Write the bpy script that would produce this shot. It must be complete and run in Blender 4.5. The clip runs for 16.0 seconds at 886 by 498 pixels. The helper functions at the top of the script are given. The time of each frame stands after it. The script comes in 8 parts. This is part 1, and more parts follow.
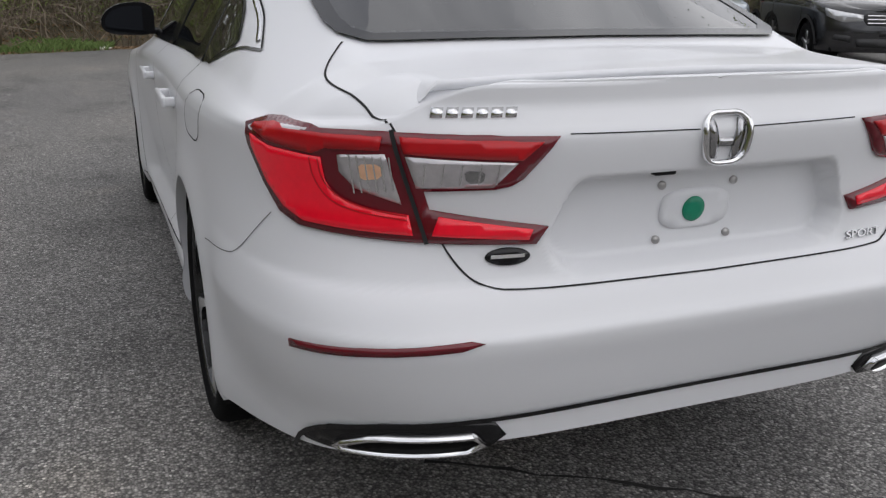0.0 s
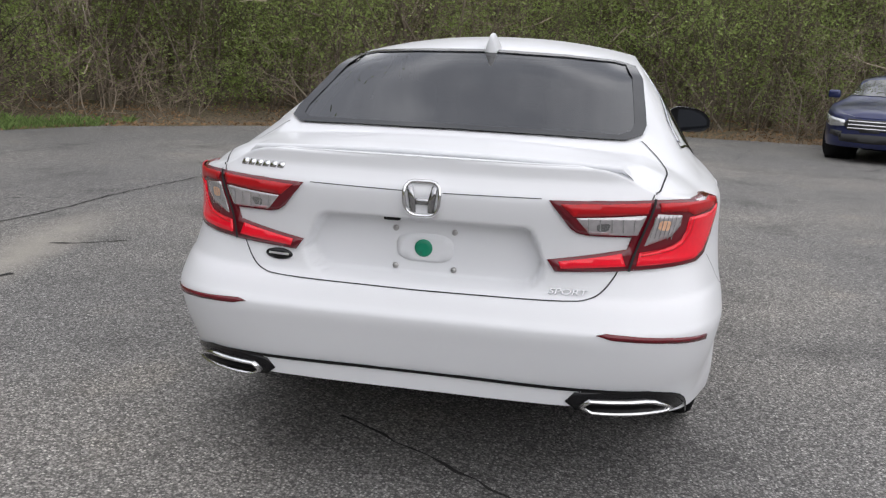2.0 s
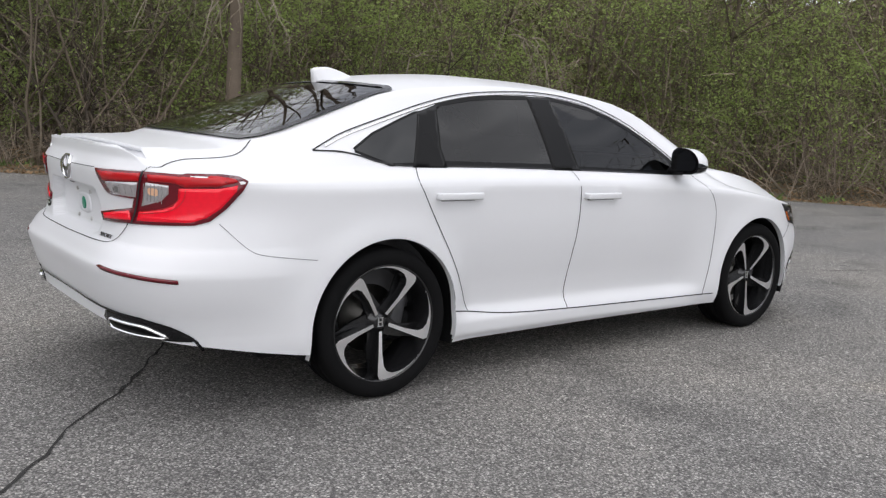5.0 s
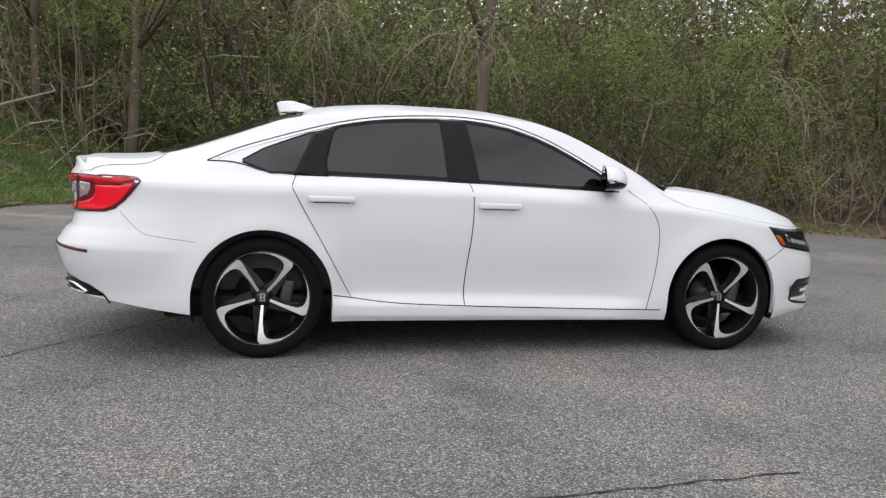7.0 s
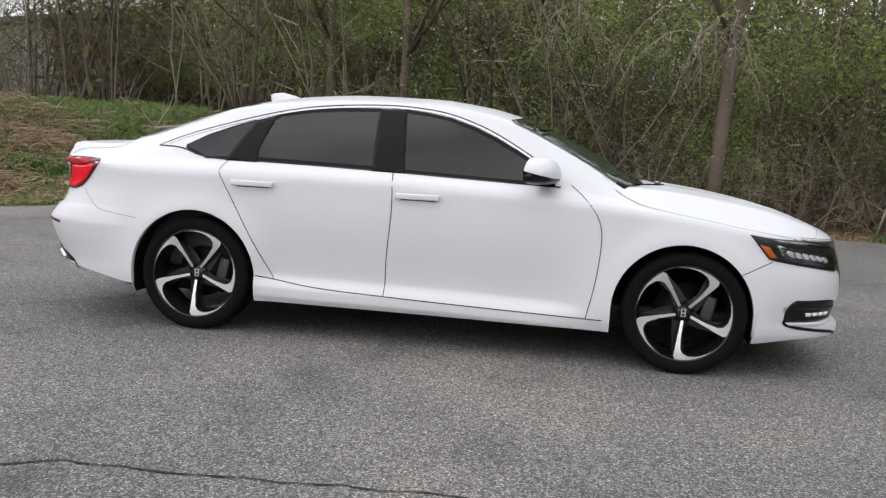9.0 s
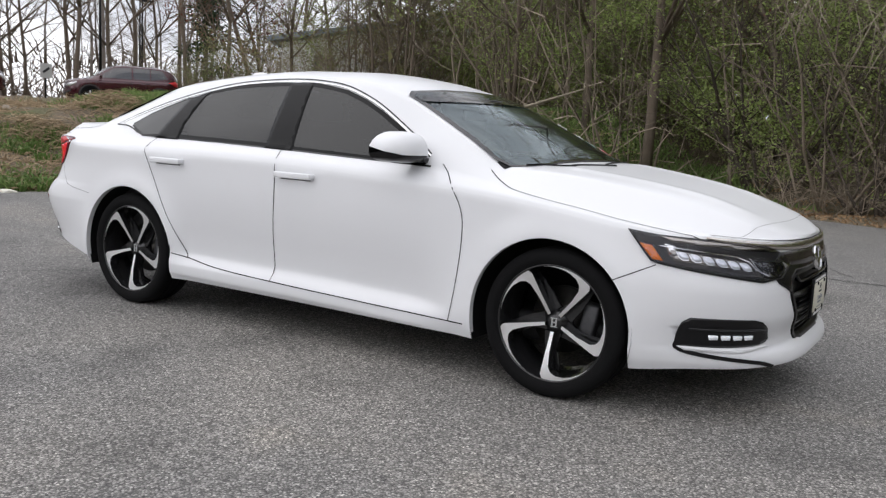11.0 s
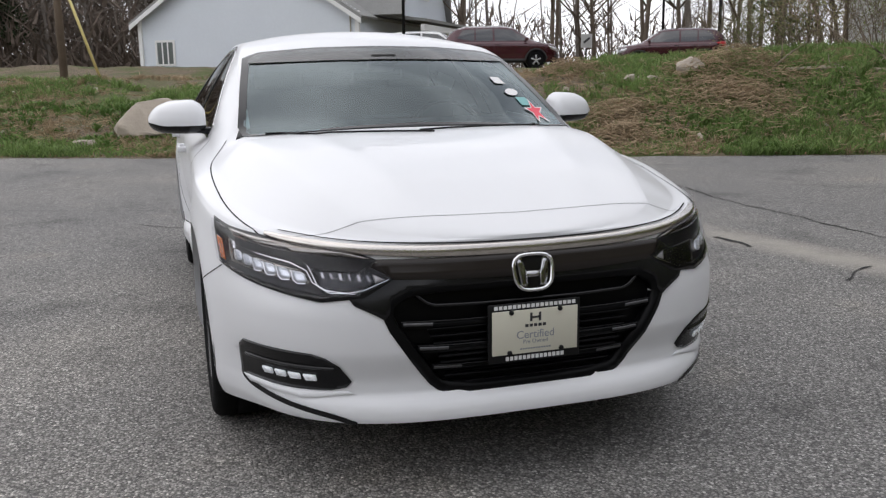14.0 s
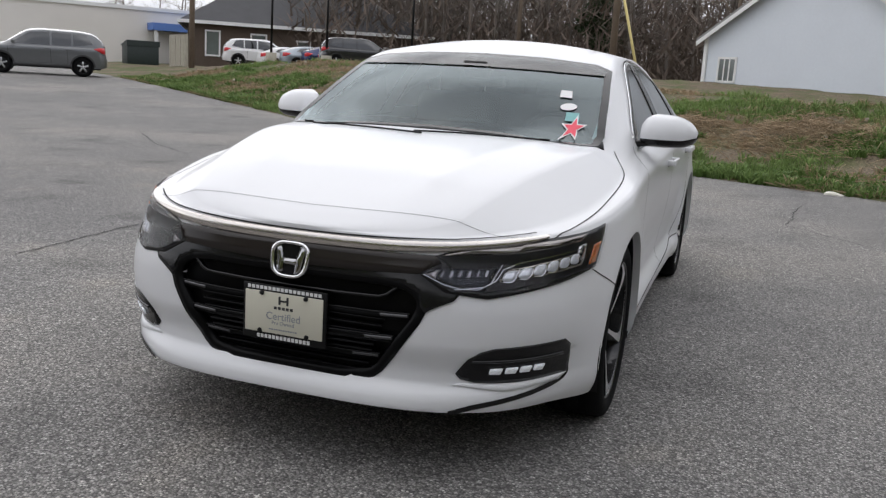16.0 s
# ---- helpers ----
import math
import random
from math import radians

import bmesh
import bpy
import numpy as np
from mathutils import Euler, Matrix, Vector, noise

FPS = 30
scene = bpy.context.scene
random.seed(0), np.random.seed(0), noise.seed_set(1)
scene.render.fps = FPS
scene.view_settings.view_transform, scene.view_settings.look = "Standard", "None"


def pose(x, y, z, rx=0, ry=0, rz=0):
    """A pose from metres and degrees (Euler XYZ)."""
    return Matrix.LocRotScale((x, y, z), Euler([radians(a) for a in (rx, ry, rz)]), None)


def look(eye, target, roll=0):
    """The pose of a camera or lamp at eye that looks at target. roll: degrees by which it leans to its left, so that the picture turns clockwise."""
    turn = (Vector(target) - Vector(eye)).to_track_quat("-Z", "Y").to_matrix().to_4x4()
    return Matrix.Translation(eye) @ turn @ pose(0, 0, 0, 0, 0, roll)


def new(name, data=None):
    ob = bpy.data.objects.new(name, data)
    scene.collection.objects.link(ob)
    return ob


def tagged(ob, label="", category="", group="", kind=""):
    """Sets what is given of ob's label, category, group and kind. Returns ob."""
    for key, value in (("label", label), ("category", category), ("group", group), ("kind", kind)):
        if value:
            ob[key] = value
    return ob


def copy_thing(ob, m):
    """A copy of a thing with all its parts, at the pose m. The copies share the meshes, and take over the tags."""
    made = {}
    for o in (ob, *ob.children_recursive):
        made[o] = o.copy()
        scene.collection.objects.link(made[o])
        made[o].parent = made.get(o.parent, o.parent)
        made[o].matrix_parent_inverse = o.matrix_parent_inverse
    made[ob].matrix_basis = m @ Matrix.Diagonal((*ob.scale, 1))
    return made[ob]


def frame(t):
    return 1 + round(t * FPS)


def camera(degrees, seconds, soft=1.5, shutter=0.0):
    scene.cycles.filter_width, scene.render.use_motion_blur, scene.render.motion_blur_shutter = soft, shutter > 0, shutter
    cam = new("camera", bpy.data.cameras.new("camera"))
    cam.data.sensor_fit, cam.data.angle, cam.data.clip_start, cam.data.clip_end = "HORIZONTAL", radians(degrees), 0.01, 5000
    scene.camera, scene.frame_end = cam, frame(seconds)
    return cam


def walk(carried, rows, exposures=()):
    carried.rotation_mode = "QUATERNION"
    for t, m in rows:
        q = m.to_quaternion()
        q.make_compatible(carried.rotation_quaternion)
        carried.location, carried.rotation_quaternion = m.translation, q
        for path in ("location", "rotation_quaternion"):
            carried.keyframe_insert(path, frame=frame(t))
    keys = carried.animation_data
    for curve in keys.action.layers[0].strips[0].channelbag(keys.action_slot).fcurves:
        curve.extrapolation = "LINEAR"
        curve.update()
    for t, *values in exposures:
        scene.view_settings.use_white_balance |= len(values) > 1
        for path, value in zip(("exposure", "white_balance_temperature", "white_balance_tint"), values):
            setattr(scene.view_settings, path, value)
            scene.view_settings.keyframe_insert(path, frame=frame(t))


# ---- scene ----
cam = camera(53.8, 16.0, 1.3)

PATH = [
    (0, (-3.855, 1.144, 1.239), (-2.082, 0.428, 0.653), 0.6),
    (0.5, (-4.358, 0.875, 1.321), (-2.498, 0.352, 0.806), 0.2),
    (1, (-4.753, 0.548, 1.359), (-2.819, 0.271, 0.931), -0.8),
    (1.5, (-4.947, 0.06, 1.386), (-2.995, 0.086, 0.952), 1.0),
    (2, (-4.901, -0.531, 1.343), (-2.981, -0.163, 0.92), 2.6),
    (2.5, (-4.865, -1.135, 1.373), (-3.022, -0.497, 0.932), 3.7),
    (3, (-4.706, -1.757, 1.336), (-2.954, -0.888, 0.913), 4.2),
    (3.5, (-4.534, -2.377, 1.347), (-2.899, -1.291, 0.961), 4.8),
    (4, (-4.253, -2.946, 1.335), (-2.741, -1.687, 0.976), 4.5),
    (4.5, (-3.956, -3.511, 1.33), (-2.579, -2.103, 0.981), 3.7),
    (4.7, (-3.802, -3.685, 1.301), (-2.48, -2.222, 0.968), 3.3),
    (6.8, (-1.847, -5.583, 1.176), (-1.277, -3.678, 0.956), 2.6),
    (7, (-1.631, -5.716, 1.165), (-1.142, -3.789, 0.948), 2.3),
    (7.5, (-1.033, -5.872, 1.159), (-0.767, -3.9, 0.962), 3.0),
    (8, (-0.425, -5.952, 1.17), (-0.352, -3.963, 0.973), 4.1),
    (8.2, (-0.16, -5.947, 1.187), (-0.158, -3.958, 0.981), 3.9),
    (10.3, (2.29, -4.855, 1.139), (1.46, -3.053, 0.882), 3.2),
    (10.5, (2.488, -4.709, 1.137), (1.595, -2.937, 0.882), 3.3),
    (11, (3.005, -4.32, 1.17), (1.946, -2.647, 0.891), 2.9),
    (11.5, (3.447, -3.802, 1.151), (2.222, -2.246, 0.872), 1.4),
    (12, (3.866, -3.297, 1.161), (2.502, -1.864, 0.865), -0.0),
    (12.5, (4.14, -2.756, 1.17), (2.635, -1.479, 0.85), -0.6),
    (13, (4.368, -2.187, 1.175), (2.726, -1.1, 0.828), -1.1),
    (13.5, (4.491, -1.594, 1.204), (2.728, -0.73, 0.824), -0.9),
    (14, (4.631, -1.009, 1.228), (2.762, -0.416, 0.836), -0.8),
    (14.5, (4.692, -0.41, 1.233), (2.754, -0.133, 0.822), 0.2),
    (15, (4.749, 0.201, 1.246), (2.799, 0.148, 0.805), 1.2),
    (15.5, (4.735, 0.788, 1.256), (2.821, 0.405, 0.82), 2.4),
    (16, (4.669, 1.309, 1.239), (2.814, 0.668, 0.853), 3.6),
]
walk(cam, [(t, look(e, a, r)) for t, e, a, r in PATH], [(0.0, 0.16), (0.5, 0.37), (1.0, 0.44), (2.0, 0.49), (3.5, 0.48), (4.5, 0.55), (8.0, 0.49), (10.5, 0.48), (13.0, 0.43), (13.5, 0.35), (14.5, 0.34), (16.0, 0.35)])

from mathutils.bvhtree import BVHTree
from mathutils.geometry import delaunay_2d_cdt

# ---------------------------------------------------------------- sky and sun
world = bpy.data.worlds.new("overcast_sky")
scene.world = world
world.use_nodes = True
wn, wl = world.node_tree.nodes, world.node_tree.links
wn.clear()
w_out = wn.new("ShaderNodeOutputWorld")
w_bg = wn.new("ShaderNodeBackground")
w_sky = wn.new("ShaderNodeTexSky")
w_sky.sky_type, w_sky.sun_disc = "NISHITA", False
w_sky.sun_elevation, w_sky.sun_rotation = radians(58), radians(207)
w_sky.dust_density, w_sky.air_density = 3.0, 1.0
w_co = wn.new("ShaderNodeTexCoord")
w_map = wn.new("ShaderNodeMapping")
w_map.inputs["Scale"].default_value = (1.4, 1.4, 3.6)
w_noise = wn.new("ShaderNodeTexNoise")
w_noise.inputs["Scale"].default_value, w_noise.inputs["Detail"].default_value = 1.6, 5
w_ramp = wn.new("ShaderNodeValToRGB")
w_ramp.color_ramp.elements[0].position, w_ramp.color_ramp.elements[0].color = 0.38, (5.0, 5.15, 5.75, 1)
w_ramp.color_ramp.elements[1].position, w_ramp.color_ramp.elements[1].color = 0.62, (12.3, 12.35, 12.9, 1)
w_mix = wn.new("ShaderNodeMixRGB")
w_mix.inputs["Fac"].default_value = 0.9
wl.new(w_co.outputs["Generated"], w_map.inputs["Vector"])
wl.new(w_map.outputs["Vector"], w_noise.inputs["Vector"])
wl.new(w_noise.outputs["Fac"], w_ramp.inputs["Fac"])
wl.new(w_sky.outputs["Color"], w_mix.inputs["Color1"])
wl.new(w_ramp.outputs["Color"], w_mix.inputs["Color2"])
w_sep, w_low, w_mul = wn.new("ShaderNodeSeparateXYZ"), wn.new("ShaderNodeMapRange"), wn.new("ShaderNodeVectorMath")
w_low.inputs["To Min"].default_value, w_low.inputs["To Max"].default_value = 1.12, 0.95
w_mul.operation = "SCALE"
wl.new(w_co.outputs["Generated"], w_sep.inputs[0])
wl.new(w_sep.outputs[2], w_low.inputs["Value"])
wl.new(w_mix.outputs["Color"], w_mul.inputs[0])
wl.new(w_low.outputs[0], w_mul.inputs["Scale"])
wl.new(w_mul.outputs[0], w_bg.inputs["Color"])
w_bg.inputs["Strength"].default_value = 0.1
wl.new(w_bg.outputs["Background"], w_out.inputs["Surface"])

sun = new("sun", bpy.data.lights.new("sun", "SUN"))
sun.data.energy, sun.data.angle, sun.data.color = 0.7, radians(120), (1.0, 0.97, 0.93)
sun.matrix_world = look((-5, -10, 18), (0, 0, 0))


# ---------------------------------------------------------------- helpers of this place
def pchip(pts):
    """A smooth curve without overshoot through (x, value) pairs."""
    p = sorted(pts)
    xs, ys = np.array([a for a, _ in p], float), np.array([b for _, b in p], float)
    h, d = np.diff(xs), np.diff(ys) / np.diff(xs)
    m = np.zeros(len(xs))
    m[0], m[-1] = d[0], d[-1]
    for k in range(1, len(xs) - 1):
        if d[k - 1] * d[k] > 0:
            w1, w2 = 2 * h[k] + h[k - 1], h[k] + 2 * h[k - 1]
            m[k] = (w1 + w2) / (w1 / d[k - 1] + w2 / d[k])

    def f(x):
        x = np.clip(x, xs[0], xs[-1])
        k = np.clip(np.searchsorted(xs, x) - 1, 0, len(xs) - 2)
        t = (x - xs[k]) / h[k]
        return ((2 * t**3 - 3 * t**2 + 1) * ys[k] + (t**3 - 2 * t**2 + t) * h[k] * m[k]
                + (3 * t**2 - 2 * t**3) * ys[k + 1] + (t**3 - t**2) * h[k] * m[k + 1])
    return f


def step(a, b, x):
    t = np.clip((x - a) / (b - a), 0, 1)
    return t * t * (3 - 2 * t)


def link_mesh(name, bm, material=None, smooth=True, parent=None, label=""):
    me = bpy.data.meshes.new(name)
    bm.to_mesh(me)
    bm.free()
    for m in (material if isinstance(material, (list, tuple)) else [material]):
        if m:
            me.materials.append(m)
    if smooth:
        me.shade_smooth()
    ob = new(name, me)
    if parent:
        ob.parent = parent
    if label:
        ob["label"] = label
    return ob


def part(name, bm, material, parent, label="", smooth=True):
    return link_mesh(name, bm, material, smooth, parent, label)


def thing(name, label, category, group="", m=None):
    ob = tagged(new(name), label, category, group)
    if m:
        ob.matrix_basis = m
    return ob


def from_data(verts, faces):
    me = bpy.data.meshes.new("tmp")
    me.from_pydata([tuple(v) for v in verts], [], faces)
    bm = bmesh.new()
    bm.from_mesh(me)
    bpy.data.meshes.remove(me)
    return bm


def box(bm, size, m=Matrix(), bevel=0.0, seg=2):
    made = bmesh.ops.create_cube(bm, size=1.0, matrix=m @ Matrix.Diagonal((*size, 1)))
    if bevel:
        edges = list({e for v in made["verts"] for e in v.link_edges})
        bmesh.ops.bevel(bm, geom=edges, offset=bevel, segments=seg, affect="EDGES", profile=0.5)
    return bm


def cyl(bm, r1, r2, length, m=Matrix(), seg=24, caps=True):
    bmesh.ops.create_cone(bm, cap_ends=caps, segments=seg, radius1=r1, radius2=r2, depth=length, matrix=m)
    return bm


def lathe(profile, seg=64, closed=False):
    """Turns (radius, along) pairs round the y axis."""
    verts, faces, n = [], [], len(profile)
    for k in range(seg):
        a = 2 * math.pi * k / seg
        verts += [(r * math.cos(a), h, r * math.sin(a)) for r, h in profile]
    for k in range(seg):
        for j in range(n if closed else n - 1):
            a, b = k * n + j, k * n + (j + 1) % n
            c, d = ((k + 1) % seg) * n + (j + 1) % n, ((k + 1) % seg) * n + j
            faces.append((a, b, c, d))
    return from_data(verts, faces)


def tube(path, radii, seg=6):
    """A tapered tube along points."""
    verts, faces = [], []
    path = [Vector(p) for p in path]
    for k, p in enumerate(path):
        d = (path[min(k + 1, len(path) - 1)] - path[max(k - 1, 0)]).normalized()
        a = d.orthogonal().normalized() if abs(d.z) < 0.95 else Vector((1, 0, 0)).cross(d).normalized()
        b = d.cross(a)
        r = radii[k] if isinstance(radii, (list, tuple)) else radii
        verts += [p + r * (math.cos(2 * math.pi * j / seg) * a + math.sin(2 * math.pi * j / seg) * b) for j in range(seg)]
    for k in range(len(path) - 1):
        for j in range(seg):
            faces.append((k * seg + j, k * seg + (j + 1) % seg, (k + 1) * seg + (j + 1) % seg, (k + 1) * seg + j))
    faces += [tuple(range(seg))[::-1], tuple(range((len(path) - 1) * seg, len(path) * seg))]
    return verts, faces


# ---------------------------------------------------------------- materials
def material(name, color, rough=0.5, metal=0.0, coat=0.0, vary=0.0, scale=8.0, bump=0.0, bump_scale=120.0,
             emit=0.0, fine=0.0, spec=0.5, island=0.0, through_light=0.0):
    """A principled surface with variation at two scales and a fine relief."""
    mat = bpy.data.materials.new(name)
    mat.use_nodes = True
    n, l = mat.node_tree.nodes, mat.node_tree.links
    b = n["Principled BSDF"]
    b.inputs["Base Color"].default_value = (*color, 1)
    b.inputs["Roughness"].default_value, b.inputs["Metallic"].default_value = rough, metal
    b.inputs["Coat Weight"].default_value, b.inputs["Coat Roughness"].default_value = coat, 0.03
    b.inputs["Specular IOR Level"].default_value = spec
    if emit:
        b.inputs["Emission Color"].default_value, b.inputs["Emission Strength"].default_value = (*color, 1), emit
    co = n.new("ShaderNodeTexCoord")
    if vary or fine or island:
        def noise_node(s, detail):
            t = n.new("ShaderNodeTexNoise")
            t.inputs["Scale"].default_value, t.inputs["Detail"].default_value = s, detail
            l.new(co.outputs["Object"], t.inputs["Vector"])
            return t.outputs["Fac"]
        big, small = noise_node(scale, 3), noise_node(scale * 14, 2)
        add = n.new("ShaderNodeMath"); add.operation = "MULTIPLY_ADD"
        l.new(big, add.inputs[0]); add.inputs[1].default_value = vary * 2
        add.inputs[2].default_value = 1 - vary
        add2 = n.new("ShaderNodeMath"); add2.operation = "MULTIPLY_ADD"
        l.new(small, add2.inputs[0]); add2.inputs[1].default_value = fine * 2
        l.new(add.outputs[0], add2.inputs[2])
        last = add2
        if island:
            geo = n.new("ShaderNodeNewGeometry")
            add3 = n.new("ShaderNodeMath"); add3.operation = "MULTIPLY_ADD"
            l.new(geo.outputs["Random Per Island"], add3.inputs[0]); add3.inputs[1].default_value = island
            l.new(add2.outputs[0], add3.inputs[2])
            last = add3
        mul = n.new("ShaderNodeVectorMath"); mul.operation = "SCALE"
        mul.inputs[0].default_value = color
        l.new(last.outputs[0], mul.inputs["Scale"])
        l.new(mul.outputs[0], b.inputs["Base Color"])
    if bump:
        t = n.new("ShaderNodeTexNoise")
        t.inputs["Scale"].default_value, t.inputs["Detail"].default_value = bump_scale, 4
        l.new(co.outputs["Object"], t.inputs["Vector"])
        bp = n.new("ShaderNodeBump")
        bp.inputs["Strength"].default_value, bp.inputs["Distance"].default_value = bump, 0.01
        l.new(t.outputs["Fac"], bp.inputs["Height"])
        l.new(bp.outputs["Normal"], b.inputs["Normal"])
    if through_light:
        tl, mx = n.new("ShaderNodeBsdfTranslucent"), n.new("ShaderNodeMixShader")
        tl.inputs["Color"].default_value = (*color, 1)
        if b.inputs["Base Color"].links:
            l.new(b.inputs["Base Color"].links[0].from_socket, tl.inputs["Color"])
        mx.inputs[0].default_value = through_light
        l.new(b.outputs[0], mx.inputs[1]); l.new(tl.outputs[0], mx.inputs[2])
        l.new(mx.outputs[0], n["Material Output"].inputs["Surface"])
    return mat


def glass(name, tint, gloss=(1.0, 1.0, 1.0), rough=0.0, ior=1.5):
    """A thin pane: what passes is tinted, what is mirrored follows the angle."""
    mat = bpy.data.materials.new(name)
    mat.use_nodes = True
    n, l = mat.node_tree.nodes, mat.node_tree.links
    n.clear()
    out = n.new("ShaderNodeOutputMaterial")
    mix, tr, gl, fr = (n.new(k) for k in ("ShaderNodeMixShader", "ShaderNodeBsdfTransparent", "ShaderNodeBsdfGlossy", "ShaderNodeFresnel"))
    tr.inputs["Color"].default_value = (*tint, 1)
    gl.inputs["Roughness"].default_value, gl.inputs["Color"].default_value = rough, (*gloss, 1)
    fr.inputs["IOR"].default_value = ior
    l.new(fr.outputs[0], mix.inputs[0]); l.new(tr.outputs[0], mix.inputs[1]); l.new(gl.outputs[0], mix.inputs[2])
    l.new(mix.outputs[0], out.inputs["Surface"])
    return mat


PAINT = material("white_pearl_paint", (0.725, 0.73, 0.75), 0.4, coat=0.4, spec=0.35, vary=0.01, scale=3)
BLACK = material("gloss_black_plastic", (0.008, 0.008, 0.009), 0.12, vary=0.1, scale=20, spec=0.32)
SATIN = material("satin_black_plastic", (0.009, 0.009, 0.0095), 0.45, spec=0.18, vary=0.2, scale=30, bump=0.05, bump_scale=900)
FAINT = material("fine_panel_gap", (0.16, 0.16, 0.165), 0.9, vary=0.1, spec=0.1)
GAP = material("dark_panel_gap", (0.03, 0.03, 0.031), 0.9, vary=0.1, spec=0.1)
CHROME = material("chrome", (0.75, 0.75, 0.76), 0.08, metal=1.0, vary=0.03, scale=30)
SMOKED = material("smoked_chrome", (0.34, 0.32, 0.30), 0.12, metal=1.0, vary=0.04, scale=20)
GRILLE = material("deep_black_grille_plastic", (0.004, 0.004, 0.0045), 0.3, spec=0.1, vary=0.2, scale=30)
RUBBER = material("tyre_rubber", (0.006, 0.006, 0.0064), 0.85, vary=0.25, scale=12, bump=0.15, bump_scale=400, spec=0.12)
MACHINED = material("machined_aluminium", (0.90, 0.90, 0.91), 0.34, metal=1.0, vary=0.06, scale=40)
RIMBLACK = material("gloss_black_wheel_paint", (0.012, 0.012, 0.013), 0.22, coat=0.3, vary=0.15, scale=20)
REDLENS = material("red_lens", (0.45, 0.003, 0.008), 0.3, coat=0.0, vary=0.12, scale=25, fine=0.06)
REDDEEP = material("dark_red_lens", (0.13, 0.003, 0.010), 0.15, coat=0.25, vary=0.2, scale=25)
# a weak emission is added to keep the guides a vivid red
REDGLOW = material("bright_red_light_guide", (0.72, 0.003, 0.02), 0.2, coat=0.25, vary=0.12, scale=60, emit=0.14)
CLEARLENS = material("clear_ribbed_lens", (0.42, 0.40, 0.41), 0.15, metal=0.5, coat=1.0, vary=0.3, scale=40, fine=0.2)
AMBER = material("amber_reflector", (0.8, 0.18, 0.01), 0.12, coat=1.0, vary=0.15, scale=60)
LEDWHITE = material("led_lens", (0.70, 0.73, 0.77), 0.1, coat=1.0, vary=0.5, scale=90, fine=0.4, emit=0.10)
HEADLED = material("clear_led_lens", (0.50, 0.52, 0.56), 0.12, metal=0.6, coat=1.0, vary=0.6, scale=70, fine=0.5, emit=0.12)
DARKCHROME = material("dark_chrome", (0.42, 0.42, 0.43), 0.1, metal=1.0, vary=0.1, scale=30)
LAMPDARK = material("headlamp_bezel", (0.02, 0.02, 0.022), 0.3, spec=0.3, vary=0.3, scale=40)
TINT = glass("tinted_side_glass", (0.05, 0.055, 0.056), ior=1.5)
TINTREAR = glass("tinted_rear_glass", (0.07, 0.075, 0.08), ior=1.65)
SCREEN = glass("windscreen_glass", (0.50, 0.68, 0.69), gloss=(0.86, 0.97, 1.0), ior=1.8)
LENSGLASS = glass("lamp_cover_glass", (0.93, 0.93, 0.95), ior=1.3)
INTERIOR = material("dark_grey_cabin_trim", (0.05, 0.05, 0.052), 0.7, vary=0.2, scale=10, bump=0.1)
SEATCLOTH = material("black_cloth_upholstery", (0.045, 0.045, 0.048), 0.85, vary=0.2, scale=20, bump=0.3, bump_scale=500)



# ---------------------------------------------------------------- car bodies
def poly_depth(poly, p, q):
    """Distance inside a polygon (negative outside)."""
    best, inside = 1e9, False
    for (x1, y1), (x2, y2) in zip(poly, poly[1:] + poly[:1]):
        if (y1 > q) != (y2 > q) and p < (x2 - x1) * (q - y1) / (y2 - y1) + x1:
            inside = not inside
        dx, dy = x2 - x1, y2 - y1
        t = max(0, min(1, ((p - x1) * dx + (q - y1) * dy) / (dx * dx + dy * dy + 1e-12)))
        best = min(best, math.hypot(p - x1 - t * dx, q - y1 - t * dy))
    return best if inside else -best


def round_poly(poly, n=2):
    """Cuts the corners of a polygon."""
    for _ in range(n):
        poly = [q for a, b in zip(poly, poly[1:] + poly[:1]) for q in
                ((0.8 * a[0] + 0.2 * b[0], 0.8 * a[1] + 0.2 * b[1]), (0.2 * a[0] + 0.8 * b[0], 0.2 * a[1] + 0.8 * b[1]))]
    return poly


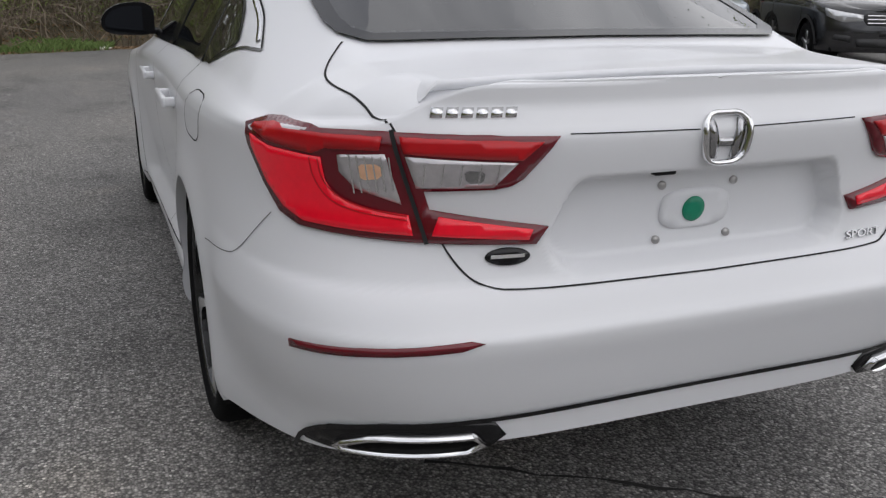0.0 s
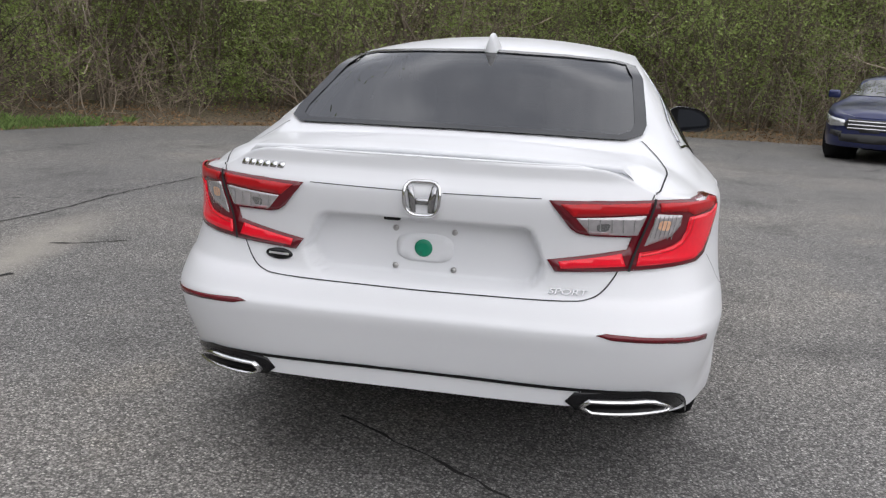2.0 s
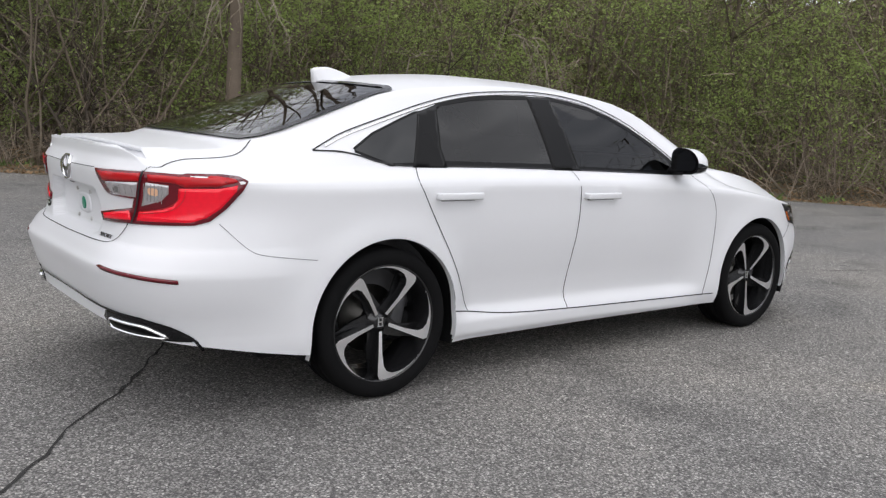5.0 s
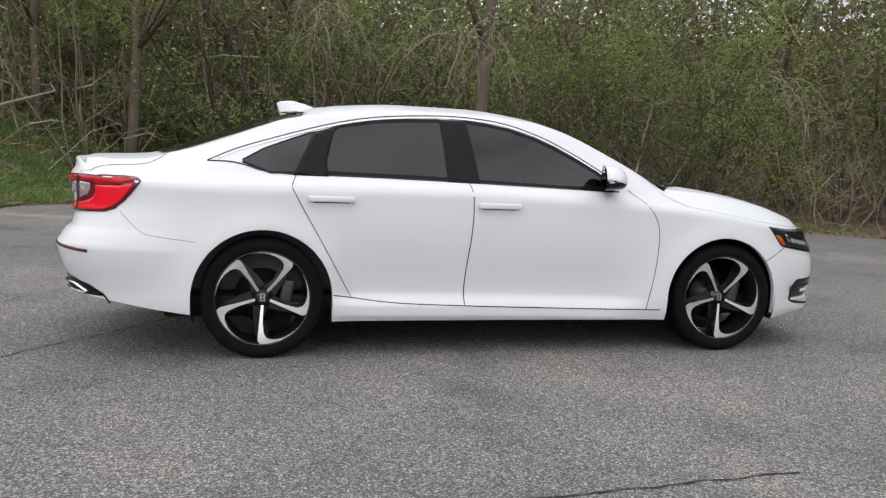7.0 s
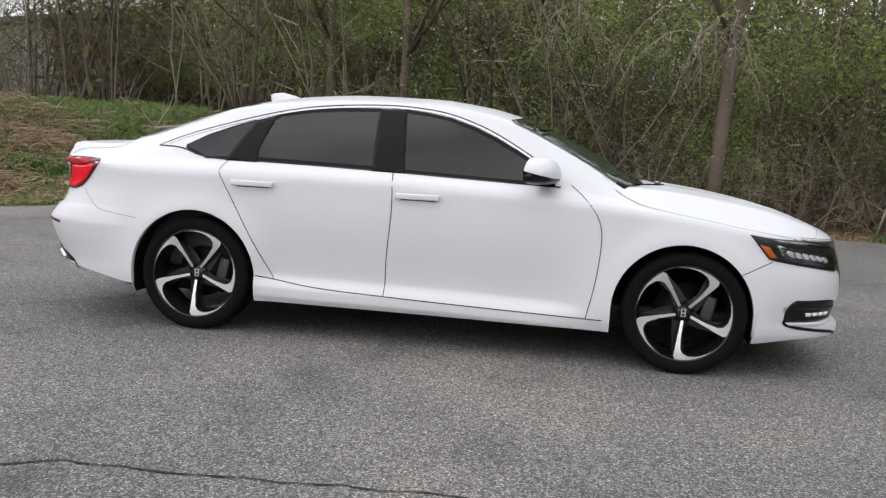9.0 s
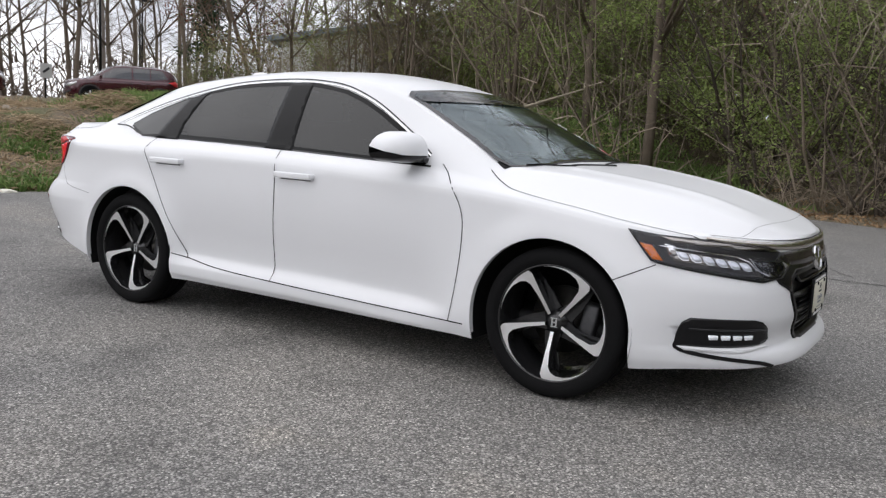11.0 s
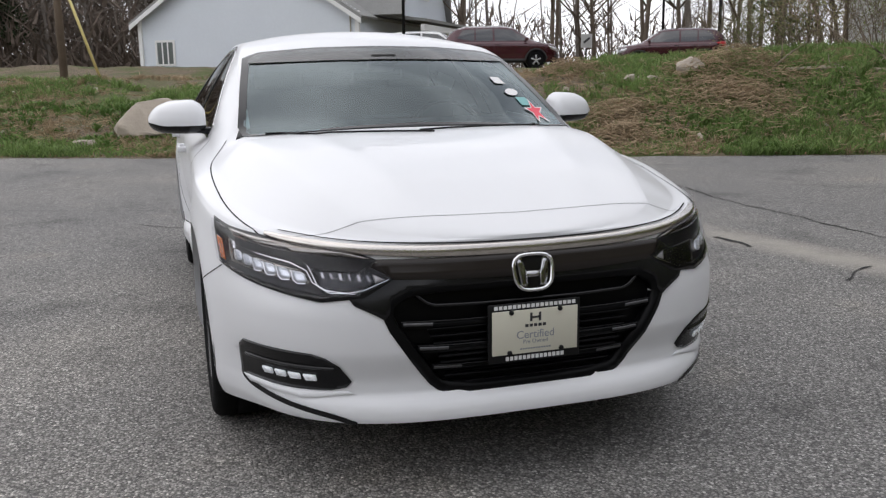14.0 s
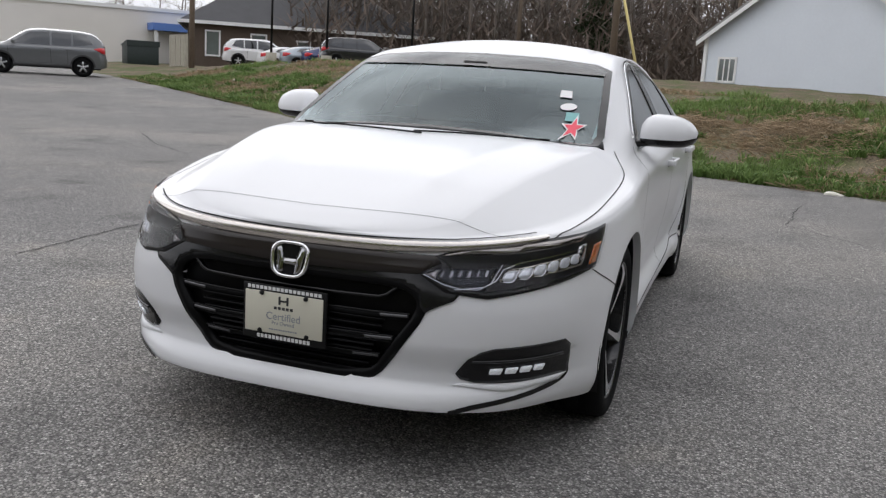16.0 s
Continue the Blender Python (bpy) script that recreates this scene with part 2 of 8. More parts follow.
class Body:
    """The skin of a car: a wall that runs round it, and a top that closes over from its shoulder to the middle.
    P holds curves: top(x), rail_y(x), rail_z(x), shoulder(x), low(x), nose(z), tail(z), half(x), inset(z, zs, x),
    the places where the corners begin, arches (x, z, r), hollows (end, polygon, depth) and holes."""

    def __init__(self, P, fine=0.012, side=0.022, rows=56):
        self.P = P
        xf0, xr0 = P["front_from"], P["rear_from"]
        cols = []
        for t in self.spread(P["rear_pow"], (xr0 - P["tail"](0.6)) / P["half"](xr0), fine / 0.9):
            cols.append((-1, t))
        n = int((xf0 - xr0) / side)
        cols += [(0, xr0 + (xf0 - xr0) * (k + 1) / (n + 1)) for k in range(n)]
        cols += [(1, t) for t in reversed(self.spread(P["front_pow"], (P["nose"](0.5) - xf0) / P["half"](xf0), fine / 0.9))]
        wall, top = [], []
        for c in cols:
            zs = self.shoulder(c)
            zl = self.low(c)
            wall.append([self.point(c, zl + (zs - zl) * j / rows, zs) for j in range(rows + 1)])
            top.append(self.section(wall[-1][-1]))
        verts, faces, self.grid = [], [], []
        nr = rows + 1 + len(top[0])
        for w, t in zip(wall, top):
            verts += w + t
        nc = len(cols)
        for k in range(nc - 1):
            for j in range(nr - 1):
                faces.append((k * nr + j, (k + 1) * nr + j, (k + 1) * nr + j + 1, k * nr + j + 1))
        V = np.array(verts)
        V, faces = self.arches(V, faces)
        faces = [f for f in faces if not self.in_hole(V[list(f)])]
        m = V * np.array([1, -1, 1])
        off = len(V)
        allf = [f[::-1] for f in faces] + [tuple(i + off for i in f) for f in faces]
        bm = from_data(np.vstack([V, m]), allf)
        bmesh.ops.delete(bm, geom=[v for v in bm.verts if not v.link_faces], context="VERTS")
        bmesh.ops.remove_doubles(bm, verts=bm.verts[:], dist=0.0003)
        bmesh.ops.recalc_face_normals(bm, faces=bm.faces[:])
        self.bm = bm
        # an unbroken skin, to lay lamps, panes and seams on
        full = [(k * nr + j, (k + 1) * nr + j, (k + 1) * nr + j + 1, k * nr + j + 1) for k in range(nc - 1) for j in range(nr - 1)]
        smooth_skin = []
        for c, w, t in zip(cols, wall, top):
            zs, zl = self.shoulder(c), self.low(c) - 0.12
            smooth_skin += [self.point(c, zl + (zs - zl) * j / rows, zs, True) for j in range(rows + 1)] + t
        V0 = np.array(smooth_skin)
        self.tree = BVHTree.FromPolygons([tuple(v) for v in np.vstack([V0, V0 * np.array([1, -1, 1])])],
                                         [f[::-1] for f in full] + [tuple(i + off for i in f) for f in full])

    @staticmethod
    def spread(pw, aspect, gap):
        """Angles from the middle of an end to its side, evenly apart along the outline."""
        th = np.linspace(0, math.pi / 2, 1500)
        x, y = aspect * np.cos(th) ** (2 / pw[1]), np.sin(th) ** (2 / pw[0])
        s = np.concatenate([[0], np.cumsum(np.hypot(np.diff(x), np.diff(y)))])
        return list(np.interp(np.linspace(0, s[-1], int(s[-1] / gap)), s, th))

    def plan(self, c, z, zs):
        P = self.P
        e, t = c
        if e == 0:
            return t, P["half"](t) - P["inset"](z, zs, t)
        x0 = P["rear_from"] if e < 0 else P["front_from"]
        reach = (x0 - P["tail"](z)) if e < 0 else (P["nose"](z) - x0)
        pw = P["rear_pow"] if e < 0 else P["front_pow"]
        if e < 0:
            pw = (pw[0] + P["rear_square"](z), pw[1])
        else:
            pw = (pw[0] + P["front_square"](z), pw[1])
        x = x0 + e * reach * math.cos(t) ** (2 / pw[1]) if t < math.pi / 2 - 1e-9 else x0
        return x, (P["half"](x) - P["inset"](z, zs, x)) * math.sin(t) ** (2 / pw[0])

    def shoulder(self, c):
        x, y = self.plan(c, 0.8, 0.95)
        return float(self.P["shoulder"](x)) + float(self.P["shoulder_end"](x, y))

    def low(self, c):
        x, y = self.plan(c, 0.4, 0.95)
        return float(self.P["low"](x)) + float(self.P["low_end"](x, y))

    def point(self, c, z, zs, flat=False):
        x, y = self.plan(c, z, zs)
        y += self.P["flare"](x, z) if y > 0.6 else 0
        for end, poly, depth, soft in self.P["hollows"]:
            if end * x > 1.2 and not (flat and end > 0):
                d = poly_depth(poly, y, z)
                if d > -0.004:
                    x -= end * depth * float(step(-0.004, soft, d))
        return (float(x), float(y), float(z))

    def section(self, s):
        """From the shoulder s over belt and rail to the middle."""
        P = self.P
        x, ys, zs = s
        yb, zb = ys - min(P["belt"](x)[0], 0.1 * ys), zs + P["belt"](x)[1]
        yr, zr, zc = min(P["rail_y"](x), 0.78 * ys), P["rail_z"](x), P["top"](x)
        f = P["end_blend"](x)
        zb, zr, zc = zs + (zb - zs) * f, zs + 0.002 + (zr - zs) * f, zs + 0.004 + (zc - zs) * f
        zr = max(zr, zb + 0.002)
        zc = max(zc, zr + 0.002)
        out = []
        for k in range(1, 5):
            t = k / 4
            out.append((x, ys + (yb - ys) * t, zs + (zb - zs) * (t ** 0.9)))
        for k in range(1, 15):
            t = k / 14
            b = P["bulge"](x) * math.sin(math.pi * t)
            out.append((x, yb + (yr - yb) * t + b, zb + (zr - zb) * t + 0.3 * b))
        for k in range(1, 23):
            y = yr * (1 - k / 22)
            out.append((x, y, zr + (zc - zr) * (1 - (y / max(yr, 1e-6)) ** P["crown"](x)) + P["ridge"](x, y)))
        return out

    def arches(self, V, faces):
        for ax, az, r in self.P["arches"]:
            low = (V[:, 1] > 0.55) & (V[:, 2] < az + r + 0.1)
            d = np.hypot(V[:, 0] - ax, V[:, 2] - az)
            under = (V[:, 2] < az) & (abs(V[:, 0] - ax) < r)
            d = np.where(under, np.minimum(d, abs(V[:, 0] - ax)), d)
            inner = low & (d < r)
            faces = [f for f in faces if not all(inner[i] for i in f)]
            for i in {i for f in faces for i in f if inner[i]}:
                if V[i, 2] < az:
                    V[i, 0] = ax + r * (1 if V[i, 0] > ax else -1)
                else:
                    V[i, 0], V[i, 2] = ax + (V[i, 0] - ax) * r / d[i], az + (V[i, 2] - az) * r / d[i]
        return V, faces

    def in_hole(self, q):
        c = q.mean(axis=0)
        for axis, poly, rim, lo, hi in self.P["holes"]:
            if lo < c[0] < hi and c[2] > 0.95:
                u, v = (c[0], c[2]) if axis == "y" else (c[1], c[2])
                if axis == "y" and c[1] < 0.5:
                    continue
                if poly_depth(poly, u, v) > rim:
                    return True
        return False

    # -------- laying things on the skin
    def hit(self, way, u, v):
        if way == "side":
            o, d = Vector((u, -3, v)), Vector((0, 1, 0))
        elif way == "side_left":
            o, d = Vector((u, 3, v)), Vector((0, -1, 0))
        elif way == "rear":
            o, d = Vector((-5, u, v)), Vector((1, 0, 0))
        elif way == "front":
            o, d = Vector((5, u, v)), Vector((-1, 0, 0))
        elif way == "top":
            o, d = Vector((u, v, 4)), Vector((0, 0, -1))
        else:  # round a corner: u is an angle from straight back or ahead, towards the side
            e, s = (-1 if "rear" in way else 1), (1 if "left" in way else -1)
            cx = self.P["rear_pivot"] if e < 0 else self.P["front_pivot"]
            a = radians(u)
            d = Vector((-e * math.cos(a), -s * math.sin(a), 0))
            o = Vector((cx[0], s * cx[1], v)) - d * 3
        p, n, _, _ = self.tree.ray_cast(o, d)
        if p is None or ("corner" in way and (p - o).length > 3.0):
            p, n, _, _ = self.tree.find_nearest(o + 2.2 * d)
        return p, (n if n.dot(d) < 0 else -n)

    def patch(self, way, poly, lift=0.004, thick=0.008, gap=0.018, scale=(1, 1), rounds=0, holes=()):
        """A sheet in the outline poly, laid on the skin; its rim turns in by thick."""
        if rounds:
            poly = round_poly(poly, rounds)
        S = lambda p: (p[0] * scale[0], p[1] * scale[1])
        ring = []
        P2 = [S(p) for p in poly]
        for a, b in zip(P2, P2[1:] + P2[:1]):
            n = max(1, int(math.dist(a, b) / gap))
            ring += [(a[0] + (b[0] - a[0]) * k / n, a[1] + (b[1] - a[1]) * k / n) for k in range(n)]
        xs, ys = [p[0] for p in ring], [p[1] for p in ring]
        inner = []
        for i in range(int((max(xs) - min(xs)) / gap) + 1):
            for j in range(int((max(ys) - min(ys)) / gap) + 1):
                p = (min(xs) + (i + 0.5 + 0.25 * (j % 2)) * gap, min(ys) + (j + 0.5) * gap)
                if poly_depth(P2, *p) > 0.45 * gap:
                    inner.append(p)
        n = len(ring)
        vs, _, fs, *_ = delaunay_2d_cdt([Vector(p) for p in ring + inner], [(k, (k + 1) % n) for k in range(n)], [], 1, 1e-6)
        bm = bmesh.new()
        outs, ins = [], []
        for v in vs:
            p, nn = self.hit(way, v[0] / scale[0], v[1] / scale[1])
            outs.append(bm.verts.new(p + nn * lift))
            ins.append(p + nn * (lift - thick))
        for f in fs:
            try:
                bm.faces.new([outs[i] for i in f])
            except ValueError:
                pass
        bm.normal_update()
        if bm.faces and sum(f.normal.dot(self.hit(way, vs[fs[0][0]][0] / scale[0], vs[fs[0][0]][1] / scale[1])[1]) for f in list(bm.faces)[:1]) < 0:
            bmesh.ops.reverse_faces(bm, faces=bm.faces[:])
        if thick:
            rim = {}
            for e in [e for e in bm.edges if len(e.link_faces) == 1]:
                q = []
                for v in e.verts:
                    if v.index == -1 or v not in rim:
                        rim[v] = bm.verts.new(ins[outs.index(v)]) if v in outs else v
                    q.append(rim[v])
                bm.faces.new((e.verts[0], e.verts[1], q[1], q[0]))
            bmesh.ops.recalc_face_normals(bm, faces=bm.faces[:])
        return bm

    def strip(self, way, line, width=0.005, lift=0.0015, gap=0.02, scale=(1, 1), depth=0.0, closed=False):
        """A narrow band along a line on the skin."""
        pts = []
        L = line + line[:1] if closed else line
        for a, b in zip(L, L[1:]):
            n = max(1, int(math.hypot((a[0] - b[0]) * scale[0], (a[1] - b[1]) * scale[1]) / gap))
            pts += [(a[0] + (b[0] - a[0]) * k / n, a[1] + (b[1] - a[1]) * k / n) for k in range(n)]
        pts.append(L[-1])
        on = [self.hit(way, *p) for p in pts]
        verts, faces = [], []
        m = 4 if depth else 2
        for k, (p, nn) in enumerate(on):
            d = on[min(k + 1, len(on) - 1)][0] - on[max(k - 1, 0)][0]
            s = nn.cross(d).normalized() * width / 2
            verts += [p + s + nn * lift, p - s + nn * lift]
            if depth:
                verts += [p - s - nn * depth, p + s - nn * depth]
        for k in range(len(on) - 1):
            for j in range(m if depth else 1):
                faces.append((k * m + j, k * m + (j + 1) % m, (k + 1) * m + (j + 1) % m, (k + 1) * m + j))
        bm = from_data(verts, faces)
        bmesh.ops.recalc_face_normals(bm, faces=bm.faces[:])
        return bm


def smooth_line(pts, n=3):
    """Rounds the corners of an open line."""
    for _ in range(n):
        pts = [pts[0]] + [q for a, b in zip(pts, pts[1:]) for q in
                          ((0.75 * a[0] + 0.25 * b[0], 0.75 * a[1] + 0.25 * b[1]), (0.25 * a[0] + 0.75 * b[0], 0.25 * a[1] + 0.75 * b[1]))] + [pts[-1]]
    return pts


def sedan_curves():
    low_curve = pchip([(0.20, 0.035), (0.235, 0.012), (0.284, 0.010), (0.292, 0.013), (0.352, 0.052), (0.360, 0.053), (0.44, 0.043), (0.56, 0.021), (0.68, 0.005), (0.78, 0.0), (1.2, 0)])
    ledge = pchip([(-1.2, -0.014), (-0.6, -0.004), (0.0, 0.0), (0.5, 0.010), (1.0, 0.022)])
    end_curve = pchip([(0.20, 0.03), (0.26, 0.008), (0.34, 0.0), (0.5, 0.0), (0.62, 0.0), (1.2, 0)])
    high_curve = pchip([(-0.3, 0.012), (0.0, 0.012), (0.02, 0.003), (0.05, 0.0), (0.2, 0.0), (1.2, 0)])
    rear_in = pchip([(-2.6, 0.03), (-2.1, 0.026), (-1.75, 0.012), (-1.4, 0.0), (1.25, 0.0), (1.6, 0.016), (1.9, 0.036), (2.4, 0.05)])

    def inset(z, zs, x):
        door = float(step(-1.12, -0.9, x) * (1 - step(0.60, 0.98, x)))
        low = door * float(low_curve(z + float(ledge(x)))) + (1 - door) * float(end_curve(z))
        tail = float(rear_in(x)) * float(step(0.62, 0.9, z))
        crease = 0.014 * float(step(-1.74, -1.98, x)) * max(0.0, 1 - ((z - 0.592) / 0.11 if z > 0.592 else (0.592 - z) / 0.24))
        high = float(high_curve(zs - z)) * (1 - 0.75 * float(step(-1.85, -2.15, x)))
        tuck = 0.035 * float(step(0.52, 0.25, z) * step(1.75, 2.05, x)) + 0.03 * float(step(0.60, 0.30, z) * step(-1.8, -2.15, x))
        return low + high + tail + tuck - crease

    def flare(x, z):
        f = 0
        for ax in (-1.415, 1.40):
            f += 0.016 * math.exp(-((math.hypot(x - ax, z - 0.335) - 0.385) / 0.085) ** 2)
        return f
    return {
        "top": pchip([(2.33, 0.745), (2.28, 0.769), (2.2, 0.804), (2.1, 0.841), (2.0, 0.875), (1.9, 0.906), (1.6, 0.962), (1.3, 1.0), (1.14, 1.02), (1.06, 1.065), (0.66, 1.272),
                      (0.4, 1.37), (0.2, 1.418), (-0.15, 1.456), (-0.55, 1.46), (-0.9, 1.44), (-1.26, 1.38), (-1.6, 1.256), (-1.98, 1.122), (-2.08, 1.096), (-2.3, 1.083), (-2.5, 1.075)]),
        "rail_y": pchip([(2.3, 0.44), (1.8, 0.58), (1.3, 0.69), (1.06, 0.715), (0.66, 0.675), (0.4, 0.64), (0.2, 0.615), (-0.15, 0.588), (-0.55, 0.582), (-0.9, 0.588), (-1.26, 0.605), (-1.6, 0.615), (-2.0, 0.62), (-2.5, 0.6)]),
        "rail_z": pchip([(2.33, 0.74), (2.2, 0.785), (2.1, 0.822), (1.9, 0.882), (1.6, 0.94), (1.3, 0.978), (1.08, 0.992), (0.9, 1.075), (0.66, 1.196), (0.4, 1.312), (0.2, 1.364), (-0.15, 1.396), (-0.55, 1.4),
                         (-0.9, 1.378), (-1.26, 1.33), (-1.6, 1.218), (-1.9, 1.115), (-2.06, 1.07), (-2.3, 1.06), (-2.5, 1.055)]),
        "shoulder": pchip([(-2.6, 1.0), (-2.45, 0.998), (-2.2, 0.972), (-2.0, 0.954), (-1.6, 0.952), (-1.0, 0.958), (-0.36, 0.954), (0.33, 0.93), (0.88, 0.9), (1.2, 0.875), (1.45, 0.845), (1.7, 0.805), (2.0, 0.77), (2.2, 0.752), (2.35, 0.742)]),
        "shoulder_end": lambda x, y: 0.066 * step(-2.25, -2.42, x) * step(0.74, 0.5, y),
        "low": pchip([(-2.6, 0.372), (-2.46, 0.37), (-2.4, 0.345), (-2.2, 0.308), (-2.0, 0.274), (-1.8, 0.25), (-1.0, 0.205), (1.0, 0.2), (1.75, 0.2), (2.0, 0.222), (2.4, 0.246)]),
        "low_end": lambda x, y: 0,
        "nose": pchip([(0.18, 2.28), (0.212, 2.335), (0.25, 2.356), (0.268, 2.354), (0.288, 2.345), (0.322, 2.312), (0.35, 2.310), (0.45, 2.336), (0.6, 2.325), (0.70, 2.305), (0.76, 2.29), (1, 2.2)]),
        "tail": pchip([(0.2, -2.42), (0.36, -2.476), (0.43, -2.490), (0.445, -2.496), (0.53, -2.521), (0.604, -2.538), (0.612, -2.537), (0.622, -2.529), (0.685, -2.488), (0.70, -2.468), (0.75, -2.46), (0.85, -2.468), (0.965, -2.487), (0.975, -2.485), (1.0, -2.47), (1.03, -2.456), (1.07, -2.455), (1.2, -2.45)]),
        "half": pchip([(-2.6, 0.915), (-1.4, 0.918), (-0.9, 0.91), (0, 0.902), (0.8, 0.906), (1.4, 0.918), (2.4, 0.918)]),
        "inset": inset, "flare": flare,
        "belt": lambda x: (0.047 + 0.021 * float(step(-1.95, -1.7, x)), 0.045 * float(step(1.4, 0.7, x)) + 0.012 - 0.042 * float(step(-1.6, -2.1, x))),
        "bulge": lambda x: 0.012 * float(step(1.2, 0.4, x)),
        "end_blend": lambda x: float(step(-2.47, -2.3, x) * step(2.34, 2.28, x)),
        "ridge": lambda x, y: 0.007 * math.exp(-((y - 0.27 - 0.22 * (2.2 - x)) / 0.05) ** 2) * float(step(2.2, 1.9, x) * step(1.12, 1.3, x)),
        "crown": lambda x: 2.2 + 2.6 * float(step(1.05, 1.4, x)),
        "front_from": 1.2, "rear_from": -1.3, "front_pow": (2.7, 3.2), "rear_pow": (3.6, 4.5), "front_square": lambda z: 0.85 * float(step(0.70, 0.54, z) * (0.75 + 0.25 * step(0.25, 0.40, z))), "rear_square": lambda z: 1.8 * float(step(0.84, 0.62, z) * (0.6 + 0.4 * step(0.34, 0.54, z))),
        "front_pivot": (1.3, 0.35), "rear_pivot": (-1.7, 0.35),
        "arches": [(-1.417, 0.335, 0.382), (1.395, 0.335, 0.378)], "hollows": [], "holes": []}



# ---------------------------------------------------------------- the white sedan
def both(poly):
    """An outline on one half, continued on the other."""
    return poly + [(-y, z) for y, z in reversed(poly) if abs(y) > 1e-6]


PLATE_HOLLOW = both([(0.0, 0.888), (0.29, 0.887), (0.312, 0.875), (0.342, 0.82), (0.358, 0.775), (0.348, 0.74), (0.325, 0.716), (0.28, 0.704), (0.0, 0.704)])
GRILLE_HOLLOW = both([(0.0, 0.625), (0.36, 0.622), (0.42, 0.59), (0.42, 0.54), (0.348, 0.416), (0.294, 0.342), (0.25, 0.328), (0.0, 0.326)])
GRILLE_MOUTH = both([(0.0, 0.64), (0.37, 0.64), (0.44, 0.60), (0.448, 0.548), (0.363, 0.412), (0.302, 0.328), (0.252, 0.314), (0.0, 0.312)])
FOG_HOLLOW = [(0.80, 0.43), (0.637, 0.437), (0.575, 0.407), (0.53, 0.352), (0.588, 0.33), (0.673, 0.326), (0.81, 0.322), (0.845, 0.40)]
REAR_PANE = both([(0.0, 1.382), (0.3, 1.374), (0.50, 1.362), (0.56, 1.348), (0.59, 1.30), (0.602, 1.20), (0.607, 1.15), (0.595, 1.125), (0.55, 1.112), (0.3, 1.117), (0.0, 1.12)])
SCREEN_PANE = both([(0.0, 1.358), (0.3, 1.352), (0.55, 1.333), (0.618, 1.31), (0.66, 1.18), (0.70, 1.03), (0.69, 1.0), (0.6, 1.004), (0.3, 1.022), (0.0, 1.03)])
QUARTER = [(-1.53, 1.082), (-1.41, 1.150), (-1.25, 1.212), (-1.125, 1.256), (-1.242, 1.034), (-1.38, 1.028)]
REAR_DOOR_PANE = [(-1.087, 1.10), (-1.035, 1.268), (-0.995, 1.296), (-0.8, 1.33), (-0.6, 1.348), (-0.375, 1.356), (-0.36, 1.18), (-0.355, 1.018), (-1.083, 1.032)]
FRONT_DOOR_PANE = [(-0.25, 1.358), (-0.1, 1.343), (0.034, 1.32), (0.18, 1.275), (0.306, 1.222), (0.45, 1.148), (0.57, 1.082), (0.63, 1.03), (0.66, 0.985), (0.3, 0.992), (-0.205, 1.01)]

car = sedan_curves()
car["hollows"] = [(-1, PLATE_HOLLOW, 0.05, 0.009), (1, GRILLE_HOLLOW, 0.06, 0.012), (1, FOG_HOLLOW, 0.03, 0.03)]
car["holes"] = [("y", REAR_DOOR_PANE, 0.012, -1.1, -0.3), ("y", FRONT_DOOR_PANE, 0.012, -0.3, 0.7),
                ("x", REAR_PANE, 0.016, -2.1, -1.1), ("x", SCREEN_PANE, 0.016, 0.25, 1.2)]
body = Body(car, 0.010, 0.02, 84)
sedan = thing("sedan", "white four-door sedan parked on grey asphalt", "car")
part("body", body.bm, PAINT, sedan)
RC = (0.0131, 1)          # metres along the skin for a degree round a corner


def lay(name, way, poly, mat, parent, lift=0.004, thick=0.008, label="", rounds=0, gap=0.02):
    scale = RC if "corner" in way else (1, 1)
    return part(name, body.patch(way, poly, lift, thick, gap, scale, rounds), mat, parent, label)


def seam(name, way, line, parent, width=0.005, lift=0.0012, mat=GAP, depth=0.0, n=2, closed=False):
    scale = RC if "corner" in way else (1, 1)
    return part(name, body.strip(way, smooth_line(line, n) if n else line, width, lift, 0.02, scale, depth, closed), mat, parent)


PILLAR = material("black_pillar_film", (0.006, 0.006, 0.0065), 0.22, spec=0.14, vary=0.1, scale=12)


def calm(ob, rounds=14):
    """Evens out a pane, leaving its rim where it is."""
    bm = bmesh.new()
    bm.from_mesh(ob.data)
    inner = [v for v in bm.verts if not v.is_boundary]
    for _ in range(rounds):
        bmesh.ops.smooth_vert(bm, verts=inner, factor=0.5, use_axis_x=True, use_axis_y=True, use_axis_z=True)
    bm.to_mesh(ob.data)
    bm.free()
    return ob


DEEPTINT = material("deep_tinted_glass", (0.012, 0.013, 0.014), 0.03, vary=0.1)
# windows: each pane with its dark rim
rear_window = lay("rear_window", "rear", REAR_PANE, TINTREAR, sedan, 0.006, 0, "dark tinted rear window", gap=0.03)
calm(rear_window, 5)
seam("seal", "rear", REAR_PANE, rear_window, 0.042, 0.0085, BLACK, n=0, closed=True)
windscreen = lay("windscreen", "front", SCREEN_PANE, SCREEN, sedan, 0.003, 0, "clear windscreen reflecting a pale sky", gap=0.03)
calm(windscreen, 3)
seam("seal", "front", SCREEN_PANE, windscreen, 0.034, 0.0042, BLACK, n=0, closed=True)
lay("sun_band", "front", both([(0.0, 1.352), (0.3, 1.347), (0.55, 1.328), (0.61, 1.305), (0.618, 1.283), (0.3, 1.292), (0.0, 1.296)]), glass("shade_band_glass", (0.25, 0.27, 0.27)), windscreen, 0.0065, 0, "dark shade band", gap=0.03)
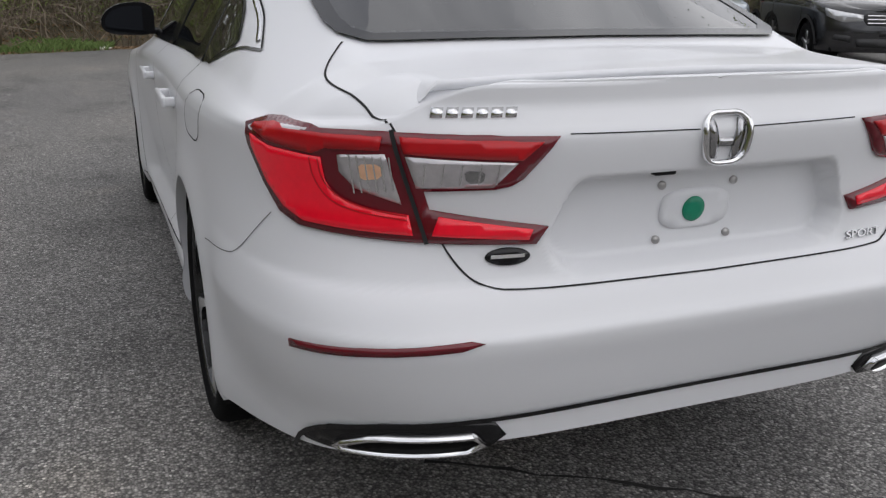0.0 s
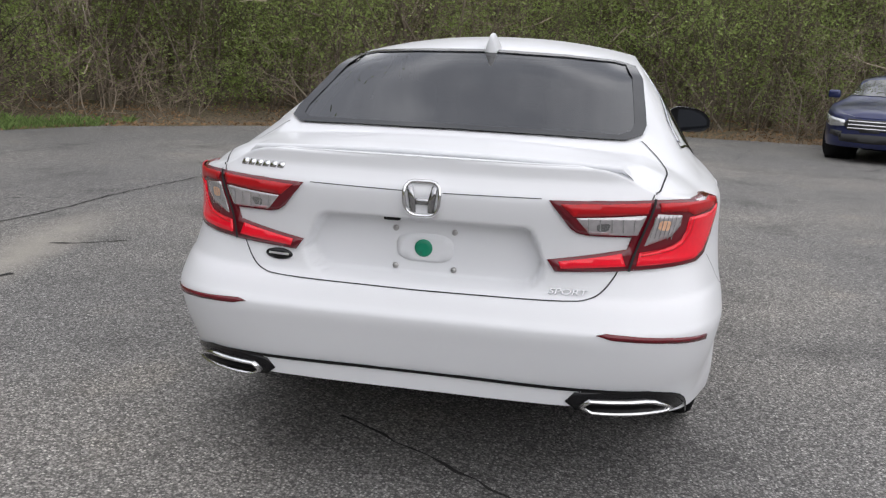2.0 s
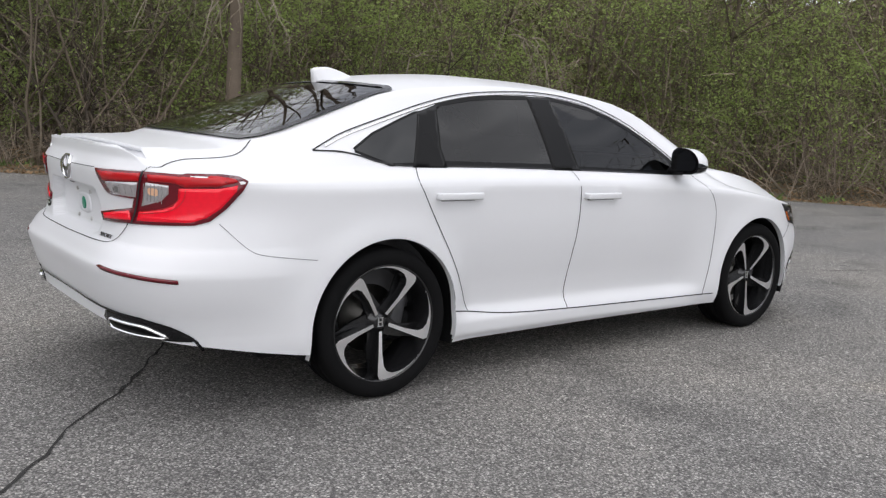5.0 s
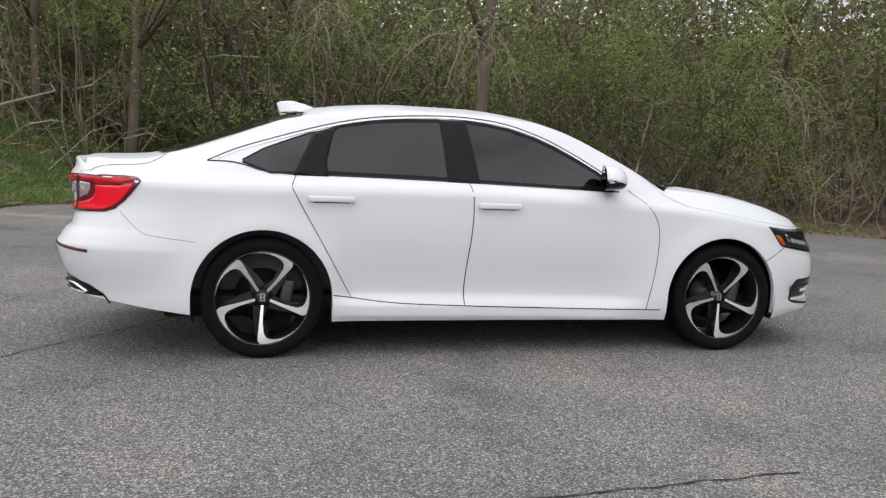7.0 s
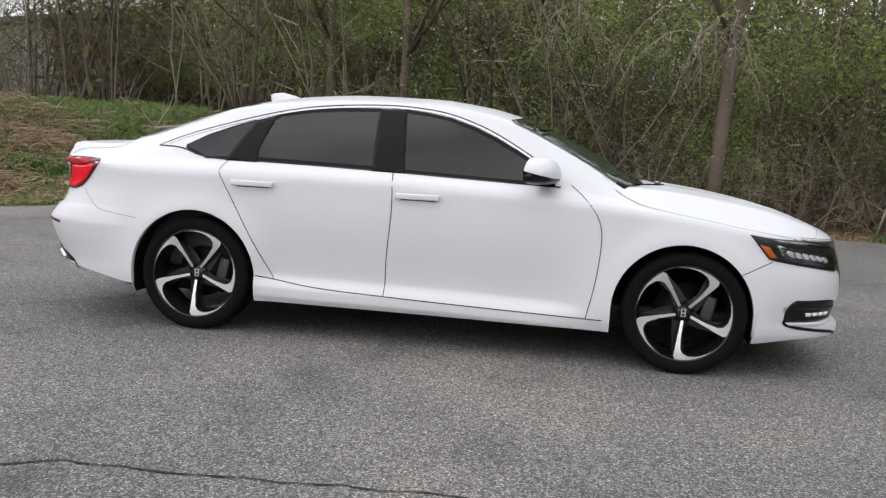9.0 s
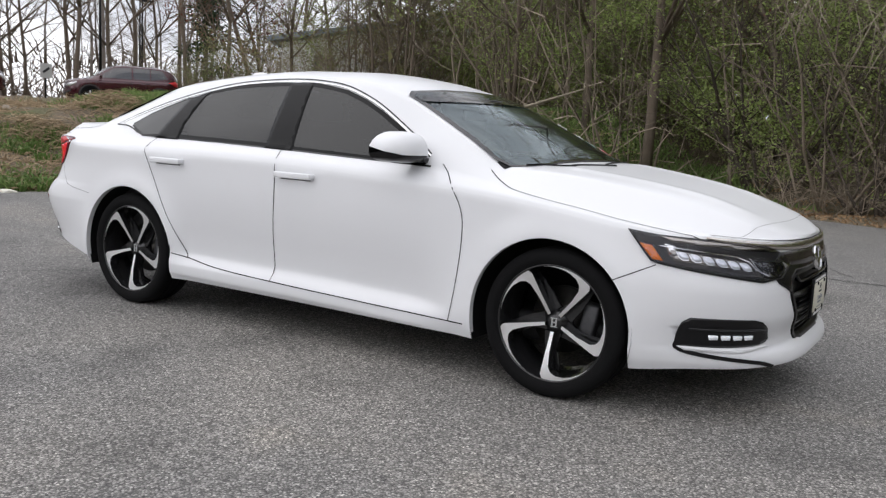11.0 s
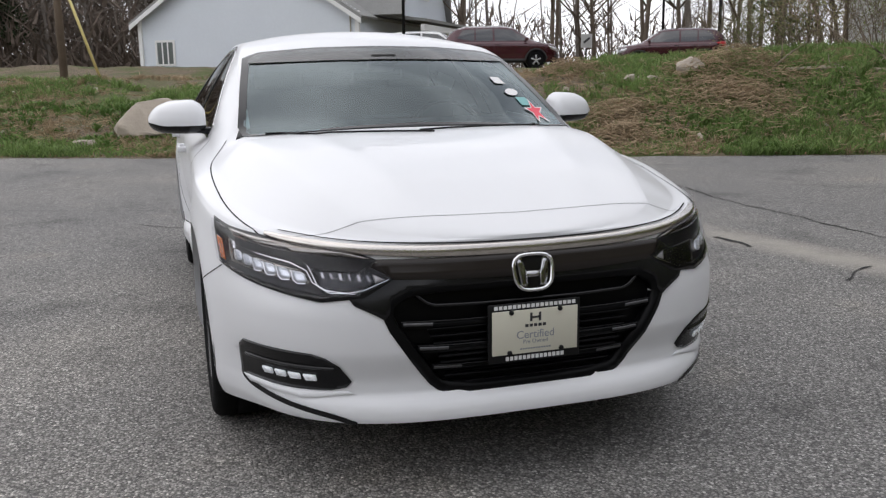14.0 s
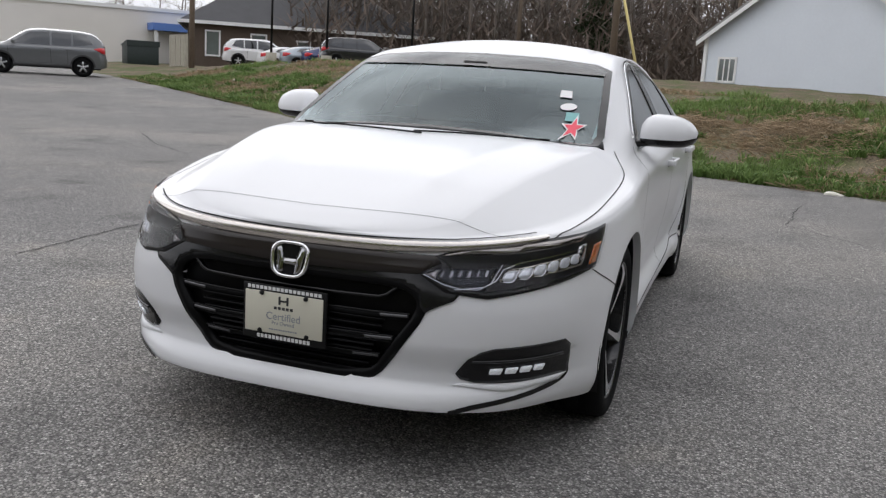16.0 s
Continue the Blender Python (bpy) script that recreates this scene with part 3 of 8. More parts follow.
for side in ("side", "side_left"):
    for nm, poly in (("quarter_window", QUARTER), ("rear_door_window", REAR_DOOR_PANE), ("front_door_window", FRONT_DOOR_PANE)):
        w = lay(nm, side, poly, TINT if nm != "quarter_window" else DEEPTINT, sedan, 0.002 if nm != "quarter_window" else 0.004, 0, "dark tinted side window", gap=0.045 if nm != "quarter_window" else 0.025)
        calm(w, 20)
        seam("seal", side, poly, w, 0.024, 0.003, PILLAR, n=0, closed=True)
    lay("b_pillar_cover", side, [(-0.395, 1.362), (-0.23, 1.365), (-0.183, 0.998), (-0.377, 1.002)], PILLAR, sedan, 0.004, 0.006, "gloss black pillar cover")
    lay("c_pillar_cover", side, [(-1.137, 1.255), (-0.985, 1.302), (-1.02, 1.266), (-1.07, 1.10), (-1.065, 1.012), (-1.262, 1.014)], PILLAR, sedan, 0.004, 0.006, "gloss black pillar cover")
    top_trim = [(-1.66, 1.094), (-1.56, 1.139), (-1.42, 1.185), (-1.25, 1.238), (-1.08, 1.287), (-0.87, 1.335), (-0.65, 1.362), (-0.32, 1.378), (-0.1, 1.363), (0.04, 1.34), (0.2, 1.288), (0.31, 1.242), (0.45, 1.167), (0.6, 1.08), (0.68, 1.02)]
    seam("window_trim", side, top_trim, sedan, 0.013, 0.004, CHROME, 0.004)
    seam("trim_shadow", side, [(-1.72, 1.078)] + [(x, z + 0.012) for x, z in top_trim], sedan, 0.006, 0.003, GAP)
    seam("window_ledge_trim", side, [(-1.72, 1.077), (-1.56, 1.076), (-1.39, 1.02), (-1.1, 1.021), (-0.25, 1.003), (0.3, 0.985), (0.7, 0.975)], sedan, 0.009, 0.003, BLACK)
    # seams between panels
    seam("door_seam", side, [(-1.103, 1.262), (-1.2, 1.08), (-1.276, 0.965), (-1.255, 0.92), (-1.1, 0.65), (-0.924, 0.335)], sedan, 0.0045)
    seam("door_seam", side, [(-0.315, 1.378), (-0.262, 1.03), (-0.236, 0.955), (-0.233, 0.756), (-0.262, 0.5), (-0.264, 0.292)], sedan, 0.005)
    seam("door_seam", side, [(0.76, 0.99), (0.87, 0.90), (0.94, 0.79), (0.947, 0.66), (0.925, 0.45), (0.886, 0.263)], sedan, 0.0045)
    seam("sill_seam", side, [(-1.03, 0.356), (-0.9, 0.333), (-0.67, 0.305), (-0.26, 0.290), (0.3, 0.275), (0.889, 0.263), (0.976, 0.265)], sedan, 0.006)
    seam("bumper_seam", side, [(-2.16, 0.795), (-2.06, 0.69), (-2.0, 0.672), (-1.775, 0.644)], sedan, 0.0025, mat=FAINT)
    seam("bumper_seam", side, [(1.69, 0.572), (1.85, 0.65)], sedan, 0.004)
    # handles
    for hx, hz in ((-1.055, 0.893), (-0.085, 0.876)):
        b = bmesh.new()
        sgn = -1 if side == "side" else 1
        p, nn = body.hit(side, hx, hz)
        box(b, (0.25, 0.016, 0.032), Matrix.Translation((hx, p.y + sgn * 0.032, hz)), 0.0075, 3)
        for q in (-0.112, 0.112):
            box(b, (0.026, 0.04, 0.028), Matrix.Translation((hx + q, p.y + sgn * 0.014, hz)), 0.006, 2)
        handle = part("door_handle", b, PAINT, sedan)
        seam("pull_gap", side, [(hx - 0.1, hz - 0.02), (hx + 0.1, hz - 0.02)], handle, 0.006, 0.001, n=0)
rounded = round_poly([(-1.69, 0.965), (-1.49, 0.972), (-1.47, 0.86), (-1.67, 0.85)], 2)
seam("fuel_flap_seam", "side_left", rounded, sedan, 0.004, closed=True, n=0)

# bonnet and boot lines
for s in (-1, 1):
    seam("bonnet_seam", "top", [(1.0, s * 0.765), (1.08, s * 0.81), (1.17, s * 0.845), (1.43, s * 0.848), (1.7, s * 0.828), (1.9, s * 0.79), (1.99, s * 0.755)], sedan, 0.0045)
    seam("bonnet_nose_seam", "top", [(2.075, s * 0.69), (2.11, s * 0.60), (2.145, s * 0.50), (2.18, s * 0.25), (2.188, 0)], sedan, 0.0018, 0.0008, FAINT)
    seam("boot_seam", "top", [(-1.93, s * 0.612), (-2.0, s * 0.672), (-2.08, s * 0.69), (-2.2, s * 0.69), (-2.30, s * 0.675), (-2.37, s * 0.655)], sedan, 0.005, 0.0015)
    seam("boot_seam", "rear", [(s * 0.65, 0.995), (s * 0.573, 0.784), (s * 0.535, 0.722), (s * 0.50, 0.695), (s * 0.44, 0.686), (0, 0.682)], sedan, 0.004, 0.0015)
    seam("boot_panel_seam", "rear", [(s * 0.34, 0.976), (s * 0.06, 0.972)], sedan, 0.0025, n=0)


# rear lamps
def rear_lamp(way):
    lamp = lay("rear_lamp", way, [(0.8, 0.973), (12, 0.977), (24, 0.981), (46, 0.977), (51, 0.970), (54.8, 0.956), (53, 0.922), (48, 0.853), (43.5, 0.805), (39, 0.787), (20, 0.776),
                                  (3, 0.767), (1.2, 0.80), (18.5, 0.838), (19.4, 0.875), (9.5, 0.878), (7.2, 0.884), (5.6, 0.897)],
               REDDEEP, sedan, 0.007, 0.012, "wraparound red rear lamp with clear centre")
    lay("upper_lens", way, [(3.2, 0.965), (22.6, 0.973), (22.0, 0.945), (6.0, 0.933)], REDLENS, lamp, 0.010, 0.004, gap=0.012)
    lay("upper_lens", way, [(25, 0.972), (45, 0.969), (51.5, 0.958), (46, 0.940), (36, 0.932), (33.5, 0.945), (25.4, 0.949)], REDLENS, lamp, 0.010, 0.004, gap=0.012)
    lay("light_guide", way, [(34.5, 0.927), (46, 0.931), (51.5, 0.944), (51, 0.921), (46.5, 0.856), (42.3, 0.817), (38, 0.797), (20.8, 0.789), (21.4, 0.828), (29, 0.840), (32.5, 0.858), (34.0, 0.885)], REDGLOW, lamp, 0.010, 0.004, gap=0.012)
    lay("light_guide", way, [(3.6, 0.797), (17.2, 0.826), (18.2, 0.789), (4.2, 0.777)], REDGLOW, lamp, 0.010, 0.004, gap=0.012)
    inner = lay("reversing_lens", way, [(6.6, 0.929), (21.8, 0.940), (20.3, 0.882), (9.8, 0.883)], CLEARLENS, lamp, 0.010, 0.004, "clear reversing lens", gap=0.012)
    outer = lay("indicator_lens", way, [(24.6, 0.943), (31.6, 0.936), (31.4, 0.905), (29.0, 0.875), (22.4, 0.849)], CLEARLENS, lamp, 0.010, 0.004, "clear indicator lens", gap=0.012)
    for k in range(6):
        a = 23.4 + k * 1.15
        seam("rib", way, [(a, 0.875 - 0.002 * k), (a + 0.6, 0.938)], outer, 0.003, 0.0108, CHROME, n=0)
    part("bulb", body.patch(way, [(25.2, 0.925), (28.6, 0.922), (28.2, 0.892), (25.0, 0.898)], 0.0107, 0, 0.012, RC, 1), material("pale_amber_bulb", (0.72, 0.42, 0.26), 0.15, coat=1.0, vary=0.2, scale=60), outer, "pale amber bulb")
    for k in range(5):
        a = 9.4 + k * 2.5
        seam("rib", way, [(a, 0.89), (a - 0.3, 0.928)], inner, 0.003, 0.0108, CHROME, n=0)
    lay("reflector", way, [(11, 0.915), (14, 0.917), (13.5, 0.893), (11.2, 0.893)], DARKCHROME, inner, 0.0106, 0, rounds=1, gap=0.012)
    for a in (34.9, 36.4):
        seam("guide_edge", way, [(a, 0.925), (a - 0.5, 0.885), (a - 3, 0.855 - 0.006 * (a - 35)), (a - 7, 0.838 - 0.006 * (a - 35)), (21.6, 0.826 - 0.006 * (a - 35))], lamp, 0.003, 0.0109, REDLENS)
    seam("lid_gap", way, [(23.7, 0.982), (18.9, 0.774)], lamp, 0.008, 0.0118, GAP, n=0)
    return lamp


for way in ("rear_corner", "rear_corner_left"):
    rear_lamp(way)
    lay("bumper_reflector", way, [(11.7, 0.609), (13.5, 0.615), (26, 0.605), (38, 0.590), (38, 0.574), (26, 0.589), (14.5, 0.599)], REDDEEP, sedan, 0.004, 0.006, "dark red reflector strip")
    surround = lay("exhaust_surround", way, [(9, 0.418), (16, 0.428), (25, 0.424), (33.7, 0.396), (39.8, 0.348), (39, 0.335), (30, 0.338), (20, 0.347), (9.5, 0.362), (7.2, 0.387)], BLACK, sedan, 0.004, 0.01)
    bezel = lay("exhaust_finisher", way, [(12.2, 0.399), (24.6, 0.397), (27, 0.392), (33.0, 0.357), (31.2, 0.349), (17, 0.355), (13, 0.358), (10.3, 0.376)], DARKCHROME, surround, 0.010, 0.02, "chrome exhaust finisher")
    seam("finisher_rim", way, [(12.4, 0.397), (24.6, 0.395), (27, 0.390), (32.8, 0.357), (31.2, 0.351), (17, 0.357), (13, 0.360), (10.6, 0.376)], bezel, 0.0055, 0.019, CHROME, 0.012, n=0, closed=True)
    lay("pipe_mouth", way, [(12.6, 0.394), (24.4, 0.391), (31.0, 0.360), (30.0, 0.356), (17, 0.361), (13.2, 0.363), (11.4, 0.377)], GRILLE, bezel, 0.0115, 0.004, "black pipe mouth")
    seam("bumper_line", way, [(13, 0.43), (16, 0.4285), (25, 0.423), (33.7, 0.396), (39.5, 0.35), (42, 0.30)], sedan, 0.012, 0.006, BLACK, n=1)
seam("bumper_line", "rear", [(-0.54, 0.429), (0, 0.437), (0.54, 0.429)], sedan, 0.012, 0.005, BLACK)


def emblem(way, y0, z0, w, h, parent, back=None):
    """A plain chrome frame with bars in it."""
    ring = round_poly([(y0 - w / 2, z0 + h / 2), (y0 + w / 2, z0 + h / 2), (y0 + w * 0.42, z0 - h / 2), (y0 - w * 0.42, z0 - h / 2)], 3)
    if back:
        base = lay("emblem", way, ring, back, parent, 0.01, 0.014, "chrome badge on a dark plaque", gap=0.01)
        lift = 0.012
    else:
        base = part("emblem", body.strip(way, ring, w * 0.075, 0.014, 0.01, (1, 1), 0.012, True), CHROME, parent, "chrome badge")
        lift = 0.008
    if back:
        part("frame", body.strip(way, ring, w * 0.07, 0.016, 0.01, (1, 1), 0.012, True), CHROME, base)
    for s in (-1, 1):
        lay("bar", way, [(y0 + s * w * 0.16, z0 - h * 0.40), (y0 + s * w * 0.30, z0 - h * 0.40), (y0 + s * w * 0.40, z0 + h * 0.40), (y0 + s * w * 0.26, z0 + h * 0.40), (y0 + s * w * 0.17, z0 - h * 0.02)], DARKCHROME, base, lift, 0.01, gap=0.012)
    lay("bar", way, [(y0 - w * 0.18, z0 - h * 0.14), (y0 + w * 0.18, z0 - h * 0.14), (y0 + w * 0.18, z0 + h * 0.03), (y0 - w * 0.18, z0 + h * 0.03)], DARKCHROME, base, lift - 0.001, 0.01, gap=0.012)
    return base


emblem("rear", -0.001, 0.951, 0.112, 0.092, sedan)
emblem("front", 0.0, 0.654, 0.13, 0.102, sedan, BLACK)

# lettering stands as plain slanted bars
for name, y0, y1, z0, z1, n in (("chrome_lettering", 0.588, 0.432, 1.006, 1.024, 6),):
    for k in range(n):
        a, b = y0 + (y1 - y0) * (k + 0.08) / n, y0 + (y1 - y0) * (k + 0.86) / n
        sl = -0.006
        lay("letter_bar", "rear", [(a, z0), (b, z0), (b + sl, z1), (a + sl, z1)], CHROME, sedan, 0.0028, 0.004, gap=0.02)
STICKER = material("green_disc_plastic", (0.0, 0.22, 0.12), 0.4, vary=0.15, scale=40)
STEEL = material("zinc_screw", (0.45, 0.44, 0.43), 0.35, metal=1.0, vary=0.2, scale=60)
badge = lay("dealer_badge", "rear", [(0.445 + 0.044 * math.cos(a), 0.746 + 0.017 * math.sin(a)) for a in np.linspace(0, 2 * math.pi, 25)[:-1]], BLACK, sedan, 0.004, 0.005, "black oval badge", gap=0.015)
lay("pale_bar", "rear", [(0.412, 0.743), (0.478, 0.743), (0.478, 0.750), (0.412, 0.750)], MACHINED, badge, 0.0048, 0, gap=0.015)
lay("mount_pad", "rear", round_poly([(-0.085, 0.838), (0.085, 0.838), (0.085, 0.752), (-0.085, 0.752)], 2), PAINT, sedan, 0.004, 0.006)
lay("green_disc", "rear", [(0.004 + 0.027 * math.cos(a), 0.794 + 0.027 * math.sin(a)) for a in np.linspace(0, 2 * math.pi, 25)[:-1]], STICKER, sedan, 0.007, 0.006, "green disc on the number plate mount", gap=0.015)
for y, z in ((0.089, 0.850), (-0.089, 0.849), (0.089, 0.733), (-0.089, 0.733)):
    lay("screw", "rear", [(y + 0.009 * math.cos(a), z + 0.009 * math.sin(a)) for a in np.linspace(0, 2 * math.pi, 13)[:-1]], STEEL, sedan, 0.005, 0.006, gap=0.01)
p, _ = body.hit("rear", 0.10, 0.88)
part("reversing_camera", box(bmesh.new(), (0.03, 0.05, 0.018), Matrix.Translation((p.x - 0.004, 0.098, 0.884)), 0.004), SATIN, sedan, "small black camera")

# lip on the boot lid
verts, faces = [], []
ys = np.linspace(-0.59, 0.59, 70)
for y in ys:
    f = float(step(0.0, 0.035, 0.59 - abs(y)))
    xe = -2.389 + 0.10 * y * y
    deck = body.hit("top", xe + 0.13, y)[0].z
    edge = body.hit("top", xe, y)[0].z
    crest = edge + 0.001 + f * max(0.006, 1.081 - 0.05 * y * y - edge)
    for u in (0.0, 0.2, 0.4, 0.6, 0.8, 0.93, 1.0):
        verts.append((xe + 0.13 * (1 - u), y, deck + (crest - deck) * u ** 1.4 + 0.0005))
    for dx, dz in ((0.0, 0.0), (-0.005, -0.004), (-0.005, -0.011 * f), (0.012, -0.018 * f - 0.002), (0.03, -0.03 * f - 0.004)):
        verts.append((xe + dx, y, crest + dz + 0.0005))
n = 12
for k in range(len(ys) - 1):
    for j in range(n - 1):
        if j != 6:
            a = k * n + j
            faces.append((a, a + 1, a + 1 + n, a + n))
b = from_data(verts, faces)
bmesh.ops.recalc_face_normals(b, faces=b.faces[:])
part("boot_spoiler", b, PAINT, sedan)

# aerial fin
verts, faces = [], []
fx = np.linspace(-1.29, -1.07, 14)
for x in fx:
    t = (x + 1.29) / 0.22
    h = float(pchip([(0, 0.066), (0.05, 0.072), (0.3, 0.068), (0.65, 0.04), (1, 0.0)])(t))
    p, _ = body.hit("top", x, 0)
    w = 0.034 * float(pchip([(0, 0.8), (0.3, 1), (1, 0.25)])(t))
    for q, hh in ((1, -0.01), (0.75, 0.3), (0.35, 0.8), (0.14, 1), (-0.14, 1), (-0.35, 0.8), (-0.75, 0.3), (-1, -0.01)):
        verts.append((x - 0.02 * hh * (1 - t), q * w, p.z + hh * h))
for k in range(13):
    faces += [(k * 8 + j, k * 8 + j + 1, k * 8 + j + 9, k * 8 + j + 8) for j in range(7)]
faces.append(tuple(range(8)))
b = from_data(verts, faces)
bmesh.ops.recalc_face_normals(b, faces=b.faces[:])
part("aerial_fin", b, PAINT, sedan)


# door mirrors
def mirror(s):
    crest = pchip([(0, 1.092), (0.08, 1.118), (0.25, 1.134), (0.55, 1.131), (0.8, 1.112), (0.94, 1.085), (1, 1.060)])
    foot = pchip([(0, 0.992), (0.25, 0.986), (0.7, 0.990), (0.92, 1.005), (1, 1.028)])
    deep = pchip([(0, 0.10), (0.15, 0.135), (0.45, 0.15), (0.8, 0.135), (1, 0.085)])
    rim_z = pchip([(0, 1.026), (0.7, 1.026), (1, 1.041)])

    def shell(lo, hi, mat_name, squeeze):
        verts, faces, m = [], [], 14
        for k in range(29):
            t = k / 28
            a0, a1, d = float(lo(t)), float(hi(t)), float(deep(t)) * squeeze
            y = s * (0.825 + 0.238 * t)
            x0 = 0.578 - 0.07 * t
            for j in range(m + 1):
                a = math.pi / 2 * j / m
                up = hi is crest
                z = a0 + (a1 - a0) * (math.sin(a) ** 0.9 if up else 1 - math.cos(a))
                x = x0 + d * (max(math.cos(a), 0) ** 0.55 if up else max(math.sin(a), 0) ** 0.6)
                verts.append((x, y, z))
        for k in range(28):
            faces += [(k * 15 + j, k * 15 + j + 1, k * 15 + j + 16, k * 15 + j + 15) for j in range(m)]
        faces += [tuple(range(15)), tuple(range(28 * 15, 29 * 15))]
        bm = from_data(verts, faces)
        bmesh.ops.recalc_face_normals(bm, faces=bm.faces[:])
        return bm
    m = part("door_mirror", shell(rim_z, crest, "cap", 1.0), PAINT, sedan, "white teardrop door mirror cap")
    part("mirror_base", shell(foot, rim_z, "base", 0.97), BLACK, m, "gloss black mirror base")
    arm = bmesh.new()
    box(arm, (0.10, 0.10, 0.030), Matrix.Translation((0.625, s * 0.845, 1.005)) @ pose(0, 0, 0, s * 8, 0, 0), 0.01, 3)
    part("mirror_arm", arm, BLACK, m)
    back = bmesh.new()
    ring = [(0.576 - 0.07 * t, s * (0.825 + 0.238 * t), float(f(t))) for f, ts in ((crest, np.linspace(0.01, 1, 20)), (foot, np.linspace(1, 0.01, 20))) for t in ts]
    back.faces.new([back.verts.new(p) for p in ring])
    part("mirror_back", back, BLACK, m, smooth=False)
    g = bmesh.new()
    g.faces.new([g.verts.new((p[0] - 0.003, s * 0.944 + (p[1] - s * 0.944) * 0.86, 1.058 + (p[2] - 1.058) * 0.78)) for p in ring])
    part("mirror_glass", g, material("dimmed_mirror_silver", (0.12, 0.13, 0.15), 0.03, metal=1.0), m, smooth=False)


for s in (-1, 1):
    mirror(s)

# grey that stands for the soft highlights on the grille slats
GLINTGREY = material("grey_slat_glint", (0.10, 0.10, 0.105), 0.3, metal=0.6, vary=0.2, scale=40)
# front: grille, bar, lamps, fog lamps
grille = lay("grille", "front", both([(0.0, 0.711), (0.452, 0.711), (0.50, 0.68), (0.53, 0.625), (0.538, 0.604), (0.525, 0.586), (0.49, 0.57), (0.462, 0.556), (0.445, 0.545), (0.43, 0.565), (0.425, 0.60), (0.36, 0.632), (0.0, 0.632)]), BLACK, sedan, 0.005, 0.008, "gloss black grille", gap=0.011)
lay("backing", "front", GRILLE_MOUTH, GRILLE, grille, -0.034, 0, gap=0.03)
seam("frame", "front", [(y * 0.978, 0.476 + (z - 0.476) * 0.95) for y, z in round_poly(GRILLE_MOUTH, 1)], grille, 0.030, 0.003, GRILLE, 0.05, n=0, closed=True)
lay("upper_bar", "front", both([(0.0, 0.712), (0.45, 0.712), (0.47, 0.69), (0.41, 0.655), (0.0, 0.645)]), material("smoked_gloss_bar", (0.024, 0.020, 0.018), 0.16, vary=0.1, scale=10, spec=0.3), grille, 0.009, 0.006, "smoked dark upper bar")
seam("inner_edge", "front", [(-0.385, 0.65), (-0.335, 0.592), (-0.29, 0.576), (0.29, 0.576), (0.335, 0.592), (0.385, 0.65)], grille, 0.008, 0.0, BLACK, 0.02, n=1)
for z, w in ((0.525, 0.40), (0.452, 0.355), (0.385, 0.31)):
    seam("slat", "front", [(-w, z), (-0.2, z - 0.004), (0.2, z - 0.004), (w, z)], grille, 0.020, -0.008, GRILLE, 0.022, n=1)
    seam("slat_edge", "front", [(-w, z + 0.012), (-0.2, z + 0.008), (0.2, z + 0.008), (w, z + 0.012)], grille, 0.003, -0.006, BLACK, 0.003, n=1)
    # short grey strips imitate highlights at the slat ends
    for e in (-1, 1):
        seam("slat_glint", "front", [(e * (w - 0.005), z + 0.004), (e * (w - 0.09), z + 0.001)], grille, 0.009, -0.0055, GLINTGREY, 0.003, n=0)
for k in range(9):
    seam("fine_slat", "front", [(-0.26 - 0.008 * k, 0.335 + 0.022 * k), (0.26 + 0.008 * k, 0.335 + 0.022 * k)], grille, 0.004, -0.026, GRILLE, 0.006, n=0)
zlo, zhi = pchip([(0, 0.714), (0.25, 0.717), (0.44, 0.725), (0.58, 0.738), (0.70, 0.755), (0.74, 0.768)]), pchip([(0, 0.746), (0.25, 0.748), (0.44, 0.752), (0.58, 0.760), (0.70, 0.770), (0.74, 0.774)])
verts, faces = [], []
ys = np.linspace(-0.74, 0.74, 90)
for y in ys:
    lo, hi = float(zlo(abs(y))), float(zhi(abs(y)))
    p, nn = body.hit("front", y, lo)
    for dx, z in ((-0.03, lo - 0.002), (0.008, lo - 0.002), (0.0105, lo + 0.001), (0.0085, (lo + hi) / 2), (0.006, hi - 0.002), (0.002, hi), (-0.04, hi)):
        verts.append((p.x + dx, y + dx * 0.3 * y, z))
faces = [(k * 7 + j, k * 7 + j + 1, k * 7 + j + 8, k * 7 + j + 7) for k in range(89) for j in range(6)]
b = from_data(verts, faces)
bmesh.ops.recalc_face_normals(b, faces=b.faces[:])
part("chrome_bar", b, material("pale_smoked_chrome", (0.62, 0.585, 0.55), 0.24, metal=1.0, vary=0.04, scale=20), sedan, "smoked chrome bar along the bonnet edge")
seam("bonnet_edge_gap", "front", [(-0.70, 0.775), (-0.58, 0.763), (-0.44, 0.755), (0, 0.748), (0.44, 0.755), (0.58, 0.763), (0.70, 0.775)], sedan, 0.005, 0.004)


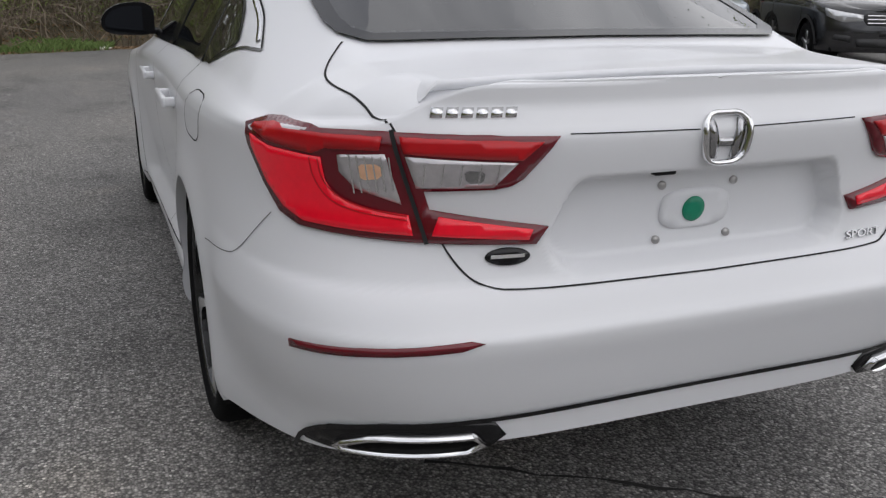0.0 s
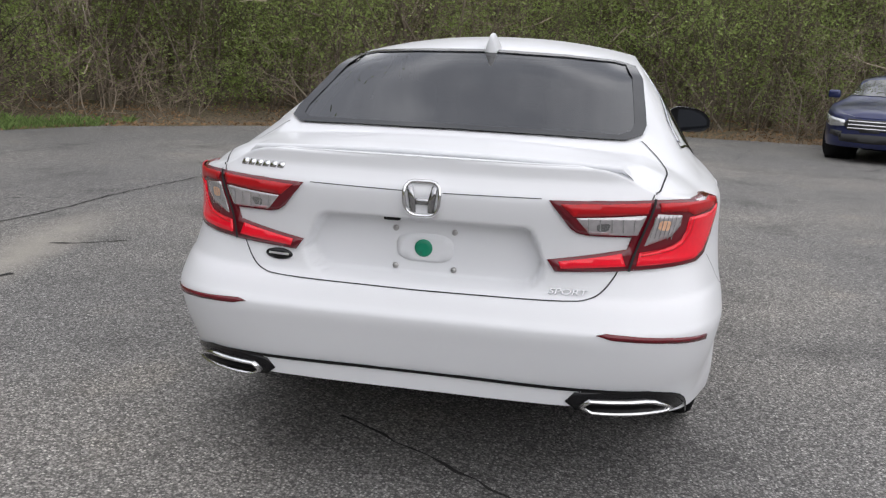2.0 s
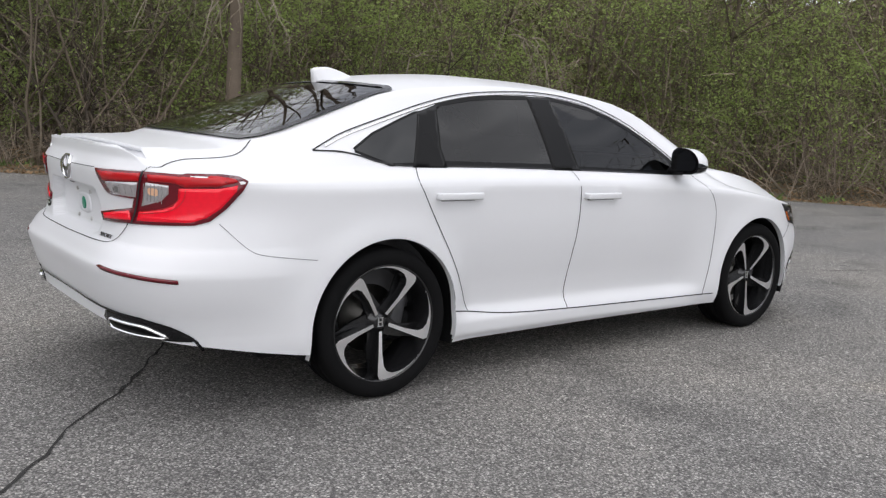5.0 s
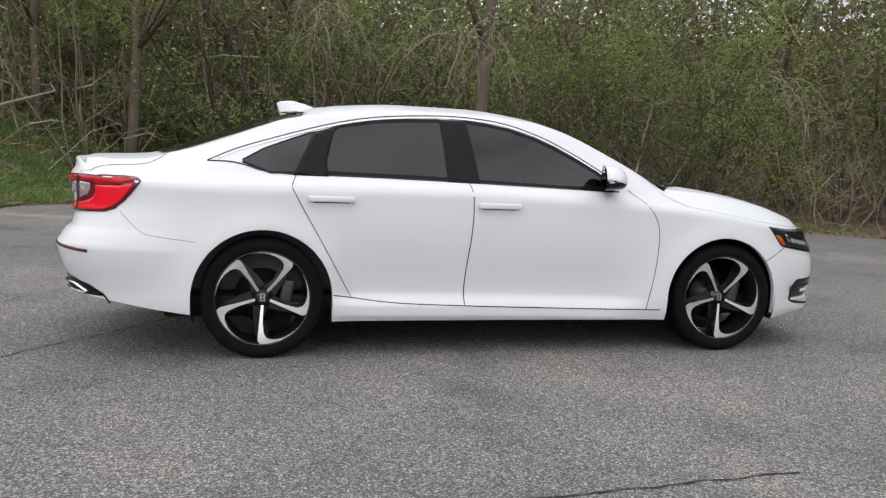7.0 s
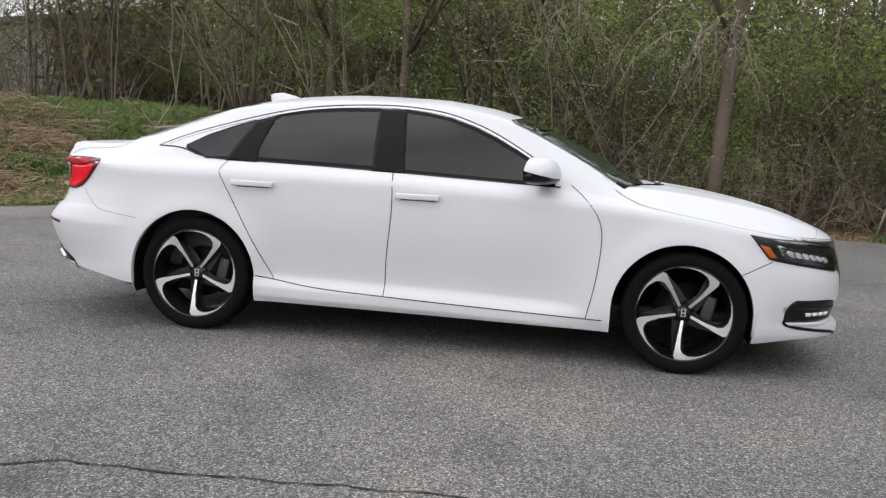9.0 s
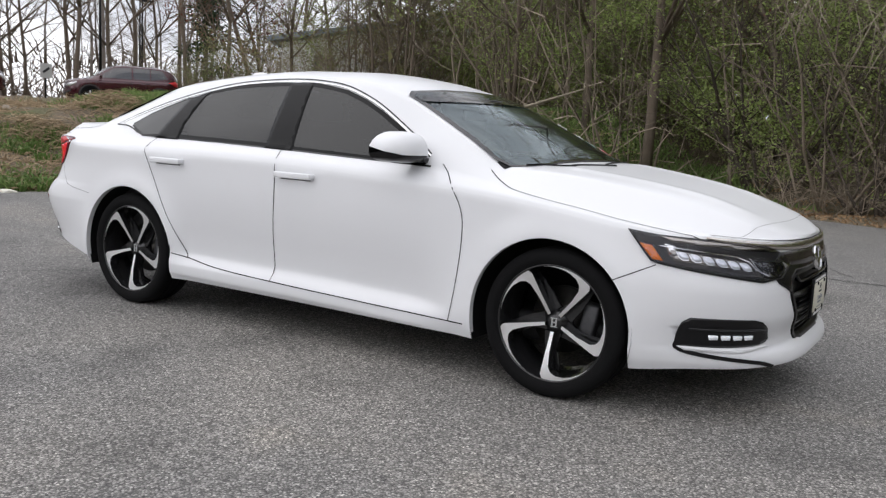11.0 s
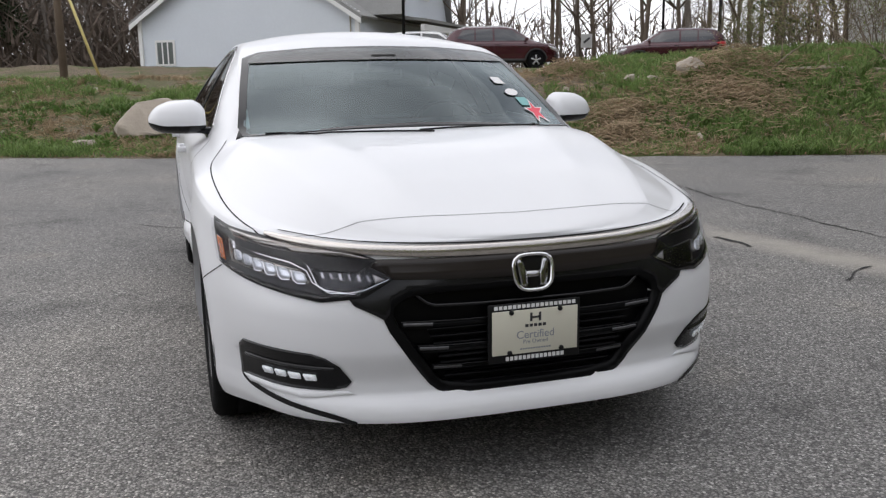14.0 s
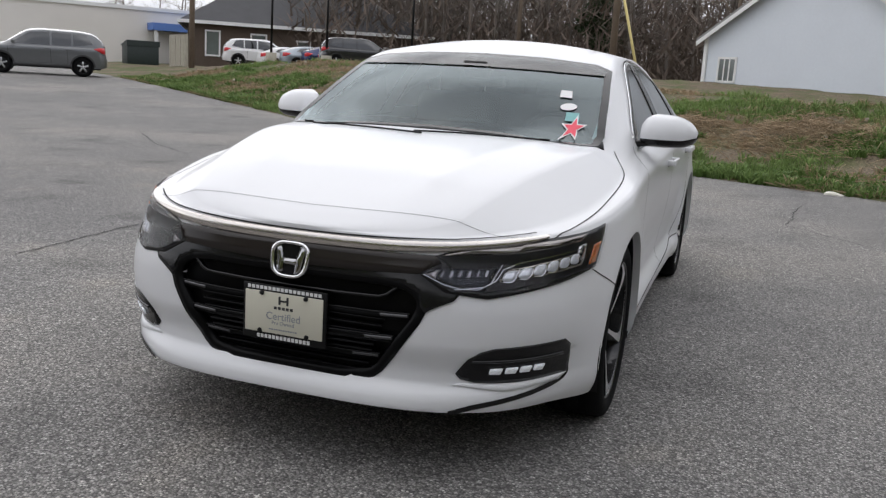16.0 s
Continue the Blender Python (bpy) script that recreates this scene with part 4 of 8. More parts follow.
def head_lamp(way):
    lamp = lay("head_lamp", way, [(50.8, 0.787), (46, 0.779), (41, 0.771), (26, 0.76), (12, 0.745), (5.5, 0.708), (3.2, 0.66), (9.0, 0.612), (15.9, 0.598), (25, 0.617), (34.4, 0.640), (44.2, 0.664)],
               LAMPDARK, sedan, 0.003, 0.008, "head lamp with a row of clear LED lenses", gap=0.014)
    lay("black_lower_trim", way, [(36, 0.652), (16, 0.615), (9.5, 0.628), (5, 0.655), (3.2, 0.66), (8.5, 0.608), (15.9, 0.594), (34.4, 0.636), (44.2, 0.66)], BLACK, lamp, 0.006, 0.006, gap=0.012)
    lay("brow", way, [(41, 0.765), (26, 0.751), (12, 0.737), (7, 0.712), (20, 0.722), (38, 0.745)], SMOKED, lamp, 0.006, 0.006, gap=0.012)
    lay("silver_reflector", way, [(40.2, 0.737), (37.4, 0.730), (36.6, 0.688), (38.8, 0.684)], CHROME, lamp, 0.0065, 0.004, gap=0.012)
    lay("side_marker", way, [(47.2, 0.735), (43.6, 0.727), (40.8, 0.668), (43.6, 0.672)], AMBER, lamp, 0.006, 0.006, "amber side marker", gap=0.012)
    lay("reflector_strip", way, [(39.5, 0.716), (19.5, 0.676), (17.4, 0.640), (38, 0.672)], SMOKED, lamp, 0.0065, 0.004, gap=0.012)
    seam("light_guide", way, [(41.5, 0.728), (30, 0.712), (19, 0.690), (16.6, 0.628), (10, 0.617)], lamp, 0.0026, 0.0105, CHROME, n=1)
    for k in range(6):
        a, z = 37.2 - 3.15 * k, 0.706 - 0.0073 * k
        led = lay("led_lens", way, round_poly([(a, z + 0.004), (a - 2.5, z), (a - 3.3, z - 0.026), (a - 0.9, z - 0.03)], 1), HEADLED, lamp, 0.010, 0.01, gap=0.008)
        seam("lens_rim", way, [(a + 0.1, z + 0.006), (a - 0.9, z - 0.032), (a - 3.0, z - 0.03)], led, 0.003, 0.0115, CHROME, n=1)
    mod = lay("high_beam_module", way, [(17.6, 0.682), (6.5, 0.672), (4.6, 0.655), (9.5, 0.622), (15.2, 0.613)], material("dark_chrome_reflector", (0.035, 0.036, 0.04), 0.2, metal=1.0, vary=0.2, scale=20), lamp, 0.0095, 0.005, gap=0.01)
    for k in range(6):
        a = 15.6 - 1.55 * k
        seam("reflector_facet", way, [(a, 0.672 - 0.0012 * k), (a - 0.4, 0.655 - 0.0012 * k)], mod, 0.004 if k % 2 else 0.007, 0.0112, DARKCHROME, n=0)
    lay("corner_reflector", way, [(7.0, 0.670), (5.0, 0.655), (6.6, 0.645)], CLEARLENS, mod, 0.0115, 0.002, gap=0.005)
    seam("module_rim", way, [(18.2, 0.690), (15.6, 0.617), (9.5, 0.620), (4.4, 0.655)], mod, 0.0022, 0.0115, CHROME, n=1)
    lay("lens_cover", way, [(50.3, 0.784), (46, 0.776), (41, 0.765), (26, 0.752), (12, 0.738), (6, 0.705), (3.8, 0.66), (9.2, 0.615), (15.9, 0.602), (25, 0.620), (34.4, 0.643), (44, 0.667)], LENSGLASS, lamp, 0.0145, 0, "clear lamp cover")
    return lamp


for way in ("front_corner", "front_corner_left"):
    head_lamp(way)
    fog = lay("fog_lamp_bezel", way, [(36.4, 0.317), (36.2, 0.38), (35.6, 0.425), (33.8, 0.446), (24, 0.446), (18, 0.443), (15.5, 0.432), (13.2, 0.405), (11.2, 0.355), (12, 0.339), (14.6, 0.328), (21, 0.322)], BLACK, sedan, 0.004, 0.008, "black fog lamp surround", gap=0.014)
    seam("bezel_edge", way, [(33.5, 0.40), (14, 0.402)], fog, 0.006, 0.010, BLACK, 0.01, n=0)
    for k in range(4):
        a = 28.6 - 3.0 * k
        lay("led", way, [(a, 0.377), (a - 2.3, 0.377), (a - 2.5, 0.359), (a - 0.5, 0.357)], LEDWHITE, fog, 0.012, 0.006, "lit white LED", gap=0.01)
    seam("lip_line", way, [(36.0, 0.335), (36.2, 0.315), (33, 0.296), (27, 0.282), (21.7, 0.272), (15, 0.258), (12.5, 0.248), (10.5, 0.238)], sedan, 0.017, 0.003, BLACK, n=2)
    lay("washer_lip", way, [(35.6, 0.322), (21, 0.319), (12, 0.326), (10.5, 0.318), (20, 0.297), (33.5, 0.303)], PAINT, sedan, 0.007, 0.012, gap=0.014)

# dealer plate in the grille
plate = part("dealer_plate", box(bmesh.new(), (0.012, 0.293, 0.178), Matrix.Translation((2.342, -0.003, 0.482)), 0.004), SATIN, sedan, "black dealer plate frame with a cream insert")
CREAM = material("cream_plate_card", (0.62, 0.60, 0.50), 0.5, vary=0.05, scale=8)
part("insert", box(bmesh.new(), (0.004, 0.272, 0.132), Matrix.Translation((2.3495, -0.003, 0.484)), 0.001), CREAM, plate, "cream card insert")
INK = material("dark_print", (0.03, 0.03, 0.035), 0.6)
WHITEINK = material("white_print", (0.75, 0.75, 0.75), 0.6)
GREYINK = material("grey_print", (0.25, 0.27, 0.30), 0.6)


def words(name, text, size, m, mat, parent):
    cu = bpy.data.curves.new("words", "FONT")
    cu.body, cu.size, cu.align_x, cu.align_y, cu.extrude = text, size, "CENTER", "CENTER", 0.0004
    ob = new("words", cu)
    me = bpy.data.meshes.new_from_object(ob.evaluated_get(bpy.context.evaluated_depsgraph_get()))
    bpy.data.objects.remove(ob)
    me.transform(m)
    me.materials.clear()
    me.materials.append(mat)
    o = new(name, me)
    o.parent = parent
    return o


face_front = pose(0, 0, 0, 90, 0, 90)
p, nn = body.hit("rear", -0.431, 0.7095)
up = (Vector((0, 0, 1)) - nn * nn.z).normalized()
slant = Matrix(((1.7, 0.35, 0, 0), (0, 1.1, 0, 0), (0, 0, 6, 0), (0, 0, 0, 1)))
words("lettering", "SPORT", 0.0215, Matrix.Translation(p + nn * 0.003) @ Matrix((up.cross(nn), up, nn)).transposed().to_4x4() @ slant, DARKCHROME, sedan)
words("lettering", "Certified", 0.034, Matrix.Translation((2.352, -0.003, 0.474)) @ face_front, GREYINK, plate)
words("lettering", "Pre Owned", 0.017, Matrix.Translation((2.352, -0.003, 0.453)) @ face_front, GREYINK, plate)
for z, w, h, mat, n in ((0.561, 0.262, 0.011, WHITEINK, 18), (0.405, 0.19, 0.012, WHITEINK, 14), (0.502, 0.07, 0.009, INK, 5), (0.432, 0.10, 0.004, GREYINK, 12)):
    for k in range(n):
        part("print_bar", box(bmesh.new(), (0.002, w / n * 0.72, h), Matrix.Translation((2.3515 if abs(z - 0.484) < 0.066 else 2.3483, -0.003 + w * ((k + 0.5) / n - 0.5), z))), mat, plate, smooth=False)
for q in (-0.014, 0.014):
    part("print_bar", box(bmesh.new(), (0.002, 0.007, 0.026), Matrix.Translation((2.3515, -0.003 + q, 0.527))), INK, plate, smooth=False)
part("print_bar", box(bmesh.new(), (0.002, 0.026, 0.006), Matrix.Translation((2.3515, -0.003, 0.526))), INK, plate, smooth=False)
for y, z in ((-0.08, 0.545), (0.075, 0.545), (-0.085, 0.423), (0.08, 0.423)):
    part("plate_screw", cyl(bmesh.new(), 0.008, 0.007, 0.006, Matrix.Translation((2.353, y, z)) @ pose(0, 0, 0, 0, 90, 0), 14), SATIN, plate)

# stickers on the windscreen
STAR = material("red_sticker", (0.75, 0.06, 0.10), 0.5, vary=0.05)
TEAL = material("teal_sticker", (0.18, 0.42, 0.42), 0.5, vary=0.1, scale=60)


def star_shape(r1, r2, y0, z0):
    return [(y0 + (r1 if k % 2 == 0 else r2) * math.sin(k * math.pi / 5), z0 + (r1 if k % 2 == 0 else r2) * math.cos(k * math.pi / 5)) for k in range(10)]


sticker = lay("star_sticker", "front", star_shape(0.054, 0.022, 0.582, 1.05), WHITEINK, windscreen, 0.0125, 0, "red star sticker with a white edge", gap=0.012)
lay("star", "front", star_shape(0.042, 0.017, 0.582, 1.05), STAR, sticker, 0.0135, 0, gap=0.012)
lay("teal_sticker", "front", [(0.537, 1.082), (0.594, 1.080), (0.582, 1.115), (0.528, 1.117)], TEAL, windscreen, 0.0072, 0, "teal inspection sticker", gap=0.02)
lay("oval_sticker", "front", [(0.527 + 0.034 * math.cos(a), 1.139 + 0.015 * math.sin(a)) for a in np.linspace(0, 2 * math.pi, 21)[:-1]], WHITEINK, windscreen, 0.0072, 0, "white oval sticker", gap=0.02)
lay("white_sticker", "front", [(0.472, 1.178), (0.524, 1.176), (0.512, 1.206), (0.464, 1.208)], WHITEINK, windscreen, 0.0072, 0, "white square sticker", gap=0.02)

# cowl and wipers
lay("cowl", "top", [(1.165, -0.45), (1.165, 0.45), (1.10, 0.66), (1.05, 0.73), (1.0, 0.715), (1.06, 0.5), (1.09, 0.0), (1.06, -0.5), (1.0, -0.715), (1.05, -0.73), (1.10, -0.66)], SATIN, sedan, 0.003, 0.004, "black cowl panel")
for y0, y1, up in ((-0.62, 0.02, 0.0), (-0.03, 0.52, 0.004)):
    pts = []
    for k in range(12):
        t = k / 11
        p, nn = body.hit("front", y0 + (y1 - y0) * t, 1.004 + up + 0.004 * math.sin(math.pi * t))
        pts.append(p + nn * 0.006)
    v, f = tube(pts, [0.004] * 12, 6)
    part("wiper", from_data(v, f), SATIN, sedan, "black wiper blade")


# wheels
def spoke_outline(R):
    arc = lambda r, a: (r * R * math.cos(radians(a)), r * R * math.sin(radians(a)))
    pts = [(0.16 * R, -0.03 * R), (0.5 * R, -0.052 * R), (0.80 * R, -0.074 * R), (0.90 * R, -0.078 * R), (0.965 * R, -0.04 * R)]
    pts += [arc(0.992, a) for a in range(2, 63, 6)]
    pts += [arc(0.978, 62), arc(0.972, 54), arc(0.966, 46), arc(0.957, 38), arc(0.945, 30), arc(0.928, 22), arc(0.895, 13), arc(0.84, 7), arc(0.75, 3.4)]
    pts += [(0.5 * R, 0.018 * R), (0.16 * R, 0.028 * R)]
    return pts


def dish(r):
    return -0.100 + 0.035 * (1 - min(1, r / 0.25)) ** 1.3


def make_wheel(name, parent, m, turn=0.0, R=0.262, tyre_r=0.3355):
    wheel = new(name)
    wheel.parent, wheel.matrix_basis = parent, m
    prof = [(R - 0.006, -0.100), (R + 0.006, -0.110), (R + 0.022, -0.1175), (0.305, -0.1165), (0.322, -0.109), (0.331, -0.097), (tyre_r, -0.08), (tyre_r, -0.04), (tyre_r - 0.004, -0.038), (tyre_r - 0.004, -0.032), (tyre_r, -0.03),
            (tyre_r, 0.03), (tyre_r - 0.004, 0.032), (tyre_r - 0.004, 0.038), (tyre_r, 0.04), (tyre_r, 0.08), (0.331, 0.097), (0.305, 0.116), (R, 0.105)]
    part("tyre", lathe(prof, 72), RUBBER, wheel, "low-profile black tyre")
    part("rim", lathe([(R + 0.002, -0.104), (R - 0.004, -0.108), (R - 0.008, -0.100), (R - 0.012, -0.07), (R - 0.03, 0.0), (R - 0.035, 0.08), (R, 0.1)], 72), RIMBLACK, wheel, "gloss black rim")
    part("brake_disc", lathe([(0.001, 0.0), (0.07, 0.0), (0.07, 0.03), (0.152, 0.03), (0.152, 0.055), (0.001, 0.055)], 48), material("brake_disc_steel", (0.10, 0.096, 0.09), 0.4, metal=1.0, vary=0.3, scale=30), wheel)
    cal = bmesh.new()
    box(cal, (0.07, 0.07, 0.15), Matrix.Translation((0.135, 0.025, 0.02)) @ pose(0, 0, 0, 0, 12, 0), 0.012)
    part("brake_caliper", cal, material("cast_caliper", (0.10, 0.10, 0.105), 0.5, metal=0.6, vary=0.3, scale=40), wheel)
    for k in range(5):
        a0 = radians(-94 + 72 * k + turn)
        ca, sa = math.cos(a0), math.sin(a0)
        spoke = bmesh.new()
        outline = spoke_outline(R)
        fill = delaunay_2d_cdt([Vector(p) for p in outline], [(i, (i + 1) % len(outline)) for i in range(len(outline))], [], 1, 1e-6)
        place = lambda x, y, h: (x * ca - y * sa, h, x * sa + y * ca)
        front = [spoke.verts.new(place(v[0], v[1], dish(v.length))) for v in fill[0]]
        for f in fill[2]:
            spoke.faces.new([front[i] for i in f])
        rim_e = [e for e in spoke.edges if len(e.link_faces) == 1]
        back = {}
        for e in rim_e:
            q = []
            for v in e.verts:
                if v not in back:
                    r = math.hypot(v.co.x, v.co.z)
                    back[v] = spoke.verts.new((v.co.x * 0.985, v.co.y + 0.045, v.co.z * 0.985))
                q.append(back[v])
            spoke.faces.new((e.verts[0], e.verts[1], q[1], q[0])).material_index = 1
        bmesh.ops.recalc_face_normals(spoke, faces=spoke.faces[:])
        part("spoke", spoke, [MACHINED, RIMBLACK], wheel, "twisted spoke with a machined face", smooth=False)
        web = bmesh.new()
        pts = [(0.05, -0.05), (0.12, -0.045), (R - 0.01, -0.02), (R - 0.012, 0.05), (0.12, 0.012), (0.05, 0.03)]
        vv = [web.verts.new(place(x, y, -0.045 + 0.02 * (x / R))) for x, y in pts] + [web.verts.new(place(x, y, -0.02)) for x, y in pts]
        web.faces.new(vv[:6])
        for i in range(6):
            web.faces.new((vv[i], vv[(i + 1) % 6], vv[6 + (i + 1) % 6], vv[6 + i]))
        bmesh.ops.recalc_face_normals(web, faces=web.faces[:])
        part("web", web, RIMBLACK, wheel, smooth=False)
    hub = part("hub", lathe([(0.001, -0.066), (0.03, -0.066), (0.034, -0.062), (0.045, -0.05), (0.062, -0.035), (0.065, 0.0)], 32), RIMBLACK, wheel)
    for k, (w, h, x, z) in enumerate(((0.005, 0.03, -0.010, 0), (0.005, 0.03, 0.010, 0), (0.02, 0.005, 0, 0), (0.03, 0.003, 0, 0.019), (0.03, 0.003, 0, -0.019))):
        part("cap_bar", box(bmesh.new(), (w, 0.004, h), pose(x * math.cos(radians(turn)) , -0.0675, z + x * math.sin(radians(turn)))), MACHINED, hub, smooth=False)
    return wheel


for x, turn in ((-1.415, 3), (1.412, 0)):
    make_wheel("wheel", sedan, Matrix.Translation((x, -0.79, tyre_z := 0.3355)), turn)
    make_wheel("wheel", sedan, pose(x, 0.79, 0.3355, 0, 0, 180), turn)
    for s in (-1, 1):
        arch = bmesh.new()
        seg = 28
        rows = []
        for yy in (0.9, 0.86, 0.52):
            rows.append([arch.verts.new((x - (0.0 if x < 0 else 0.018) + 0.392 * math.cos(a), s * yy, 0.335 + 0.392 * math.sin(a))) for a in np.linspace(-0.35, math.pi + 0.35, seg)])
        for ra, rb in zip(rows, rows[1:]):
            for i in range(seg - 1):
                arch.faces.new((ra[i], ra[i + 1], rb[i + 1], rb[i]))
        arch.faces.new(rows[-1])
        part("arch_liner", arch, SATIN, sedan, "black wheel arch liner")
        lipv = bmesh.new()
        pts = []
        for a in np.linspace(-0.3, math.pi + 0.3, 60):
            ax, r = (-1.417, 0.382) if x < 0 else (1.395, 0.378)
            px, pz = ax + r * math.cos(a), 0.335 + r * math.sin(a)
            if pz < 0.335:
                px = ax + r * math.copysign(1, px - ax)
            pp, nn = body.hit("side" if s < 0 else "side_left", px, pz)
            pts.append((px, pp.y, pz))
        vv = [(lipv.verts.new(q), lipv.verts.new((q[0], q[1] - s * 0.03, q[2]))) for q in pts]
        for (a1, b1), (a2, b2) in zip(vv, vv[1:]):
            lipv.faces.new((a1, a2, b2, b1))
        part("arch_lip", lipv, PAINT, sedan)

under = bmesh.new()
box(under, (3.9, 1.5, 0.14), Matrix.Translation((0, 0, 0.275)), 0.03)
box(under, (0.7, 1.3, 0.12), Matrix.Translation((-2.03, 0, 0.39)), 0.03)
box(under, (0.35, 1.1, 0.12), Matrix.Translation((2.07, 0, 0.29)), 0.03)
part("underbody", under, SATIN, sedan, "black underbody")

# cabin
cabin = part("cabin_tub", box(box(bmesh.new(), (2.8, 1.5, 0.45), Matrix.Translation((-0.5, 0, 0.575)), 0.04), (0.6, 1.25, 0.03), Matrix.Translation((-1.72, 0, 1.06)), 0.01), INTERIOR, sedan, "dark cabin")
dash = bmesh.new()
box(dash, (0.55, 1.44, 0.22), Matrix.Translation((0.86, 0, 0.86)), 0.06, 3)
box(dash, (0.2, 0.42, 0.07), Matrix.Translation((0.66, 0.37, 0.975)), 0.03, 3)
box(dash, (0.02, 0.24, 0.12), Matrix.Translation((0.60, 0, 0.99)), 0.01, 2)
part("dashboard", dash, INTERIOR, sedan, "dark grey dashboard")
ring = lathe([(0.185 + 0.015 * math.cos(a), 0.015 * math.sin(a)) for a in np.linspace(0, 2 * math.pi, 9)[:-1]], 32, True)
box(ring, (0.36, 0.015, 0.05))
box(ring, (0.09, 0.03, 0.1))
ring.transform(pose(0.42, 0.37, 0.93, 0, -24, 0) @ pose(0, 0, 0, 0, 0, 90))
part("steering_wheel", ring, SATIN, sedan, "black steering wheel")


def seat(x, y, w=0.5):
    s = box(bmesh.new(), (0.5, w, 0.16), Matrix.Translation((x + 0.12, y, 0.62)), 0.05, 3)
    p = part("car_seat", s, SEATCLOTH, sedan, "black cloth seat")
    part("backrest", box(bmesh.new(), (0.13, w, 0.58), pose(x - 0.2, y, 0.88, 0, -16, 0), 0.05, 3), SEATCLOTH, p)
    for q in ([0] if w < 0.8 else (-0.36, 0, 0.36)):
        part("headrest", box(bmesh.new(), (0.09, 0.27, 0.17), pose(x - 0.31, y + q, 1.235 if w < 0.8 else 1.17, 0, -12, 0), 0.035, 3), SEATCLOTH, p)


for y in (-0.37, 0.37):
    seat(-0.05, y)
seat(-0.95, 0, 1.25)
lay("headliner", "top", [(0.28, -0.55), (0.36, 0.0), (0.28, 0.55), (-1.1, 0.55), (-1.12, 0.0), (-1.1, -0.55)], material("pale_grey_headliner", (0.35, 0.34, 0.32), 0.9, vary=0.05), sedan, -0.025, 0.0, gap=0.08)
p, nn = body.hit("front", 0.0, 1.30)
part("mirror_housing", box(bmesh.new(), (0.10, 0.13, 0.05), pose(p.x - 0.06, 0, 1.285, 0, -28, 0), 0.015), SATIN, sedan, "black sensor housing behind the windscreen")
part("rear_view_mirror", box(bmesh.new(), (0.03, 0.24, 0.06), pose(p.x - 0.16, 0, 1.235), 0.012), SATIN, sedan, "rear view mirror")



# ---------------------------------------------------------------- ground
LOT = [(-60, -62), (-42, -44), (-32, -32), (-24, -22.5), (-17, -12.5), (-13, -7.3), (-10.3, -2.2), (-8.7, 1.3), (-7.4, 4.4), (-6.1, 7.3), (-4.9, 10.6), (-3.2, 12.0), (-1.5, 11.6),
       (0, 10.6), (3, 9.4), (5.5, 9.0), (8, 8.3), (10, 6.5), (11.5, 4.2), (13, 1.5), (14, -1.5), (13.8, -5), (13, -9), (12.5, -14), (12.5, -22), (13, -62)]


def lot_rise(x, y):
    return 0.45 * float(step(14, 36, -0.72 * x - 0.69 * y))


def bank(x, y):
    """How far the land stands above the lot, d metres outside it."""
    d = -poly_depth(LOT, x, y)
    if d < 0:
        return -0.05, d
    west = float(step(-2.5, -6.5, x))
    wob = 0.16 * noise.noise((x * 0.45, y * 0.45, 1.0)) + 0.10 * noise.noise((x * 1.3, y * 1.3, 4.0))
    h = (1.12 + 0.5 * float(step(4, 14, y) * step(-24, -15, x))) * float(step(-0.6, 8.0 - 2.0 * float(step(4, 12, y)), d)) - 0.15 * float(step(9, 15, d)) + 0.4 * float(step(15, 21, d))
    # last term: an added, unseen rise that blocks the sky between the trees
    wood = 0.9 * float(step(0, 14, d)) + 0.09 * max(0, d - 6) * float(step(6, 20, d)) * float(step(60, 20, d)) + 6.0 * float(step(22, 36, d)) * float(step(1, 9, x))
    far_low = float(step(-14, -30, y)) * west
    h = west * h * (1 - 0.6 * far_low) + (1 - west) * wood
    return h + wob * float(step(0, 1.5, d)), d


def land(x, y):
    return lot_rise(x, y) + bank(x, y)[0]


xs = [-900, -500, -300, -200, -140, -100, -80, -65, -55, -48] + list(np.arange(-42, 24, 0.5)) + [26, 30, 36, 45, 60, 80, 120, 200, 300, 500, 900]
ys = [-900, -500, -300, -200, -140, -100, -80, -65, -55, -48, -42, -36] + list(np.arange(-32, 30, 0.5)) + [33, 37, 42, 50, 60, 80, 120, 200, 300, 500, 900]
verts = [(x, y, land(x, y)) for x in xs for y in ys]
ny = len(ys)
faces = [(i * ny + j, (i + 1) * ny + j, (i + 1) * ny + j + 1, i * ny + j + 1) for i in range(len(xs) - 1) for j in range(ny - 1)]


